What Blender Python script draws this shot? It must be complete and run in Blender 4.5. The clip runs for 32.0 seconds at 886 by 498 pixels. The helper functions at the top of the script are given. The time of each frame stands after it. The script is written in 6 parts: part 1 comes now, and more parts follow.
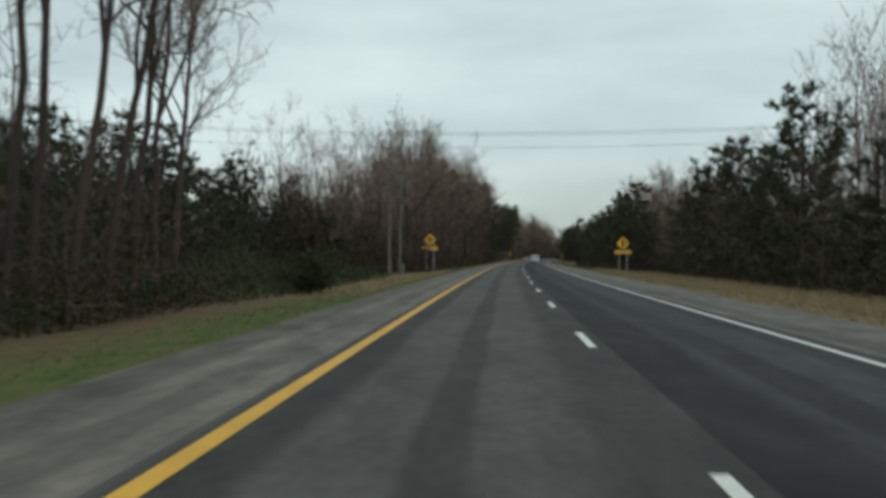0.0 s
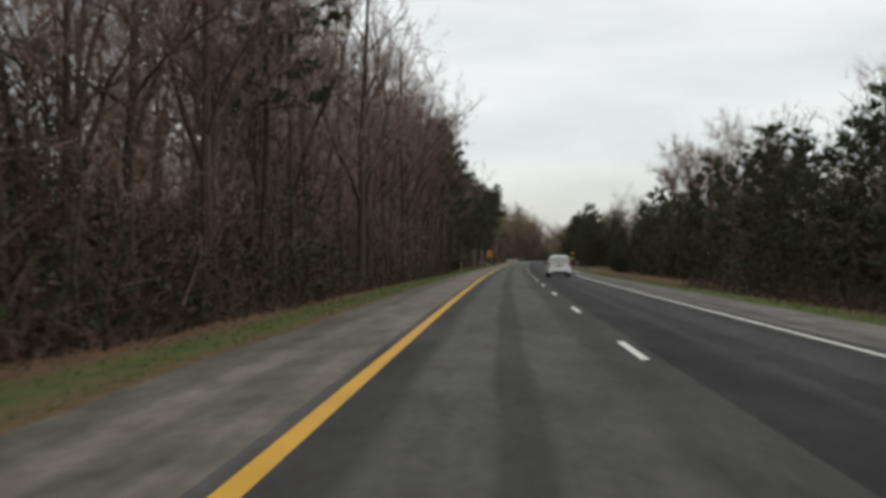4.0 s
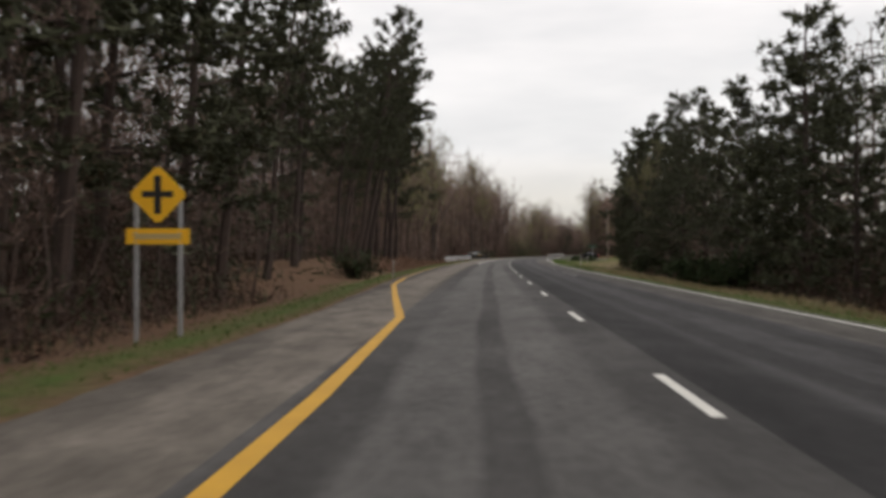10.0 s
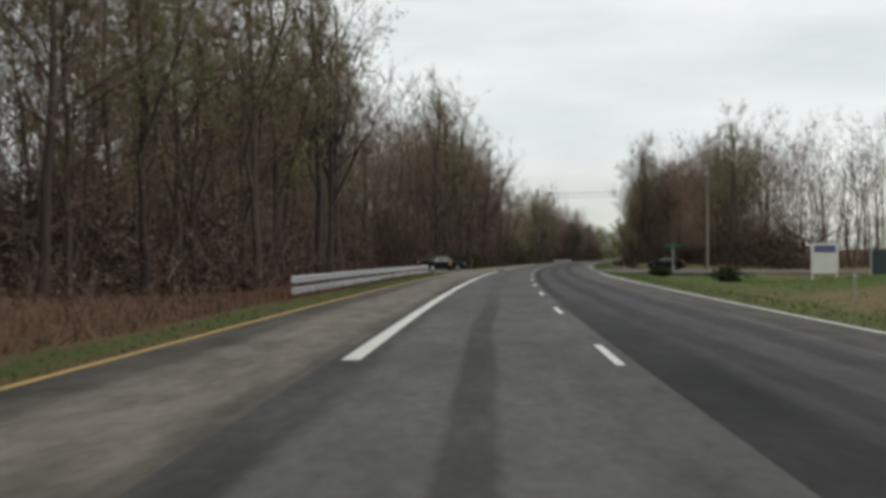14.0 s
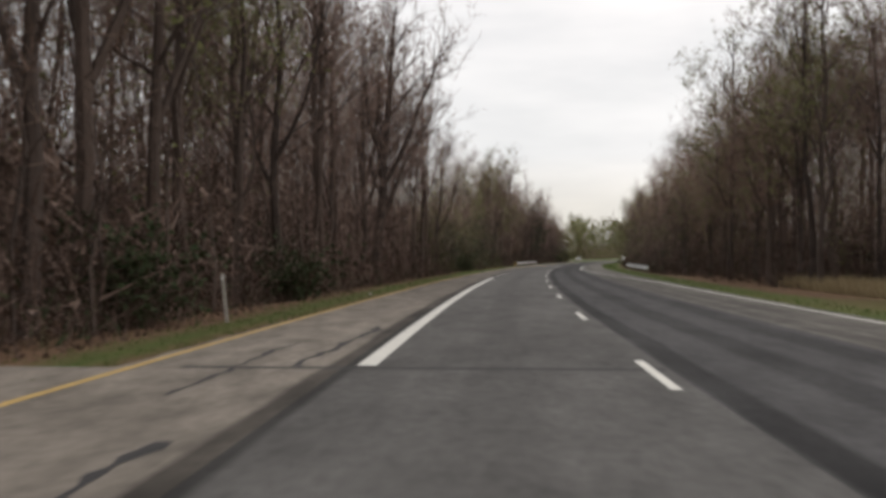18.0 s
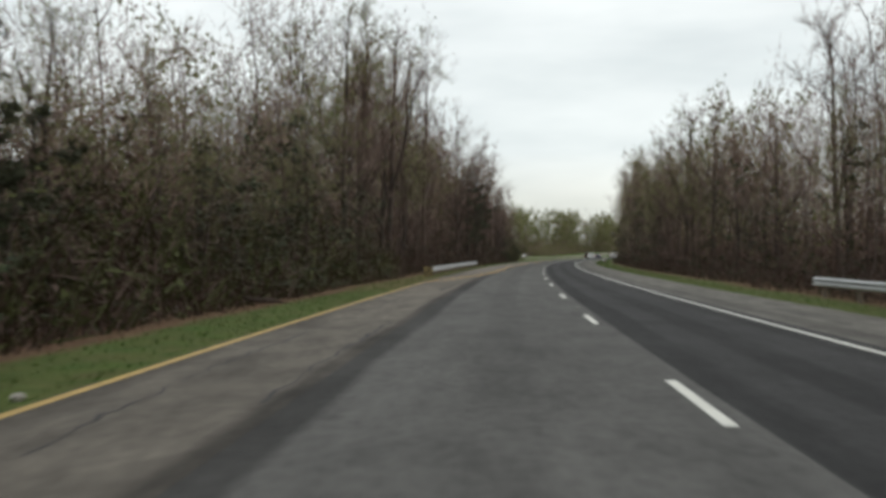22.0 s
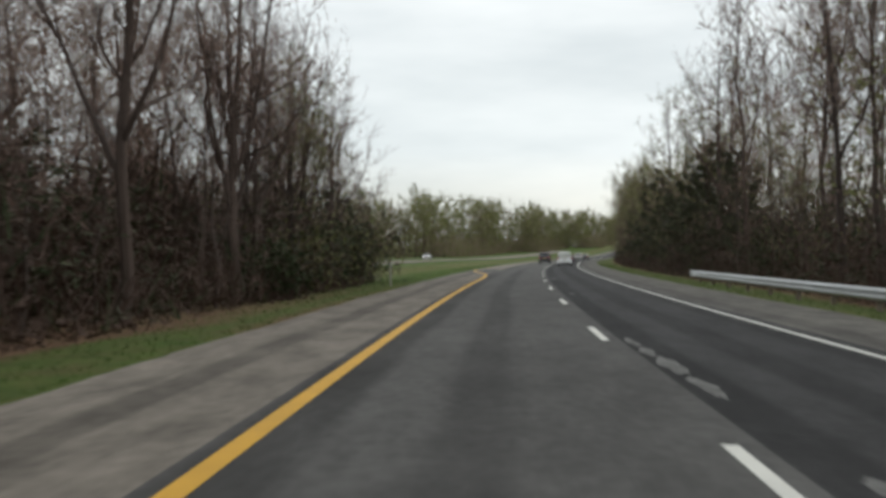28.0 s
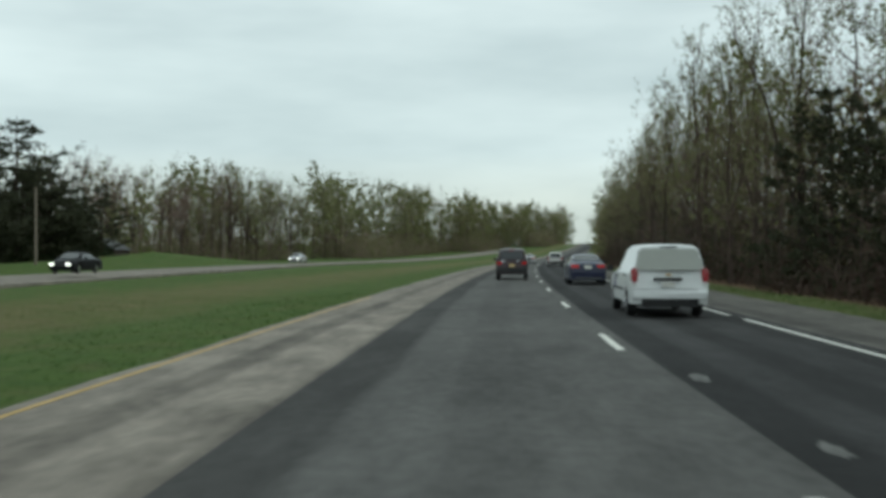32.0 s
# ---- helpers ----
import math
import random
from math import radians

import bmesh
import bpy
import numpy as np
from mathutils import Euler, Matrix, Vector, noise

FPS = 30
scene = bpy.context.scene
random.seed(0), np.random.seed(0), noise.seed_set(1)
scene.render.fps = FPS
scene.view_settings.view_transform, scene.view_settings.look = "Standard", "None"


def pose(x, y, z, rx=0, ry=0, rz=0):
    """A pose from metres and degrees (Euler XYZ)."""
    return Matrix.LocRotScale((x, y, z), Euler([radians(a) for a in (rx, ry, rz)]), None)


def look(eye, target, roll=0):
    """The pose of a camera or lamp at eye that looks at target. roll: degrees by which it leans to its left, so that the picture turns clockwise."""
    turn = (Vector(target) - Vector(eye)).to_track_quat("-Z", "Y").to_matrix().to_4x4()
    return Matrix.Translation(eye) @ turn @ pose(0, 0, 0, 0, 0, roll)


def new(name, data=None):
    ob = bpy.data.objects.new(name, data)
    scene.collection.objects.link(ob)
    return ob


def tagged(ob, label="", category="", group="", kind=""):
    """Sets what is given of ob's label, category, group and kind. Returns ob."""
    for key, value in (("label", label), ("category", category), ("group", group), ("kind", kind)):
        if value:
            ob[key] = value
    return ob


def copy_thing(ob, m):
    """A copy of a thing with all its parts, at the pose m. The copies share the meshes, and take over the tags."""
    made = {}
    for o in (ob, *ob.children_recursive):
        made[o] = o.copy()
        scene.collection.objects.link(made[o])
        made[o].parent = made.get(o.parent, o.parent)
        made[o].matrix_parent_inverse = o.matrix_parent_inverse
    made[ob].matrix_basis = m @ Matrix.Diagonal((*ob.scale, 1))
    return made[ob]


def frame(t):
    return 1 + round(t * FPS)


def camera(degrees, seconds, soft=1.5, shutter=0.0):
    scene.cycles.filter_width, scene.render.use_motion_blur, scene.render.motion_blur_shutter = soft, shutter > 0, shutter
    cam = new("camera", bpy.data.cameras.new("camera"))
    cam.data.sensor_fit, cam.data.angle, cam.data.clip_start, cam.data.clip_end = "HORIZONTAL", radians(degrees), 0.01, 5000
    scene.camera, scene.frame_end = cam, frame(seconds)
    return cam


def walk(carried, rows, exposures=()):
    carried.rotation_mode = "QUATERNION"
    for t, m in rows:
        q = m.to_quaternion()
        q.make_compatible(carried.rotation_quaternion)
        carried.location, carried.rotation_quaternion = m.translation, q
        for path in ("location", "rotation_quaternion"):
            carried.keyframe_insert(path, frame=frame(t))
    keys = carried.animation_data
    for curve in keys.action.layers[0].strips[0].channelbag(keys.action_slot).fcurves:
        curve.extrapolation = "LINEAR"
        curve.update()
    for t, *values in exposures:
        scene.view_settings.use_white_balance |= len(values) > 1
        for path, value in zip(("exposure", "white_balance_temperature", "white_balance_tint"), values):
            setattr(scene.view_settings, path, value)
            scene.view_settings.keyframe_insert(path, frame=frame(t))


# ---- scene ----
# ---- the road's line: s metres along the lane line, lat metres to its right ----
BEND = [146, 181, 191, 156, 191, 174, 47, 263, 639, 781, 694, 572, 519, 653, 610, 553, 422, 344, 283, 236, 201, 176, 160, 153]
GRID = np.arange(-240.0, 2600.0, 2.0)
TURN = np.cumsum(np.interp(GRID, -40 + 60 * np.arange(24), np.array(BEND) * 1e-6)) * 2.0
TURN -= np.interp(0, GRID, TURN)
ROAD_X, ROAD_Y = np.cumsum(np.sin(TURN)) * 2.0, np.cumsum(np.cos(TURN)) * 2.0
ROAD_X -= np.interp(0, GRID, ROAD_X)
ROAD_Y -= np.interp(0, GRID, ROAD_Y)


def heading(s):
    return float(np.interp(s, GRID, TURN))


def lift(s):
    """The far road climbs a hill."""
    return 0.00005 * max(0.0, s - 1060) ** 2 if s < 1460 else 8.0


def place(s, lat, z=0.0):
    a = heading(s)
    z += lift(s)
    return Vector((float(np.interp(s, GRID, ROAD_X)) + lat * math.cos(a), float(np.interp(s, GRID, ROAD_Y)) - lat * math.sin(a), z))


def at(s, lat, z=0.0, turn=0.0):
    """The pose of a thing whose y axis points along the road, turned to the left by turn degrees."""
    p = place(s, lat, z)
    return pose(p.x, p.y, p.z, 0, 0, turn - math.degrees(heading(s)))


# ---- camera: seconds, s, metres left of the lane line, yaw to the right, pitch ----
DRIVE = [(0, -15.79, 1.41, -3.22, 0.39), (1, 15.17, 1.54, -3.27, 0.44), (2, 46.13, 1.71, -3.43, 0.43), (3, 76.78, 1.91, -3.15, 0.5),
         (6, 171.34, 2.03, -3.55, 0.46), (7, 203.53, 2.06, -3.25, 0.36), (8, 234.05, 1.99, -3.58, 0.25), (9, 265.62, 2.1, -2.87, 0.28),
         (10, 296.03, 2.01, -2.3, 0.18), (11, 323.94, 1.94, -2.28, 0.12), (12, 350.62, 1.82, -2.33, 0.27), (13, 375.99, 1.69, -2.45, 0.41),
         (16, 450.88, 2.02, -2.26, 0.57), (17, 475.44, 2.06, -2.1, 0.81), (18, 501.14, 1.93, -2.7, 0.47), (19, 525.8, 2.2, -2.58, 0.61),
         (20, 550.68, 2.33, -2.27, 0.72), (21, 575.76, 2.16, -2.44, 0.62), (22, 601.18, 1.91, -2.95, 0.28), (23, 626.08, 1.95, -2.72, 0.47),
         (24, 651.0, 1.82, -2.65, 0.34), (27, 725.7, 1.68, -3.54, 0.11), (28, 751.33, 1.71, -2.96, 0.3), (29, 776.2, 1.63, -2.75, 0.1),
         (30, 801.41, 1.6, -3.07, 0.07), (31, 825.9, 1.66, -3.7, 0.16), (32, 850.53, 1.86, -2.69, 0.31)]
EYE = 1.419
cam = camera(47.3, 32.0, soft=3.8, shutter=0.18)
rows = []
for t, s, left, yaw, pitch in DRIVE:
    p = place(s, -left, EYE)
    rows.append((t, pose(p.x, p.y, p.z, 90 + pitch, 0, -math.degrees(heading(s)) - yaw)))
EXPOSURE = [(0, -0.4, 5980, -2), (2.3, -0.4, 5980, -2), (3.2, -0.12, 6520, 10), (6, -0.07, 6520, 11), (9, -0.04, 6720, 16), (11.5, 0.07, 6800, 17), (14, -0.1, 6480, 9), (16, -0.02, 6500, 9), (18.5, 0.04, 6780, 17),
            (22, 0.02, 6420, 8), (25, 0.1, 6420, 9), (28, 0.0, 6380, 9), (30, -0.44, 5950, -4), (32, -0.28, 5950, -4)]
walk(cam, rows, EXPOSURE)

# ---- sky and sun ----
world = bpy.data.worlds.new("overcast")
scene.world = world
world.use_nodes = True
W = world.node_tree.nodes
link = world.node_tree.links.new
W.clear()
sky = W.new("ShaderNodeTexSky")
sky.sky_type, sky.sun_disc = "NISHITA", False
sky.sun_elevation, sky.sun_rotation = radians(38), radians(120)
sky.air_density, sky.dust_density = 1.0, 3.0
coord, stretch = W.new("ShaderNodeTexCoord"), W.new("ShaderNodeMapping")
stretch.inputs["Scale"].default_value = (1.2, 1.2, 5.0)
cloud = W.new("ShaderNodeTexNoise")
cloud.inputs["Scale"].default_value, cloud.inputs["Detail"].default_value, cloud.inputs["Roughness"].default_value = 1.6, 5, 0.5
ramp = W.new("ShaderNodeValToRGB")
ramp.color_ramp.elements[0].position, ramp.color_ramp.elements[0].color = 0.36, (7.6, 8.0, 8.0, 1)
ramp.color_ramp.elements[1].position, ramp.color_ramp.elements[1].color = 0.66, (11.6, 11.7, 11.4, 1)
mix = W.new("ShaderNodeMix")
mix.data_type = "RGBA"
mix.inputs["Factor"].default_value = 0.88
back, out = W.new("ShaderNodeBackground"), W.new("ShaderNodeOutputWorld")
back.inputs["Strength"].default_value = 0.1
link(coord.outputs["Generated"], stretch.inputs["Vector"])
link(stretch.outputs["Vector"], cloud.inputs["Vector"])
link(cloud.outputs["Fac"], ramp.inputs["Fac"])
link(sky.outputs["Color"], mix.inputs["A"])
link(ramp.outputs["Color"], mix.inputs["B"])
# an overcast sky: cream along the horizon, grey-blue above it, brighter overhead
split, tint, shade = W.new("ShaderNodeSeparateXYZ"), W.new("ShaderNodeValToRGB"), W.new("ShaderNodeVectorMath")
zenith, gain = W.new("ShaderNodeMath"), W.new("ShaderNodeVectorMath")
bands = [(0.0, (1.0, 0.97, 0.9)), (0.05, (1.02, 1.0, 0.94)), (0.1, (0.93, 0.955, 0.965)), (0.17, (0.98, 0.995, 1.0)), (0.26, (1.05, 1.05, 1.05))]
while len(tint.color_ramp.elements) < len(bands):
    tint.color_ramp.elements.new(0.5)
for e, (p, c) in zip(tint.color_ramp.elements, bands):
    e.position, e.color = p, (*(v * 0.9 for v in c), 1)
zenith.operation = "MULTIPLY_ADD"
zenith.inputs[1].default_value, zenith.inputs[2].default_value = 0.28, 1.08
gain.operation, shade.operation = "SCALE", "MULTIPLY"
link(coord.outputs["Generated"], split.inputs["Vector"])
link(split.outputs["Z"], zenith.inputs[0])
link(split.outputs["Z"], tint.inputs["Fac"])
link(mix.outputs["Result"], gain.inputs[0])
link(zenith.outputs[0], gain.inputs["Scale"])
link(gain.outputs["Vector"], shade.inputs[0])
link(tint.outputs["Color"], shade.inputs[1])
link(shade.outputs["Vector"], back.inputs["Color"])
link(back.outputs["Background"], out.inputs["Surface"])
sun = new("sun", bpy.data.lights.new("sun", "SUN"))
sun.data.energy, sun.data.angle, sun.data.color = 0.35, radians(20), (1.0, 0.96, 0.9)
sun.matrix_world = look((0, 0, 50), (0 - math.sin(radians(120)) * 10, 0 - math.cos(radians(120)) * 10, 50 - 10 * math.tan(radians(38))))

# ---- materials ----
def material(name, colour, rough=0.8, metal=0.0, vary=0.25, scale=6.0, fine=60.0, bump=0.0, coat=0.0, space="Object", random_tone=0.0, stretch=(1, 1, 1)):
    """A node material whose colour wanders at two scales, with fine relief."""
    m = bpy.data.materials.new(name)
    m.use_nodes = True
    n, ln = m.node_tree.nodes, m.node_tree.links.new
    b = n["Principled BSDF"]
    b.inputs["Roughness"].default_value, b.inputs["Metallic"].default_value = rough, metal
    b.inputs["Coat Weight"].default_value = coat
    b.inputs["Coat Roughness"].default_value = 0.06
    tc, mp = n.new("ShaderNodeTexCoord"), n.new("ShaderNodeMapping")
    mp.inputs["Scale"].default_value = stretch
    ln(tc.outputs[space], mp.inputs["Vector"])
    value = None
    for size, amount in ((scale, 1.0), (fine, 0.6)):
        t = n.new("ShaderNodeTexNoise")
        t.inputs["Scale"].default_value, t.inputs["Detail"].default_value = size, 3
        ln(mp.outputs["Vector"], t.inputs["Vector"])
        s = n.new("ShaderNodeMath")
        s.operation = "MULTIPLY_ADD"
        s.inputs[1].default_value, s.inputs[2].default_value = 2 * vary * amount, 1 - vary * amount
        ln(t.outputs["Fac"], s.inputs[0])
        if value is None:
            value = s.outputs[0]
        else:
            mu = n.new("ShaderNodeMath")
            mu.operation = "MULTIPLY"
            ln(value, mu.inputs[0])
            ln(s.outputs[0], mu.inputs[1])
            value = mu.outputs[0]
        last = t
    if random_tone:
        oi, s = n.new("ShaderNodeObjectInfo"), n.new("ShaderNodeMath")
        s.operation = "MULTIPLY_ADD"
        s.inputs[1].default_value, s.inputs[2].default_value = 2 * random_tone, 1 - random_tone
        ln(oi.outputs["Random"], s.inputs[0])
        mu = n.new("ShaderNodeMath")
        mu.operation = "MULTIPLY"
        ln(value, mu.inputs[0])
        ln(s.outputs[0], mu.inputs[1])
        value = mu.outputs[0]
    mixer = n.new("ShaderNodeVectorMath")
    mixer.operation = "SCALE"
    mixer.inputs[0].default_value = colour
    ln(value, mixer.inputs["Scale"])
    ln(mixer.outputs["Vector"], b.inputs["Base Color"])
    if bump:
        bp = n.new("ShaderNodeBump")
        bp.inputs["Strength"].default_value, bp.inputs["Distance"].default_value = bump, 0.02
        ln(last.outputs["Fac"], bp.inputs["Height"])
        ln(bp.outputs["Normal"], b.inputs["Normal"])
    return m


def leafy(name, tones, rough=0.75, thin=0.0):
    """Foliage or twigs: each small piece takes its own tone; thin leaves let some light through."""
    m = bpy.data.materials.new(name)
    m.use_nodes = True
    n, ln = m.node_tree.nodes, m.node_tree.links.new
    b = n["Principled BSDF"]
    b.inputs["Roughness"].default_value = rough
    b.inputs["Specular IOR Level"].default_value = 0.15
    g, r = n.new("ShaderNodeNewGeometry"), n.new("ShaderNodeValToRGB")
    r.color_ramp.elements[0].color, r.color_ramp.elements[1].color = (*tones[0], 1), (*tones[-1], 1)
    for i, c in enumerate(tones[1:-1]):
        r.color_ramp.elements.new((i + 1) / (len(tones) - 1)).color = (*c, 1)
    ln(g.outputs["Random Per Island"], r.inputs["Fac"])
    ln(r.outputs["Color"], b.inputs["Base Color"])
    if thin:
        tr, mx = n.new("ShaderNodeBsdfTranslucent"), n.new("ShaderNodeMixShader")
        mx.inputs["Fac"].default_value = thin
        ln(r.outputs["Color"], tr.inputs["Color"])
        ln(b.outputs["BSDF"], mx.inputs[1])
        ln(tr.outputs["BSDF"], mx.inputs[2])
        ln(mx.outputs["Shader"], n["Material Output"].inputs["Surface"])
    return m


def asphalt(name, base, lanes, mottle=0.6, ages=()):
    """Worn asphalt: aggregate grain, blotches, and along each lane an oil streak between paler wheel tracks. lanes: (lat of the middle, half width, depth, from s, to s). ages: (s, tone) of the stretches laid at different times."""
    m = bpy.data.materials.new(name)
    m.use_nodes = True
    n, ln = m.node_tree.nodes, m.node_tree.links.new
    b = n["Principled BSDF"]
    b.inputs["Roughness"].default_value = 0.9
    b.inputs["Specular IOR Level"].default_value = 0.2

    def math_node(op, a, c, clamp=False):
        k = n.new("ShaderNodeMath")
        k.operation, k.use_clamp = op, clamp
        for i, v in enumerate((a, c)):
            if isinstance(v, (int, float)):
                k.inputs[i].default_value = v
            else:
                ln(v, k.inputs[i])
        return k.outputs[0]

    uv, sep = n.new("ShaderNodeUVMap"), n.new("ShaderNodeSeparateXYZ")
    uv.uv_map = "plan"
    ln(uv.outputs["UV"], sep.inputs["Vector"])
    lat, along = sep.outputs["X"], sep.outputs["Y"]

    def tex(scale, detail, sx=1.0, sy=1.0):
        mp, t = n.new("ShaderNodeMapping"), n.new("ShaderNodeTexNoise")
        mp.inputs["Scale"].default_value = (sx, sy, 1)
        t.inputs["Scale"].default_value, t.inputs["Detail"].default_value = scale, detail
        ln(uv.outputs["UV"], mp.inputs["Vector"])
        ln(mp.outputs["Vector"], t.inputs["Vector"])
        return t.outputs["Fac"]

    wander = math_node("MULTIPLY", math_node("SUBTRACT", tex(1.0, 3, 0.25, 0.1), 0.5), 0.4)
    lat2 = math_node("ADD", lat, wander)
    tone = math_node("ADD", math_node("MULTIPLY", tex(0.5, 6, 1.0, 0.3), 0.9), 0.55)
    tone = math_node("MULTIPLY", tone, math_node("ADD", math_node("MULTIPLY", tex(55, 2), 0.7), 0.65))
    tone = math_node("MULTIPLY", tone, math_node("ADD", math_node("MULTIPLY", tex(7, 4, 1.0, 0.6), 0.9), 0.55))
    blot = math_node("MULTIPLY", math_node("SUBTRACT", tex(1.3, 7, 1.4, 0.5), 0.5), 5.0 * mottle)
    tone = math_node("MULTIPLY", tone, math_node("MINIMUM", math_node("MAXIMUM", math_node("ADD", blot, 1.0), 1 - mottle), 1 + 0.6 * mottle))
    for mid, half, depth, s0, s1 in lanes:
        d = math_node("ABSOLUTE", math_node("SUBTRACT", lat2, mid), 0)
        bell = math_node("DIVIDE", math_node("SUBTRACT", half, d), 0.4 * half, True)
        bell = math_node("MULTIPLY", bell, math_node("ADD", math_node("MULTIPLY", tex(0.8, 6, 0.8, 0.25), 1.5), 0.2))
        bell = math_node("MULTIPLY", bell, math_node("DIVIDE", math_node("SUBTRACT", along, s0), 25.0, True))
        bell = math_node("MULTIPLY", bell, math_node("DIVIDE", math_node("SUBTRACT", s1, along), 25.0, True))
        tone = math_node("MULTIPLY", tone, math_node("SUBTRACT", 1.0, math_node("MULTIPLY", bell, depth)))
    if ages:
        age = n.new("ShaderNodeValToRGB")
        e = age.color_ramp.elements
        while len(e) < len(ages):
            e.new(0.5)
        for k, (q, v) in zip(e, ages):
            k.position, k.color = (q + 100) / 1700, (v / 2, v / 2, v / 2, 1)
        ln(math_node("DIVIDE", math_node("ADD", along, 100.0), 1700.0), age.inputs["Fac"])
        tone = math_node("MULTIPLY", tone, math_node("MULTIPLY", age.outputs["Color"], 2.0))
    mixer = n.new("ShaderNodeVectorMath")
    mixer.operation = "SCALE"
    mixer.inputs[0].default_value = base
    ln(tone, mixer.inputs["Scale"])
    ln(mixer.outputs["Vector"], b.inputs["Base Color"])
    bp = n.new("ShaderNodeBump")
    bp.inputs["Strength"].default_value, bp.inputs["Distance"].default_value = 0.5, 0.01
    ln(tex(70, 3), bp.inputs["Height"])
    ln(bp.outputs["Normal"], b.inputs["Normal"])
    return m


ALL = (-100, 1600)
LANE = asphalt("lane_asphalt", (0.084, 0.081, 0.077), [(-1.85, 0.28, 0.42, -100, 450), (-1.9, 0.5, 0.15, 430, 1600), (-0.1, 0.75, 0.42, -100, 420), (-3.4, 0.5, 0.5, -100, 330), (-3.7, 0.6, 0.5, 320, 440), (-3.96, 0.24, 0.65, 420, 610), (-3.8, 0.4, 0.6, 585, 690), (-3.45, 0.5, 0.45, 690, 840), (-3.55, 0.5, 0.5, 835, 1600), (-1.9, 0.35, 0.25, 690, 860)], 0.2,
               [(-100, 0.82), (110, 0.88), (200, 1.0), (300, 1.05), (350, 1.3), (470, 1.15), (520, 1.15), (555, 1.3), (585, 1.25), (615, 1.0), (650, 1.15), (690, 1.12), (780, 0.9), (830, 0.88), (862, 1.05)])
DARK = asphalt("dark_asphalt", (0.044, 0.043, 0.043), [(0.48, 0.26, 0.6, 420, 620), (0.55, 0.4, 0.5, 600, 1600), (0.6, 0.9, 0.62, -100, 440), (1.85, 0.4, 0.4, *ALL), (3.3, 0.4, 0.35, *ALL)], 0.22,
               [(-100, 1.0), (110, 1.0), (300, 1.2), (430, 1.4), (460, 1.45), (540, 1.5), (580, 1.4), (612, 0.85), (650, 0.85), (780, 0.9), (860, 0.82)])
SHOULDER = asphalt("shoulder_asphalt", (0.158, 0.139, 0.117), [(-3.7, 0.6, 0.5, 320, 440), (-4.35, 0.35, 0.45, 440, 480), (-3.96, 0.24, 0.65, 420, 610), (-3.8, 0.4, 0.6, 585, 690), (-3.55, 0.5, 0.5, 835, 1600), (-6.6, 0.8, 0.55, 300, 480), (-6.6, 0.8, 0.4, 530, 700), (-5.75, 0.55, 0.35, -100, 330), (-4.6, 0.35, 0.3, -100, 140), (-5.2, 0.3, 0.35, 690, 1600), (4.4, 0.35, 0.3, *ALL), (-5.2, 2.2, 0.25, 530, 690)], 0.34,
                   [(-100, 0.84), (110, 0.88), (200, 0.95), (330, 0.95), (440, 1.0), (520, 1.15), (585, 1.15), (612, 0.9), (640, 1.1), (720, 1.14), (770, 1.05), (795, 0.85), (840, 0.85), (862, 1.25), (1000, 1.2)])
OUTER = asphalt("outer_shoulder_asphalt", (0.11, 0.102, 0.091), [(4.4, 0.35, 0.3, *ALL), (5.2, 0.4, 0.25, 200, 600)], 0.3, [(-100, 1.15), (150, 1.15), (200, 0.85), (420, 0.85), (460, 1.05), (585, 1.05), (630, 1.2), (780, 1.0), (900, 0.9)])
PATCH = asphalt("patch_asphalt", (0.082, 0.079, 0.074), [], 0.5)
WORN = asphalt("worn_asphalt", (0.15, 0.147, 0.14), [], 0.3)
YELLOW = material("yellow_paint", (0.54, 0.29, 0.016), 0.7, vary=0.22, scale=1.5, fine=30)
FADED = material("faded_yellow_paint", (0.42, 0.28, 0.09), 0.8, vary=0.35, scale=2.5, fine=20)
WHITE = material("white_paint", (0.6, 0.59, 0.54), 0.7, vary=0.18, scale=1.5, fine=25)
TAR = material("crack_tar", (0.026, 0.025, 0.025), 0.95, vary=0.2)
BARK = material("bark", (0.056, 0.039, 0.031), 0.9, vary=0.4, scale=1.2, fine=9, bump=0.8, random_tone=0.35, stretch=(3, 3, 0.6))
PALE_BARK = material("pale_bark", (0.17, 0.155, 0.135), 0.9, vary=0.35, scale=1.0, fine=7, bump=0.6, random_tone=0.2, stretch=(2, 2, 0.8))
PINE_BARK = material("pine_bark", (0.044, 0.03, 0.024), 0.95, vary=0.45, scale=1.5, fine=8, bump=1.0, random_tone=0.2, stretch=(3, 3, 0.8))
TWIG = leafy("twigs", [(0.175, 0.122, 0.1), (0.205, 0.146, 0.121), (0.185, 0.13, 0.106), (0.235, 0.172, 0.145)])
RED_BUD = leafy("reddish_buds", [(0.18, 0.112, 0.085), (0.22, 0.142, 0.108), (0.19, 0.122, 0.09), (0.24, 0.165, 0.125)], thin=0.4)
GREEN_BUD = leafy("green_buds", [(0.14, 0.15, 0.06), (0.185, 0.195, 0.08), (0.16, 0.155, 0.075), (0.22, 0.225, 0.105)], thin=0.45)
NEEDLE = leafy("needles", [(0.036, 0.04, 0.023), (0.056, 0.06, 0.034), (0.045, 0.049, 0.029), (0.072, 0.075, 0.041)])
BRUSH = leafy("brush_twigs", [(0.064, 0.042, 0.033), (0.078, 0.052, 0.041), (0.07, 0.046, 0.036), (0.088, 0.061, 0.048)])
EVERGREEN = leafy("evergreen_leaves", [(0.016, 0.028, 0.011), (0.032, 0.048, 0.018), (0.024, 0.037, 0.015), (0.045, 0.058, 0.025)])
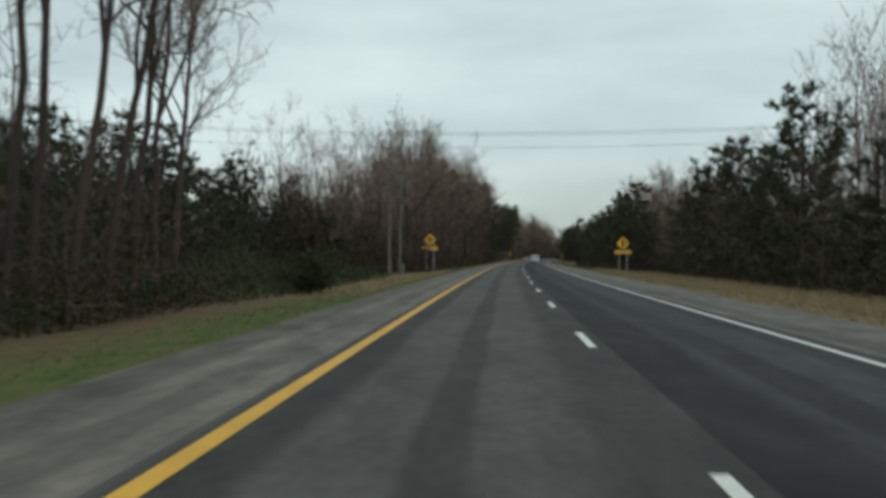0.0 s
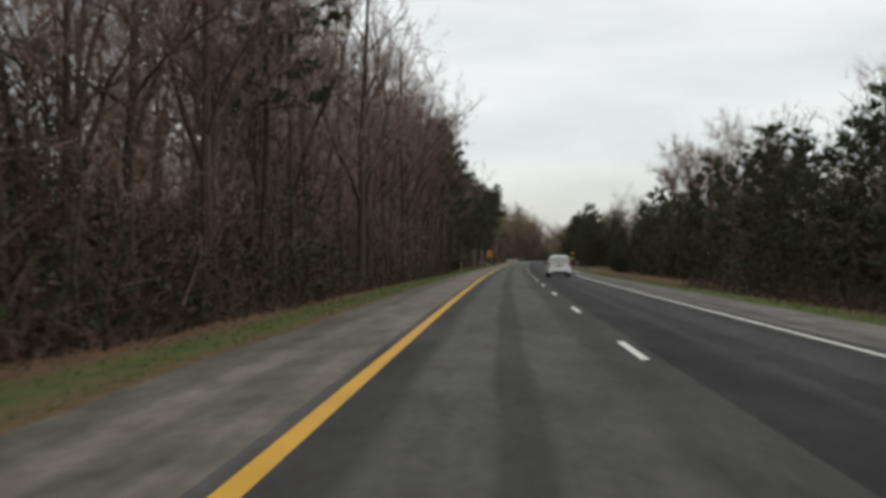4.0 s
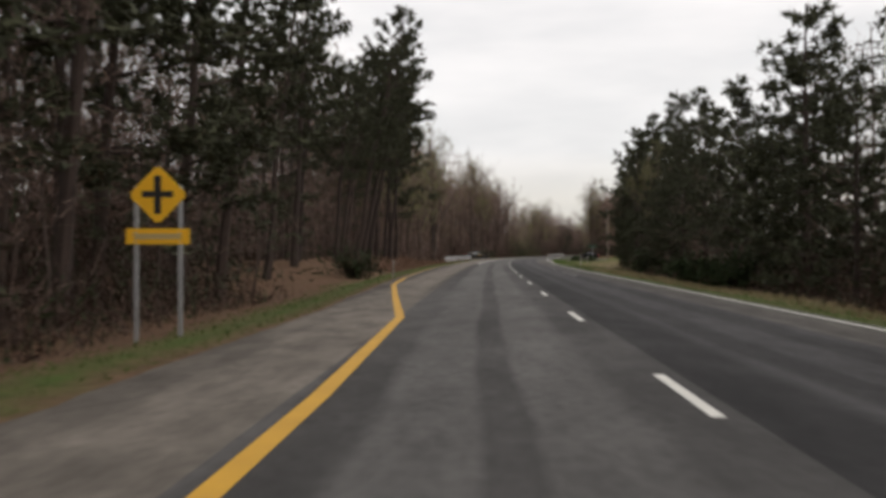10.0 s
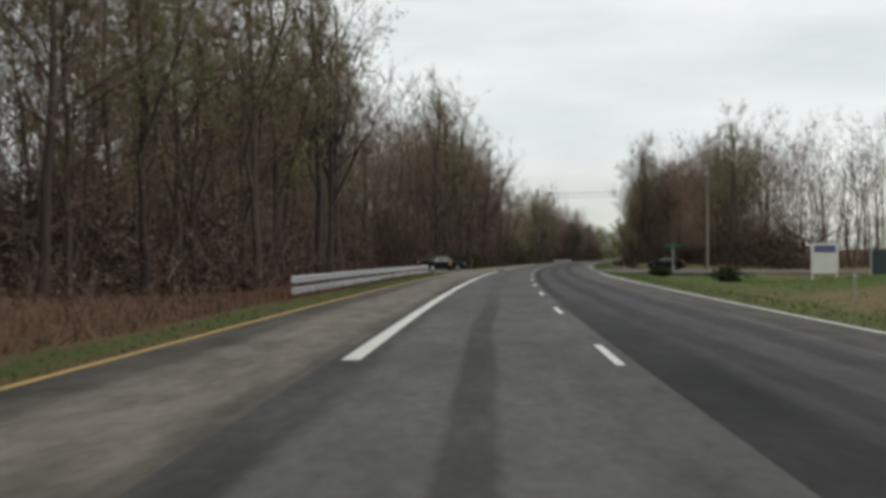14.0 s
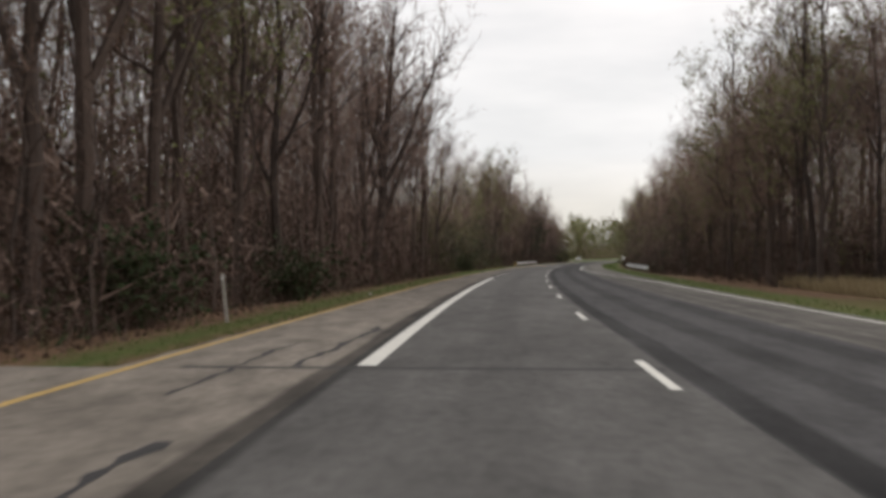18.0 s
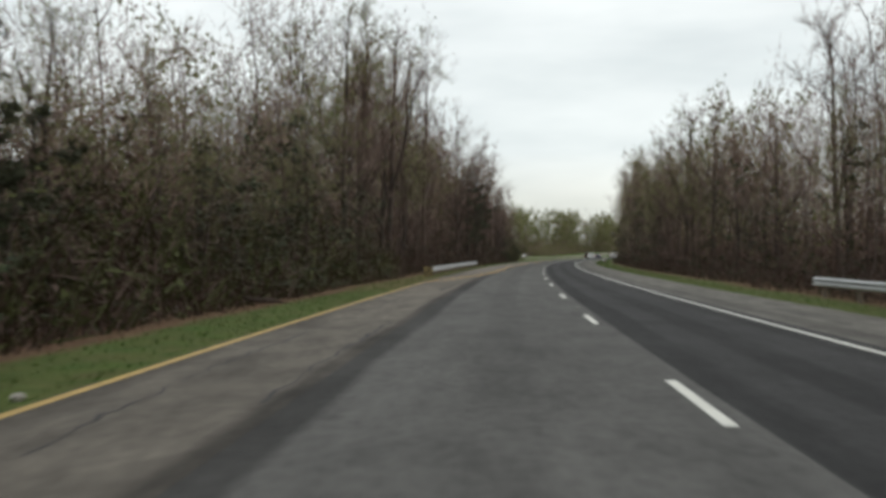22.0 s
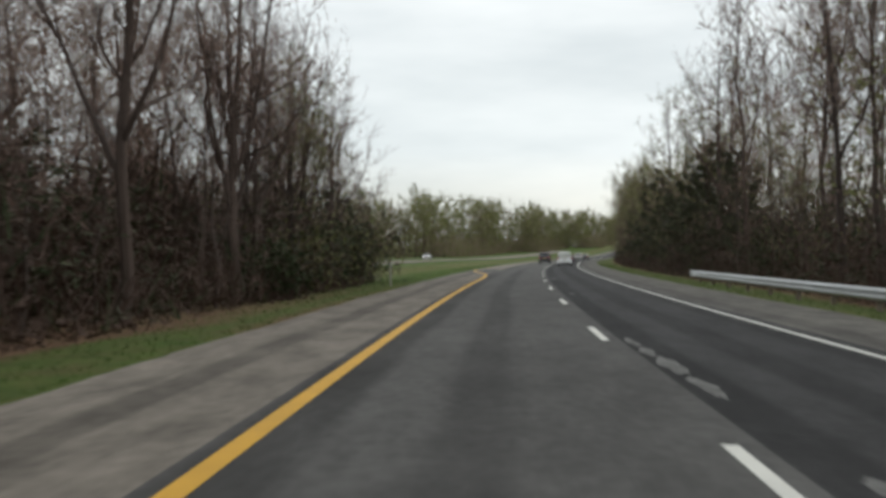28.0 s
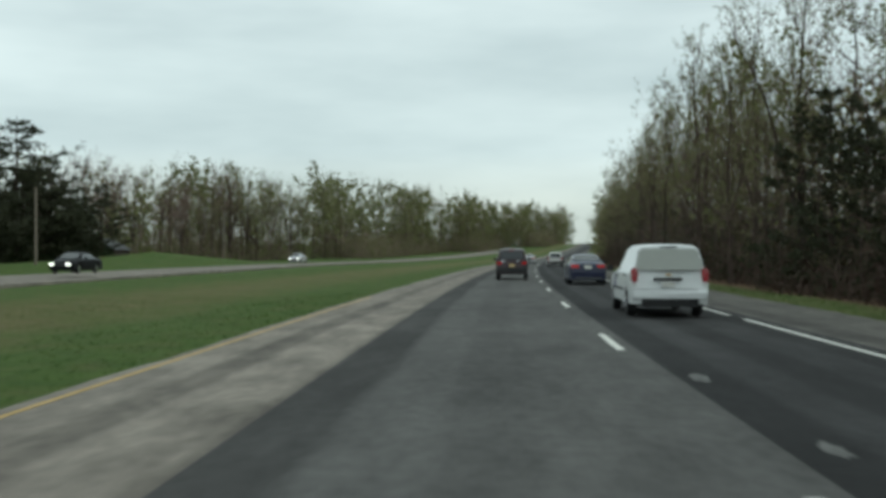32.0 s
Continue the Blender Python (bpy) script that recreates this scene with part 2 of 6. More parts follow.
OLIVE_LEAF = leafy("olive_leaves", [(0.045, 0.05, 0.018), (0.075, 0.082, 0.03), (0.055, 0.06, 0.024), (0.1, 0.105, 0.042)])
GRASS = leafy("grass_blades", [(0.052, 0.096, 0.021), (0.078, 0.13, 0.03), (0.064, 0.11, 0.025), (0.115, 0.143, 0.05)], thin=0.3)
STRAW = leafy("dry_grass", [(0.25, 0.195, 0.11), (0.34, 0.27, 0.16), (0.22, 0.165, 0.09), (0.3, 0.235, 0.14)])
STEEL = material("galvanised_steel", (0.5, 0.51, 0.52), 0.45, 0.7, vary=0.15, scale=2, fine=20)
WOOD = material("weathered_timber", (0.2, 0.165, 0.13), 0.9, vary=0.3, scale=2, fine=20, stretch=(4, 4, 0.5), bump=0.4)
SIGN_YELLOW = material("sign_yellow", (0.86, 0.46, 0.015), 0.5, vary=0.06)
BLACK = material("black_paint", (0.015, 0.015, 0.016), 0.5, vary=0.1)
GLASS = material("tinted_glass", (0.012, 0.014, 0.016), 0.06, vary=0.05, coat=0.6)
CHROME = material("bright_metal", (0.6, 0.6, 0.62), 0.2, 1.0, vary=0.05)
RUBBER = material("tyre_rubber", (0.018, 0.018, 0.019), 0.85, vary=0.2)
PLASTIC = material("black_plastic", (0.016, 0.016, 0.017), 0.6, vary=0.15)
RED_LENS = material("red_lens", (0.26, 0.008, 0.013), 0.15, vary=0.08, coat=0.5)
CLEAR_LENS = material("clear_lens", (0.6, 0.6, 0.58), 0.12, vary=0.08, coat=0.5)
PLATE = material("plate_white", (0.55, 0.54, 0.5), 0.5, vary=0.1)
TAN_PLATE = material("plate_tan", (0.5, 0.36, 0.16), 0.5, vary=0.1)
GREY_PANEL = material("grey_rear_panel", (0.33, 0.34, 0.31), 0.35, vary=0.08, scale=2)
GREEN_SIGN = material("green_sign", (0.01, 0.13, 0.07), 0.5, vary=0.08)
RED_ROOF = material("orange_roof", (0.38, 0.11, 0.05), 0.85, vary=0.2)
SIDING = material("pale_siding", (0.55, 0.53, 0.48), 0.8, vary=0.12)
BLUE_GREY = material("blue_grey_screen", (0.035, 0.05, 0.056), 0.7, vary=0.25, scale=1)
GRAVEL = material("pale_gravel", (0.36, 0.33, 0.28), 0.95, vary=0.3, scale=3, fine=40, bump=0.6)
PURPLE = material("purple_print", (0.09, 0.09, 0.2), 0.5, vary=0.1)
GOLD = material("gold_badge", (0.5, 0.3, 0.06), 0.4, 0.3, vary=0.1)
# patrol car windows: the greyish-olive reflection is mixed into the glass colour
REFLECTION_GLASS = material("side_glass_with_reflection", (0.07, 0.082, 0.072), 0.12, vary=0.1, coat=0.3)
OLIVE = material("olive_roof_paint", (0.15, 0.125, 0.082), 0.3, vary=0.1, coat=0.4)


def paint(name, colour):
    return material(name, colour, 0.4, 0.0, vary=0.07, scale=1.5, fine=12, coat=0.35)


LAMP_RED = material("lit_red_lens", (0.35, 0.01, 0.013), 0.2, vary=0.05)
LAMP_RED.node_tree.nodes["Principled BSDF"].inputs["Emission Color"].default_value = (1, 0.05, 0.04, 1)
LAMP_RED.node_tree.nodes["Principled BSDF"].inputs["Emission Strength"].default_value = 0.06
LAMP_WHITE = material("lit_headlamp", (0.8, 0.8, 0.75), 0.2, vary=0.05)
LAMP_WHITE.node_tree.nodes["Principled BSDF"].inputs["Emission Color"].default_value = (1, 0.95, 0.85, 1)
LAMP_WHITE.node_tree.nodes["Principled BSDF"].inputs["Emission Strength"].default_value = 3.0

JET = material("black_car_paint", (0.008, 0.008, 0.009), 0.45, vary=0.05, coat=0.0)
JET.node_tree.nodes["Principled BSDF"].inputs["Specular IOR Level"].default_value = 0.08
PALE_POST = material("weathered_pale_post", (0.3, 0.28, 0.25), 0.85, vary=0.2)
SIGN_BACK = material("dull_sign_back", (0.13, 0.13, 0.125), 0.6, 0.3, vary=0.2)

# ---- mesh helpers ----
def mesh_ob(name, verts, faces, mats, parent=None, smooth=False, index=None, label=""):
    me = bpy.data.meshes.new(name)
    me.from_pydata([tuple(v) for v in verts], [], [tuple(f) for f in faces])
    for m in mats if isinstance(mats, (list, tuple)) else [mats]:
        me.materials.append(m)
    if index is not None:
        me.polygons.foreach_set("material_index", index)
    if smooth:
        me.polygons.foreach_set("use_smooth", [True] * len(me.polygons))
    ob = new(name, me)
    if parent is not None:
        ob.parent = parent
    if label:
        ob["label"] = label
    return ob


def tri_mesh(name, tris, mats, index=None):
    """A mesh object from an array of loose triangles (n, 3, 3)."""
    tris = np.asarray(tris, dtype=np.float32)
    k = len(tris)
    me = bpy.data.meshes.new(name)
    me.vertices.add(3 * k)
    me.vertices.foreach_set("co", tris.ravel())
    me.loops.add(3 * k)
    me.loops.foreach_set("vertex_index", np.arange(3 * k, dtype=np.int32))
    me.polygons.add(k)
    me.polygons.foreach_set("loop_start", np.arange(0, 3 * k, 3, dtype=np.int32))
    for m in mats if isinstance(mats, (list, tuple)) else [mats]:
        me.materials.append(m)
    if index is not None:
        me.polygons.foreach_set("material_index", np.asarray(index, dtype=np.int32))
    me.update(calc_edges=True)
    me.validate()
    return me


def part(name, bm, mat, parent=None, label="", smooth=False):
    me = bpy.data.meshes.new(name)
    bm.to_mesh(me)
    bm.free()
    for m in mat if isinstance(mat, (list, tuple)) else [mat]:
        me.materials.append(m)
    if smooth:
        me.polygons.foreach_set("use_smooth", [True] * len(me.polygons))
    ob = new(name, me)
    ob.parent = parent
    if label:
        ob["label"] = label
    return ob


def box(sx, sy, sz, at_=(0, 0, 0), bevel=0.0, turn=None):
    """A bevelled box, its base's middle at at_."""
    bm = bmesh.new()
    bmesh.ops.create_cube(bm, size=1)
    bmesh.ops.scale(bm, vec=(sx, sy, sz), verts=bm.verts)
    if bevel:
        bmesh.ops.bevel(bm, geom=bm.edges[:], offset=bevel, segments=2, affect="EDGES")
    bmesh.ops.translate(bm, vec=(0, 0, sz / 2), verts=bm.verts)
    if turn is not None:
        bmesh.ops.transform(bm, matrix=turn, verts=bm.verts)
    bmesh.ops.translate(bm, vec=at_, verts=bm.verts)
    return bm


def rod(p, q, r, sides=10, r2=None):
    """A round bar from p to q."""
    p, q = Vector(p), Vector(q)
    bm = bmesh.new()
    bmesh.ops.create_cone(bm, cap_ends=True, segments=sides, radius1=r, radius2=r if r2 is None else r2, depth=(q - p).length)
    turn = (q - p).to_track_quat("Z", "Y").to_matrix().to_4x4()
    bmesh.ops.transform(bm, matrix=Matrix.Translation((p + q) / 2) @ turn, verts=bm.verts)
    return bm


def join(*many):
    """Several bmeshes in one."""
    whole = bmesh.new()
    for b in many:
        me = bpy.data.meshes.new("tmp")
        b.to_mesh(me)
        b.free()
        whole.from_mesh(me)
        bpy.data.meshes.remove(me)
    return whole


def strip(name, s0, s1, left, right, z, mat, step=6.0, thick=0.0, ends=True):
    """A strip of the road's surface between two lateral lines (numbers or functions of s)."""
    f = left if callable(left) else (lambda s: left)
    g = right if callable(right) else (lambda s: right)
    k = max(2, int((s1 - s0) / step) + 1)
    ss = np.linspace(s0, s1, k)
    verts, faces, uv = [], [], []
    for s in ss:
        for lat in (f(s), g(s)):
            verts.append(place(s, lat, z))
            uv.append((lat, s))
    for i in range(k - 1):
        faces.append((2 * i, 2 * i + 1, 2 * i + 3, 2 * i + 2))
    if thick:
        base = len(verts)
        for s in ss:
            for lat in (f(s), g(s)):
                verts.append(place(s, lat, z - thick))
                uv.append((lat, s))
        for i in range(k - 1):
            for a in (0, 1):
                p, q = 2 * i + a, 2 * i + 2 + a
                faces.append((p, q, q + base, p + base) if a == 0 else (q, p, p + base, q + base))
        for p in (0, 2 * k - 2):
            faces.append((p, p + 1, p + 1 + base, p + base))
    ob = mesh_ob(name, verts, faces, mat)
    layer = ob.data.uv_layers.new(name="plan")
    for lp in ob.data.loops:
        layer.data[lp.index].uv = uv[lp.vertex_index]
    return ob


def line(xs, ys):
    return lambda s: float(np.interp(s, xs, ys))


# ---- pavement and ground ----
EDGE_L_ = line([-60, 320, 350, 505, 530, 600, 660, 2000], [-6.15, -6.0, -6.9, -7.1, -6.5, -6.3, -6.4, -6.25])
EDGE_R_ = line([-60, 120, 200, 420, 450, 560, 640, 2000], [6.2, 6.0, 5.4, 5.7, 6.2, 6.9, 6.4, 6.5])


def EDGE_L(s):
    """The ragged left edge of the pavement."""
    return EDGE_L_(s) + 0.12 * noise.noise(Vector((s * 0.16, 1, 0))) + 0.09 * noise.noise(Vector((s * 0.9, 5, 0)))


def EDGE_R(s):
    return EDGE_R_(s) + 0.12 * noise.noise(Vector((s * 0.16, 11, 0))) + 0.09 * noise.noise(Vector((s * 0.9, 15, 0)))


FAR_END = 1500
road = strip("road", -60, FAR_END, -3.9, 0.25, 0.0, LANE, thick=0.3)
tagged(road, "worn grey asphalt lane with oil streaks", "road", kind="structure")
shoulder_l = strip("shoulder_median", -60, FAR_END, EDGE_L, -3.9, 0.0, SHOULDER, step=0.75, thick=0.3)
tagged(shoulder_l, "pale worn asphalt shoulder beside the median", "shoulder", kind="structure")
lane_r = strip("road_dark_lane", -60, FAR_END, 0.25, 3.9, 0.0, DARK, thick=0.3)
tagged(lane_r, "darker resurfaced asphalt lane", "road", kind="structure")
shoulder_r = strip("shoulder_outer", -60, FAR_END, 3.9, EDGE_R, 0.0, OUTER, step=0.75, thick=0.3)
tagged(shoulder_r, "grey asphalt shoulder along the woods", "shoulder", kind="structure")
far_road = strip("road_opposite", 780, 1320, line([780, 880, 1000, 1320], [-34, -36, -43, -40]), line([780, 880, 1000, 1320], [-24, -26, -33, -30]), -0.12, SHOULDER, thick=0.3)
tagged(far_road, "pale asphalt of the opposite carriageway", "road", kind="structure")
side_l = strip("road_crossover", 493, 514, -60, EDGE_L, -0.004, SHOULDER, thick=0.3)
tagged(side_l, "grey asphalt crossover through the median", "road", kind="structure")
drive_way = strip("road_driveway", 263, 269, EDGE_R, 34, -0.004, SHOULDER, thick=0.3)
tagged(drive_way, "narrow grey driveway between the trees", "driveway", kind="structure")
side_r = strip("road_side", 497, 520, EDGE_R, 70, -0.004, OUTER, thick=0.3)
tagged(side_r, "grey asphalt side road joining the highway", "road", kind="structure")


def cover(s, lat):
    """Weights of green grass and dry grass; the rest is leaf litter."""
    green = dry = 0.0
    if lat < 0:
        d = EDGE_L(s) - lat
        green = max(0.0, 0.85 - max(0.0, d - 1.2) / 0.9) * min(1.0, max(0.0, d - 0.25) / 0.4)
        if 590 < s < 770:
            green = max(green, 0.85 - max(0.0, d - 2.2) / 0.9)
            if 640 < s < 725:
                dry, green = 0.4 * min(1, (s - 640) / 8, (725 - s) / 8), green * 0.75
        if s < 20:
            green = max(green, 0.7 - 0.1 * d)
        if 20 < s < 78:
            dry, green = (0.4 if s > 60 else 0.15) * min(1, d) * max(0.2, 1 - max(0, d - 4) / 4), max(0.3, green * 0.5)
        if s > 770:
            w = min(1, (s - 770) / 40)
            green = max(green, w)
            dry = max(dry, 0.55 * w * max(0, 1 - abs(d - 9) / 6))
    else:
        d = lat - EDGE_R(s)
        green = max(0.0, 0.8 - max(0.0, d - 2.5) / 2)
        if s < 100:
            dry, green = 0.85 * max(0, 1 - max(0, d - 6) / 5), 0.25 * green
        if 248 < s < 292 and lat < 34:
            dry = max(dry, 0.7 * min(1, (s - 248) / 6, (292 - s) / 6))
        if 365 < s < 545 and lat < 90:
            w = min(1, (s - 365) / 15, (545 - s) / 15)
            green = max(green, w)
            dry = max(dry, 0.5 * w * max(0, 1 - abs(d - 3) / 5))
            if s < 445:
                dry = max(dry, 0.95 * w * max(0, 1 - abs(d - 6) / 9))
            if s > 512:
                dry = max(dry, 0.8 * w * min(1, max(0, d - 5.5)))
    return green, dry


def rise(s, lat):
    """Height of the ground beside the road."""
    d = EDGE_L(s) - lat if lat < 0 else lat - EDGE_R(s)
    drop = 0.25 + 0.5 * max(0.0, 1 - abs(s - 230) / 150)
    z = -0.045 - drop * min(1.0, max(0.0, d - 1.2) / 3.5)
    z += 0.12 * noise.noise(Vector((s * 0.11, lat * 0.2, 3))) * min(1, max(0, d) / 3)
    if lat < 0 and 930 < s < 1050 and -62 < lat < -44:
        z += 2.3 * max(0, 1 - abs(s - 985) / 50) * max(0, 1 - abs(lat + 53) / 9)
    if lat < 0 and 335 < s < 440:
        z += 1.25 * min(1, (s - 335) / 20, (440 - s) / 25) * min(1, max(0, d - 1.8) / 5) * max(0, 1 - max(0, d - 36) / 40)
    if 372 < s < 470 and lat > 0:
        z += 1.0 * min(1, (s - 372) / 15, (470 - s) / 20) * min(1, max(0, d - 3) / 8) * max(0, 1 - max(0, d - 75) / 50)
    if d > 18 and (lat > 0 or s < 780):
        z += min(1.5, (d - 18) * 0.03)
    return z


def ground_material():
    m = bpy.data.materials.new("ground_cover")
    m.use_nodes = True
    n, ln = m.node_tree.nodes, m.node_tree.links.new
    b = n["Principled BSDF"]
    b.inputs["Roughness"].default_value = 0.95
    b.inputs["Specular IOR Level"].default_value = 0.1
    at_, sep, tc = n.new("ShaderNodeAttribute"), n.new("ShaderNodeSeparateColor"), n.new("ShaderNodeTexCoord")
    at_.attribute_name = "cover"
    ln(at_.outputs["Color"], sep.inputs["Color"])

    def tex(scale, detail=4):
        t = n.new("ShaderNodeTexNoise")
        t.inputs["Scale"].default_value, t.inputs["Detail"].default_value, t.inputs["Roughness"].default_value = scale, detail, 0.65
        ln(tc.outputs["Object"], t.inputs["Vector"])
        return t.outputs["Fac"]

    def ramp_of(fac, *cs):
        r = n.new("ShaderNodeValToRGB")
        r.color_ramp.elements[0].position, r.color_ramp.elements[1].position = 0.3, 0.7
        r.color_ramp.elements[0].color, r.color_ramp.elements[1].color = (*cs[0], 1), (*cs[1], 1)
        ln(fac, r.inputs["Fac"])
        return r.outputs["Color"]

    def over(low, high, weight, grain):
        k = n.new("ShaderNodeMath")
        k.operation = "MULTIPLY_ADD"
        k.inputs[1].default_value, k.inputs[2].default_value = 1.2, -0.6
        ln(grain, k.inputs[0])
        a = n.new("ShaderNodeMath")
        a.operation, a.use_clamp = "ADD", True
        ln(weight, a.inputs[0])
        ln(k.outputs[0], a.inputs[1])
        x = n.new("ShaderNodeMix")
        x.data_type = "RGBA"
        ln(a.outputs[0], x.inputs["Factor"])
        ln(low, x.inputs["A"])
        ln(high, x.inputs["B"])
        return x.outputs["Result"]

    litter = ramp_of(tex(3.0, 6), (0.08, 0.047, 0.03), (0.19, 0.115, 0.074))
    dry = ramp_of(tex(1.3, 6), (0.12, 0.085, 0.045), (0.22, 0.16, 0.09))
    grass = ramp_of(tex(1.7, 6), (0.042, 0.076, 0.017), (0.08, 0.118, 0.029))
    c = over(litter, grass, sep.outputs["Red"], tex(0.8))
    c = over(c, dry, sep.outputs["Green"], tex(0.5))
    ln(c, b.inputs["Base Color"])
    bp = n.new("ShaderNodeBump")
    bp.inputs["Strength"].default_value, bp.inputs["Distance"].default_value = 0.8, 0.08
    ln(tex(9, 5), bp.inputs["Height"])
    ln(bp.outputs["Normal"], b.inputs["Normal"])
    return m


def build_ground():
    off = [-0.35, 0.0, 0.4, 0.9, 1.5, 2.2, 3, 4, 5.5, 7.5, 10, 13, 17, 22, 28, 36, 46, 60, 90, 150, 260]
    ss = np.concatenate([np.arange(-200, 900, 3.0), np.arange(900, 1560, 12.0), np.arange(1560, 2500, 80.0)])
    verts, cols, faces = [], [], []
    k = 2 * len(off)
    for s in ss:
        lats = [EDGE_L(s) - o for o in reversed(off)] + [EDGE_R(s) + o for o in off]
        for lat in lats:
            verts.append(place(s, lat, rise(s, lat) if -60 < s < 1600 else -0.3))
            g, d = cover(s, lat)
            cols.append((g, d, 0, 1))
    for i in range(len(ss) - 1):
        for j in range(k - 1):
            a = i * k + j
            if j == len(off) - 1 and -60 <= ss[i] < FAR_END - 20:
                continue
            faces.append((a, a + 1, a + k + 1, a + k))
    # under the pavement, and on to the horizon
    base = len(verts)
    for x, y in ((-4500, -4500), (4500, -4500), (4500, 4500), (-4500, 4500)):
        verts.append((x, y, -1.2))
        cols.append((0.3, 0.2, 0, 1))
    faces.append((base, base + 1, base + 2, base + 3))
    g = mesh_ob("ground", verts, faces, ground_material())
    ca = g.data.color_attributes.new("cover", "FLOAT_COLOR", "POINT")
    ca.data.foreach_set("color", np.array(cols, dtype=np.float32).ravel())
    tagged(g, "verge and woodland floor of grass, dry stalks and fallen leaves", "ground", kind="structure")


build_ground()

# ---- painted lines ----
LEFT = -3.63


def edge(name, a, b, xs, ys, width, mat, step=6.0):
    """A painted line whose middle runs along the given laterals."""
    return strip(name, a, b, lambda q: float(np.interp(q, xs, ys)) - width / 2, lambda q: float(np.interp(q, xs, ys)) + width / 2, 0.004, mat, step)


yellow_a = edge("yellow_line", -60, 352, [-60, 306, 318, 328, 340, 352], [LEFT, LEFT, -3.85, -4.85, -6.0, -6.5], 0.2, YELLOW, 2)
yellow_b = edge("yellow_line", 352, 488.9, [352, 380, 470, 489], [-6.5, -6.95, -6.95, -6.75], 0.14, FADED)
yellow_c = edge("yellow_line", 509, 652, [507, 540, 600, 652], [-6.7, -6.4, -6.25, -6.2], 0.13, FADED)
yellow_d = edge("yellow_line", 652, 840, [652, 660, 668, 676, 684, 692, 808, 814, 820, 824, 828, 834, 840], [-6.2, -5.25, -4.45, -3.95, -3.72, LEFT, LEFT, LEFT - 0.04, -3.85, -4.2, -4.7, -5.5, -6.0], 0.19, YELLOW, 2)
yellow_e = edge("yellow_line", 840, 884, [840, 848, 884], [-6.0, -6.15, -6.15], 0.08, FADED)
for y in (yellow_a, yellow_b, yellow_c, yellow_d, yellow_e):
    tagged(y, "worn yellow edge line on the asphalt", "road marking", kind="structure")
white_turn = [edge("white_line", a, b, [a, b], [LEFT, LEFT], 0.26, WHITE) for a, b in ((415, 501), (514.3, 571))]
white_r = [edge("white_line", a, b, [a, b], [3.53, 3.53], 0.13, WHITE) for a, b in ((-60, 190), (610, 873), (874.5, 1100))]
white_o = edge("white_line", 205, 492, [205, 240, 300, 420, 492], [4.9, 5.2, 5.2, 5.6, 5.85], 0.13, WHITE)
white_p = edge("white_line", 522, 610, [522, 560, 610], [6.3, 6.3, 3.53], 0.13, WHITE)
for y in (*white_turn, *white_r, white_o, white_p):
    tagged(y, "white edge line painted on the asphalt", "road marking", kind="structure")
for i in range(-4, 95):
    tagged(strip("lane_dash", 12.192 * i, 12.192 * i + 3.05, -0.06, 0.07, 0.004, WHITE, step=1.5), "short white lane dash painted on asphalt", "road marking", "dashes between the lanes", "structure")
for i in range(8):
    tagged(strip("dotted_dash", 576.4 + 3.9 * i, 577.2 + 3.9 * i, LEFT - 0.11, LEFT + 0.13, 0.004, WHITE, step=1), "short wide white dotted-line mark", "road marking", "dots where the lane merges", "structure")

for q in (357.9, 361.4, 364.9, 368.4, 375.4, 378.9, 386, 393):
    tagged(strip("turn_lane_dash", q - 0.35, q + 0.35, 3.34, 3.46, 0.004, WHITE, step=0.35), "short worn white dotted-line mark", "road marking", "dots beside the turning lane", "structure")
for q, lat in ((359.0, 0.0), (361.3, 0.0), (489.2, 0.42), (432.6, 0.0), (530.2, 0.0), (627.7, 0.0)):
    stud = part("pavement_marker", box(0.1, 0.08, 0.016, (0, 0, 0), 0.006), PALE_POST)
    stud.matrix_world = at(q, lat, 0.0)
    tagged(stud, "small raised pavement marker on the asphalt", "road stud", "raised pavement markers")


def crack(seed, s0, s1, lat, wander, width):
    """A ragged crack along the pavement with broken-out spots."""
    g = np.random.default_rng(seed)
    ss = np.arange(s0, s1, 0.3)
    path = lat + np.cumsum(g.normal(0, wander, len(ss))) * 0.4 + 0.1 * np.sin(ss * 0.21 + seed) + g.normal(0, 0.03, len(ss))
    spot = np.clip(np.sin(ss * 0.55 + seed) + 0.6 * np.sin(ss * 1.7 + 2 * seed), 0, 2)
    wide = width * (0.3 + 0.7 * g.random(len(ss)) + 0.6 * spot * g.random(len(ss)))
    verts = []
    for q, p_, w in zip(ss, path, wide):
        verts += [place(q, p_ - w * g.uniform(0.2, 0.8), 0.003), place(q, p_ + w * g.uniform(0.2, 0.8), 0.003)]
    faces = [(2 * i, 2 * i + 1, 2 * i + 3, 2 * i + 2) for i in range(len(ss) - 1) if math.sin(ss[i] * 0.37 + seed) > -0.55]
    return tagged(mesh_ob("crack", verts, faces, TAR), "ragged dark crack in the worn asphalt", "crack", "cracks in the pavement", "structure")


for n_, (a, b, lat, wan, wid) in enumerate(((455, 498, -4.5, 0.05, 0.06), (498, 522, -4.35, 0.05, 0.14), (500, 518, -5.0, 0.05, 0.1), (575, 640, -4.15, 0.05, 0.07), (600, 650, -5.0, 0.06, 0.05), (640, 655, -4.3, 0.05, 0.09),
                                            (10, 60, -5.3, 0.03, 0.05), (172, 260, -5.6, 0.02, 0.05),
                                            (737.2, 741.5, -4.75, 0.05, 0.09))):
    crack(n_ + 3, a, b, lat, wan, wid)
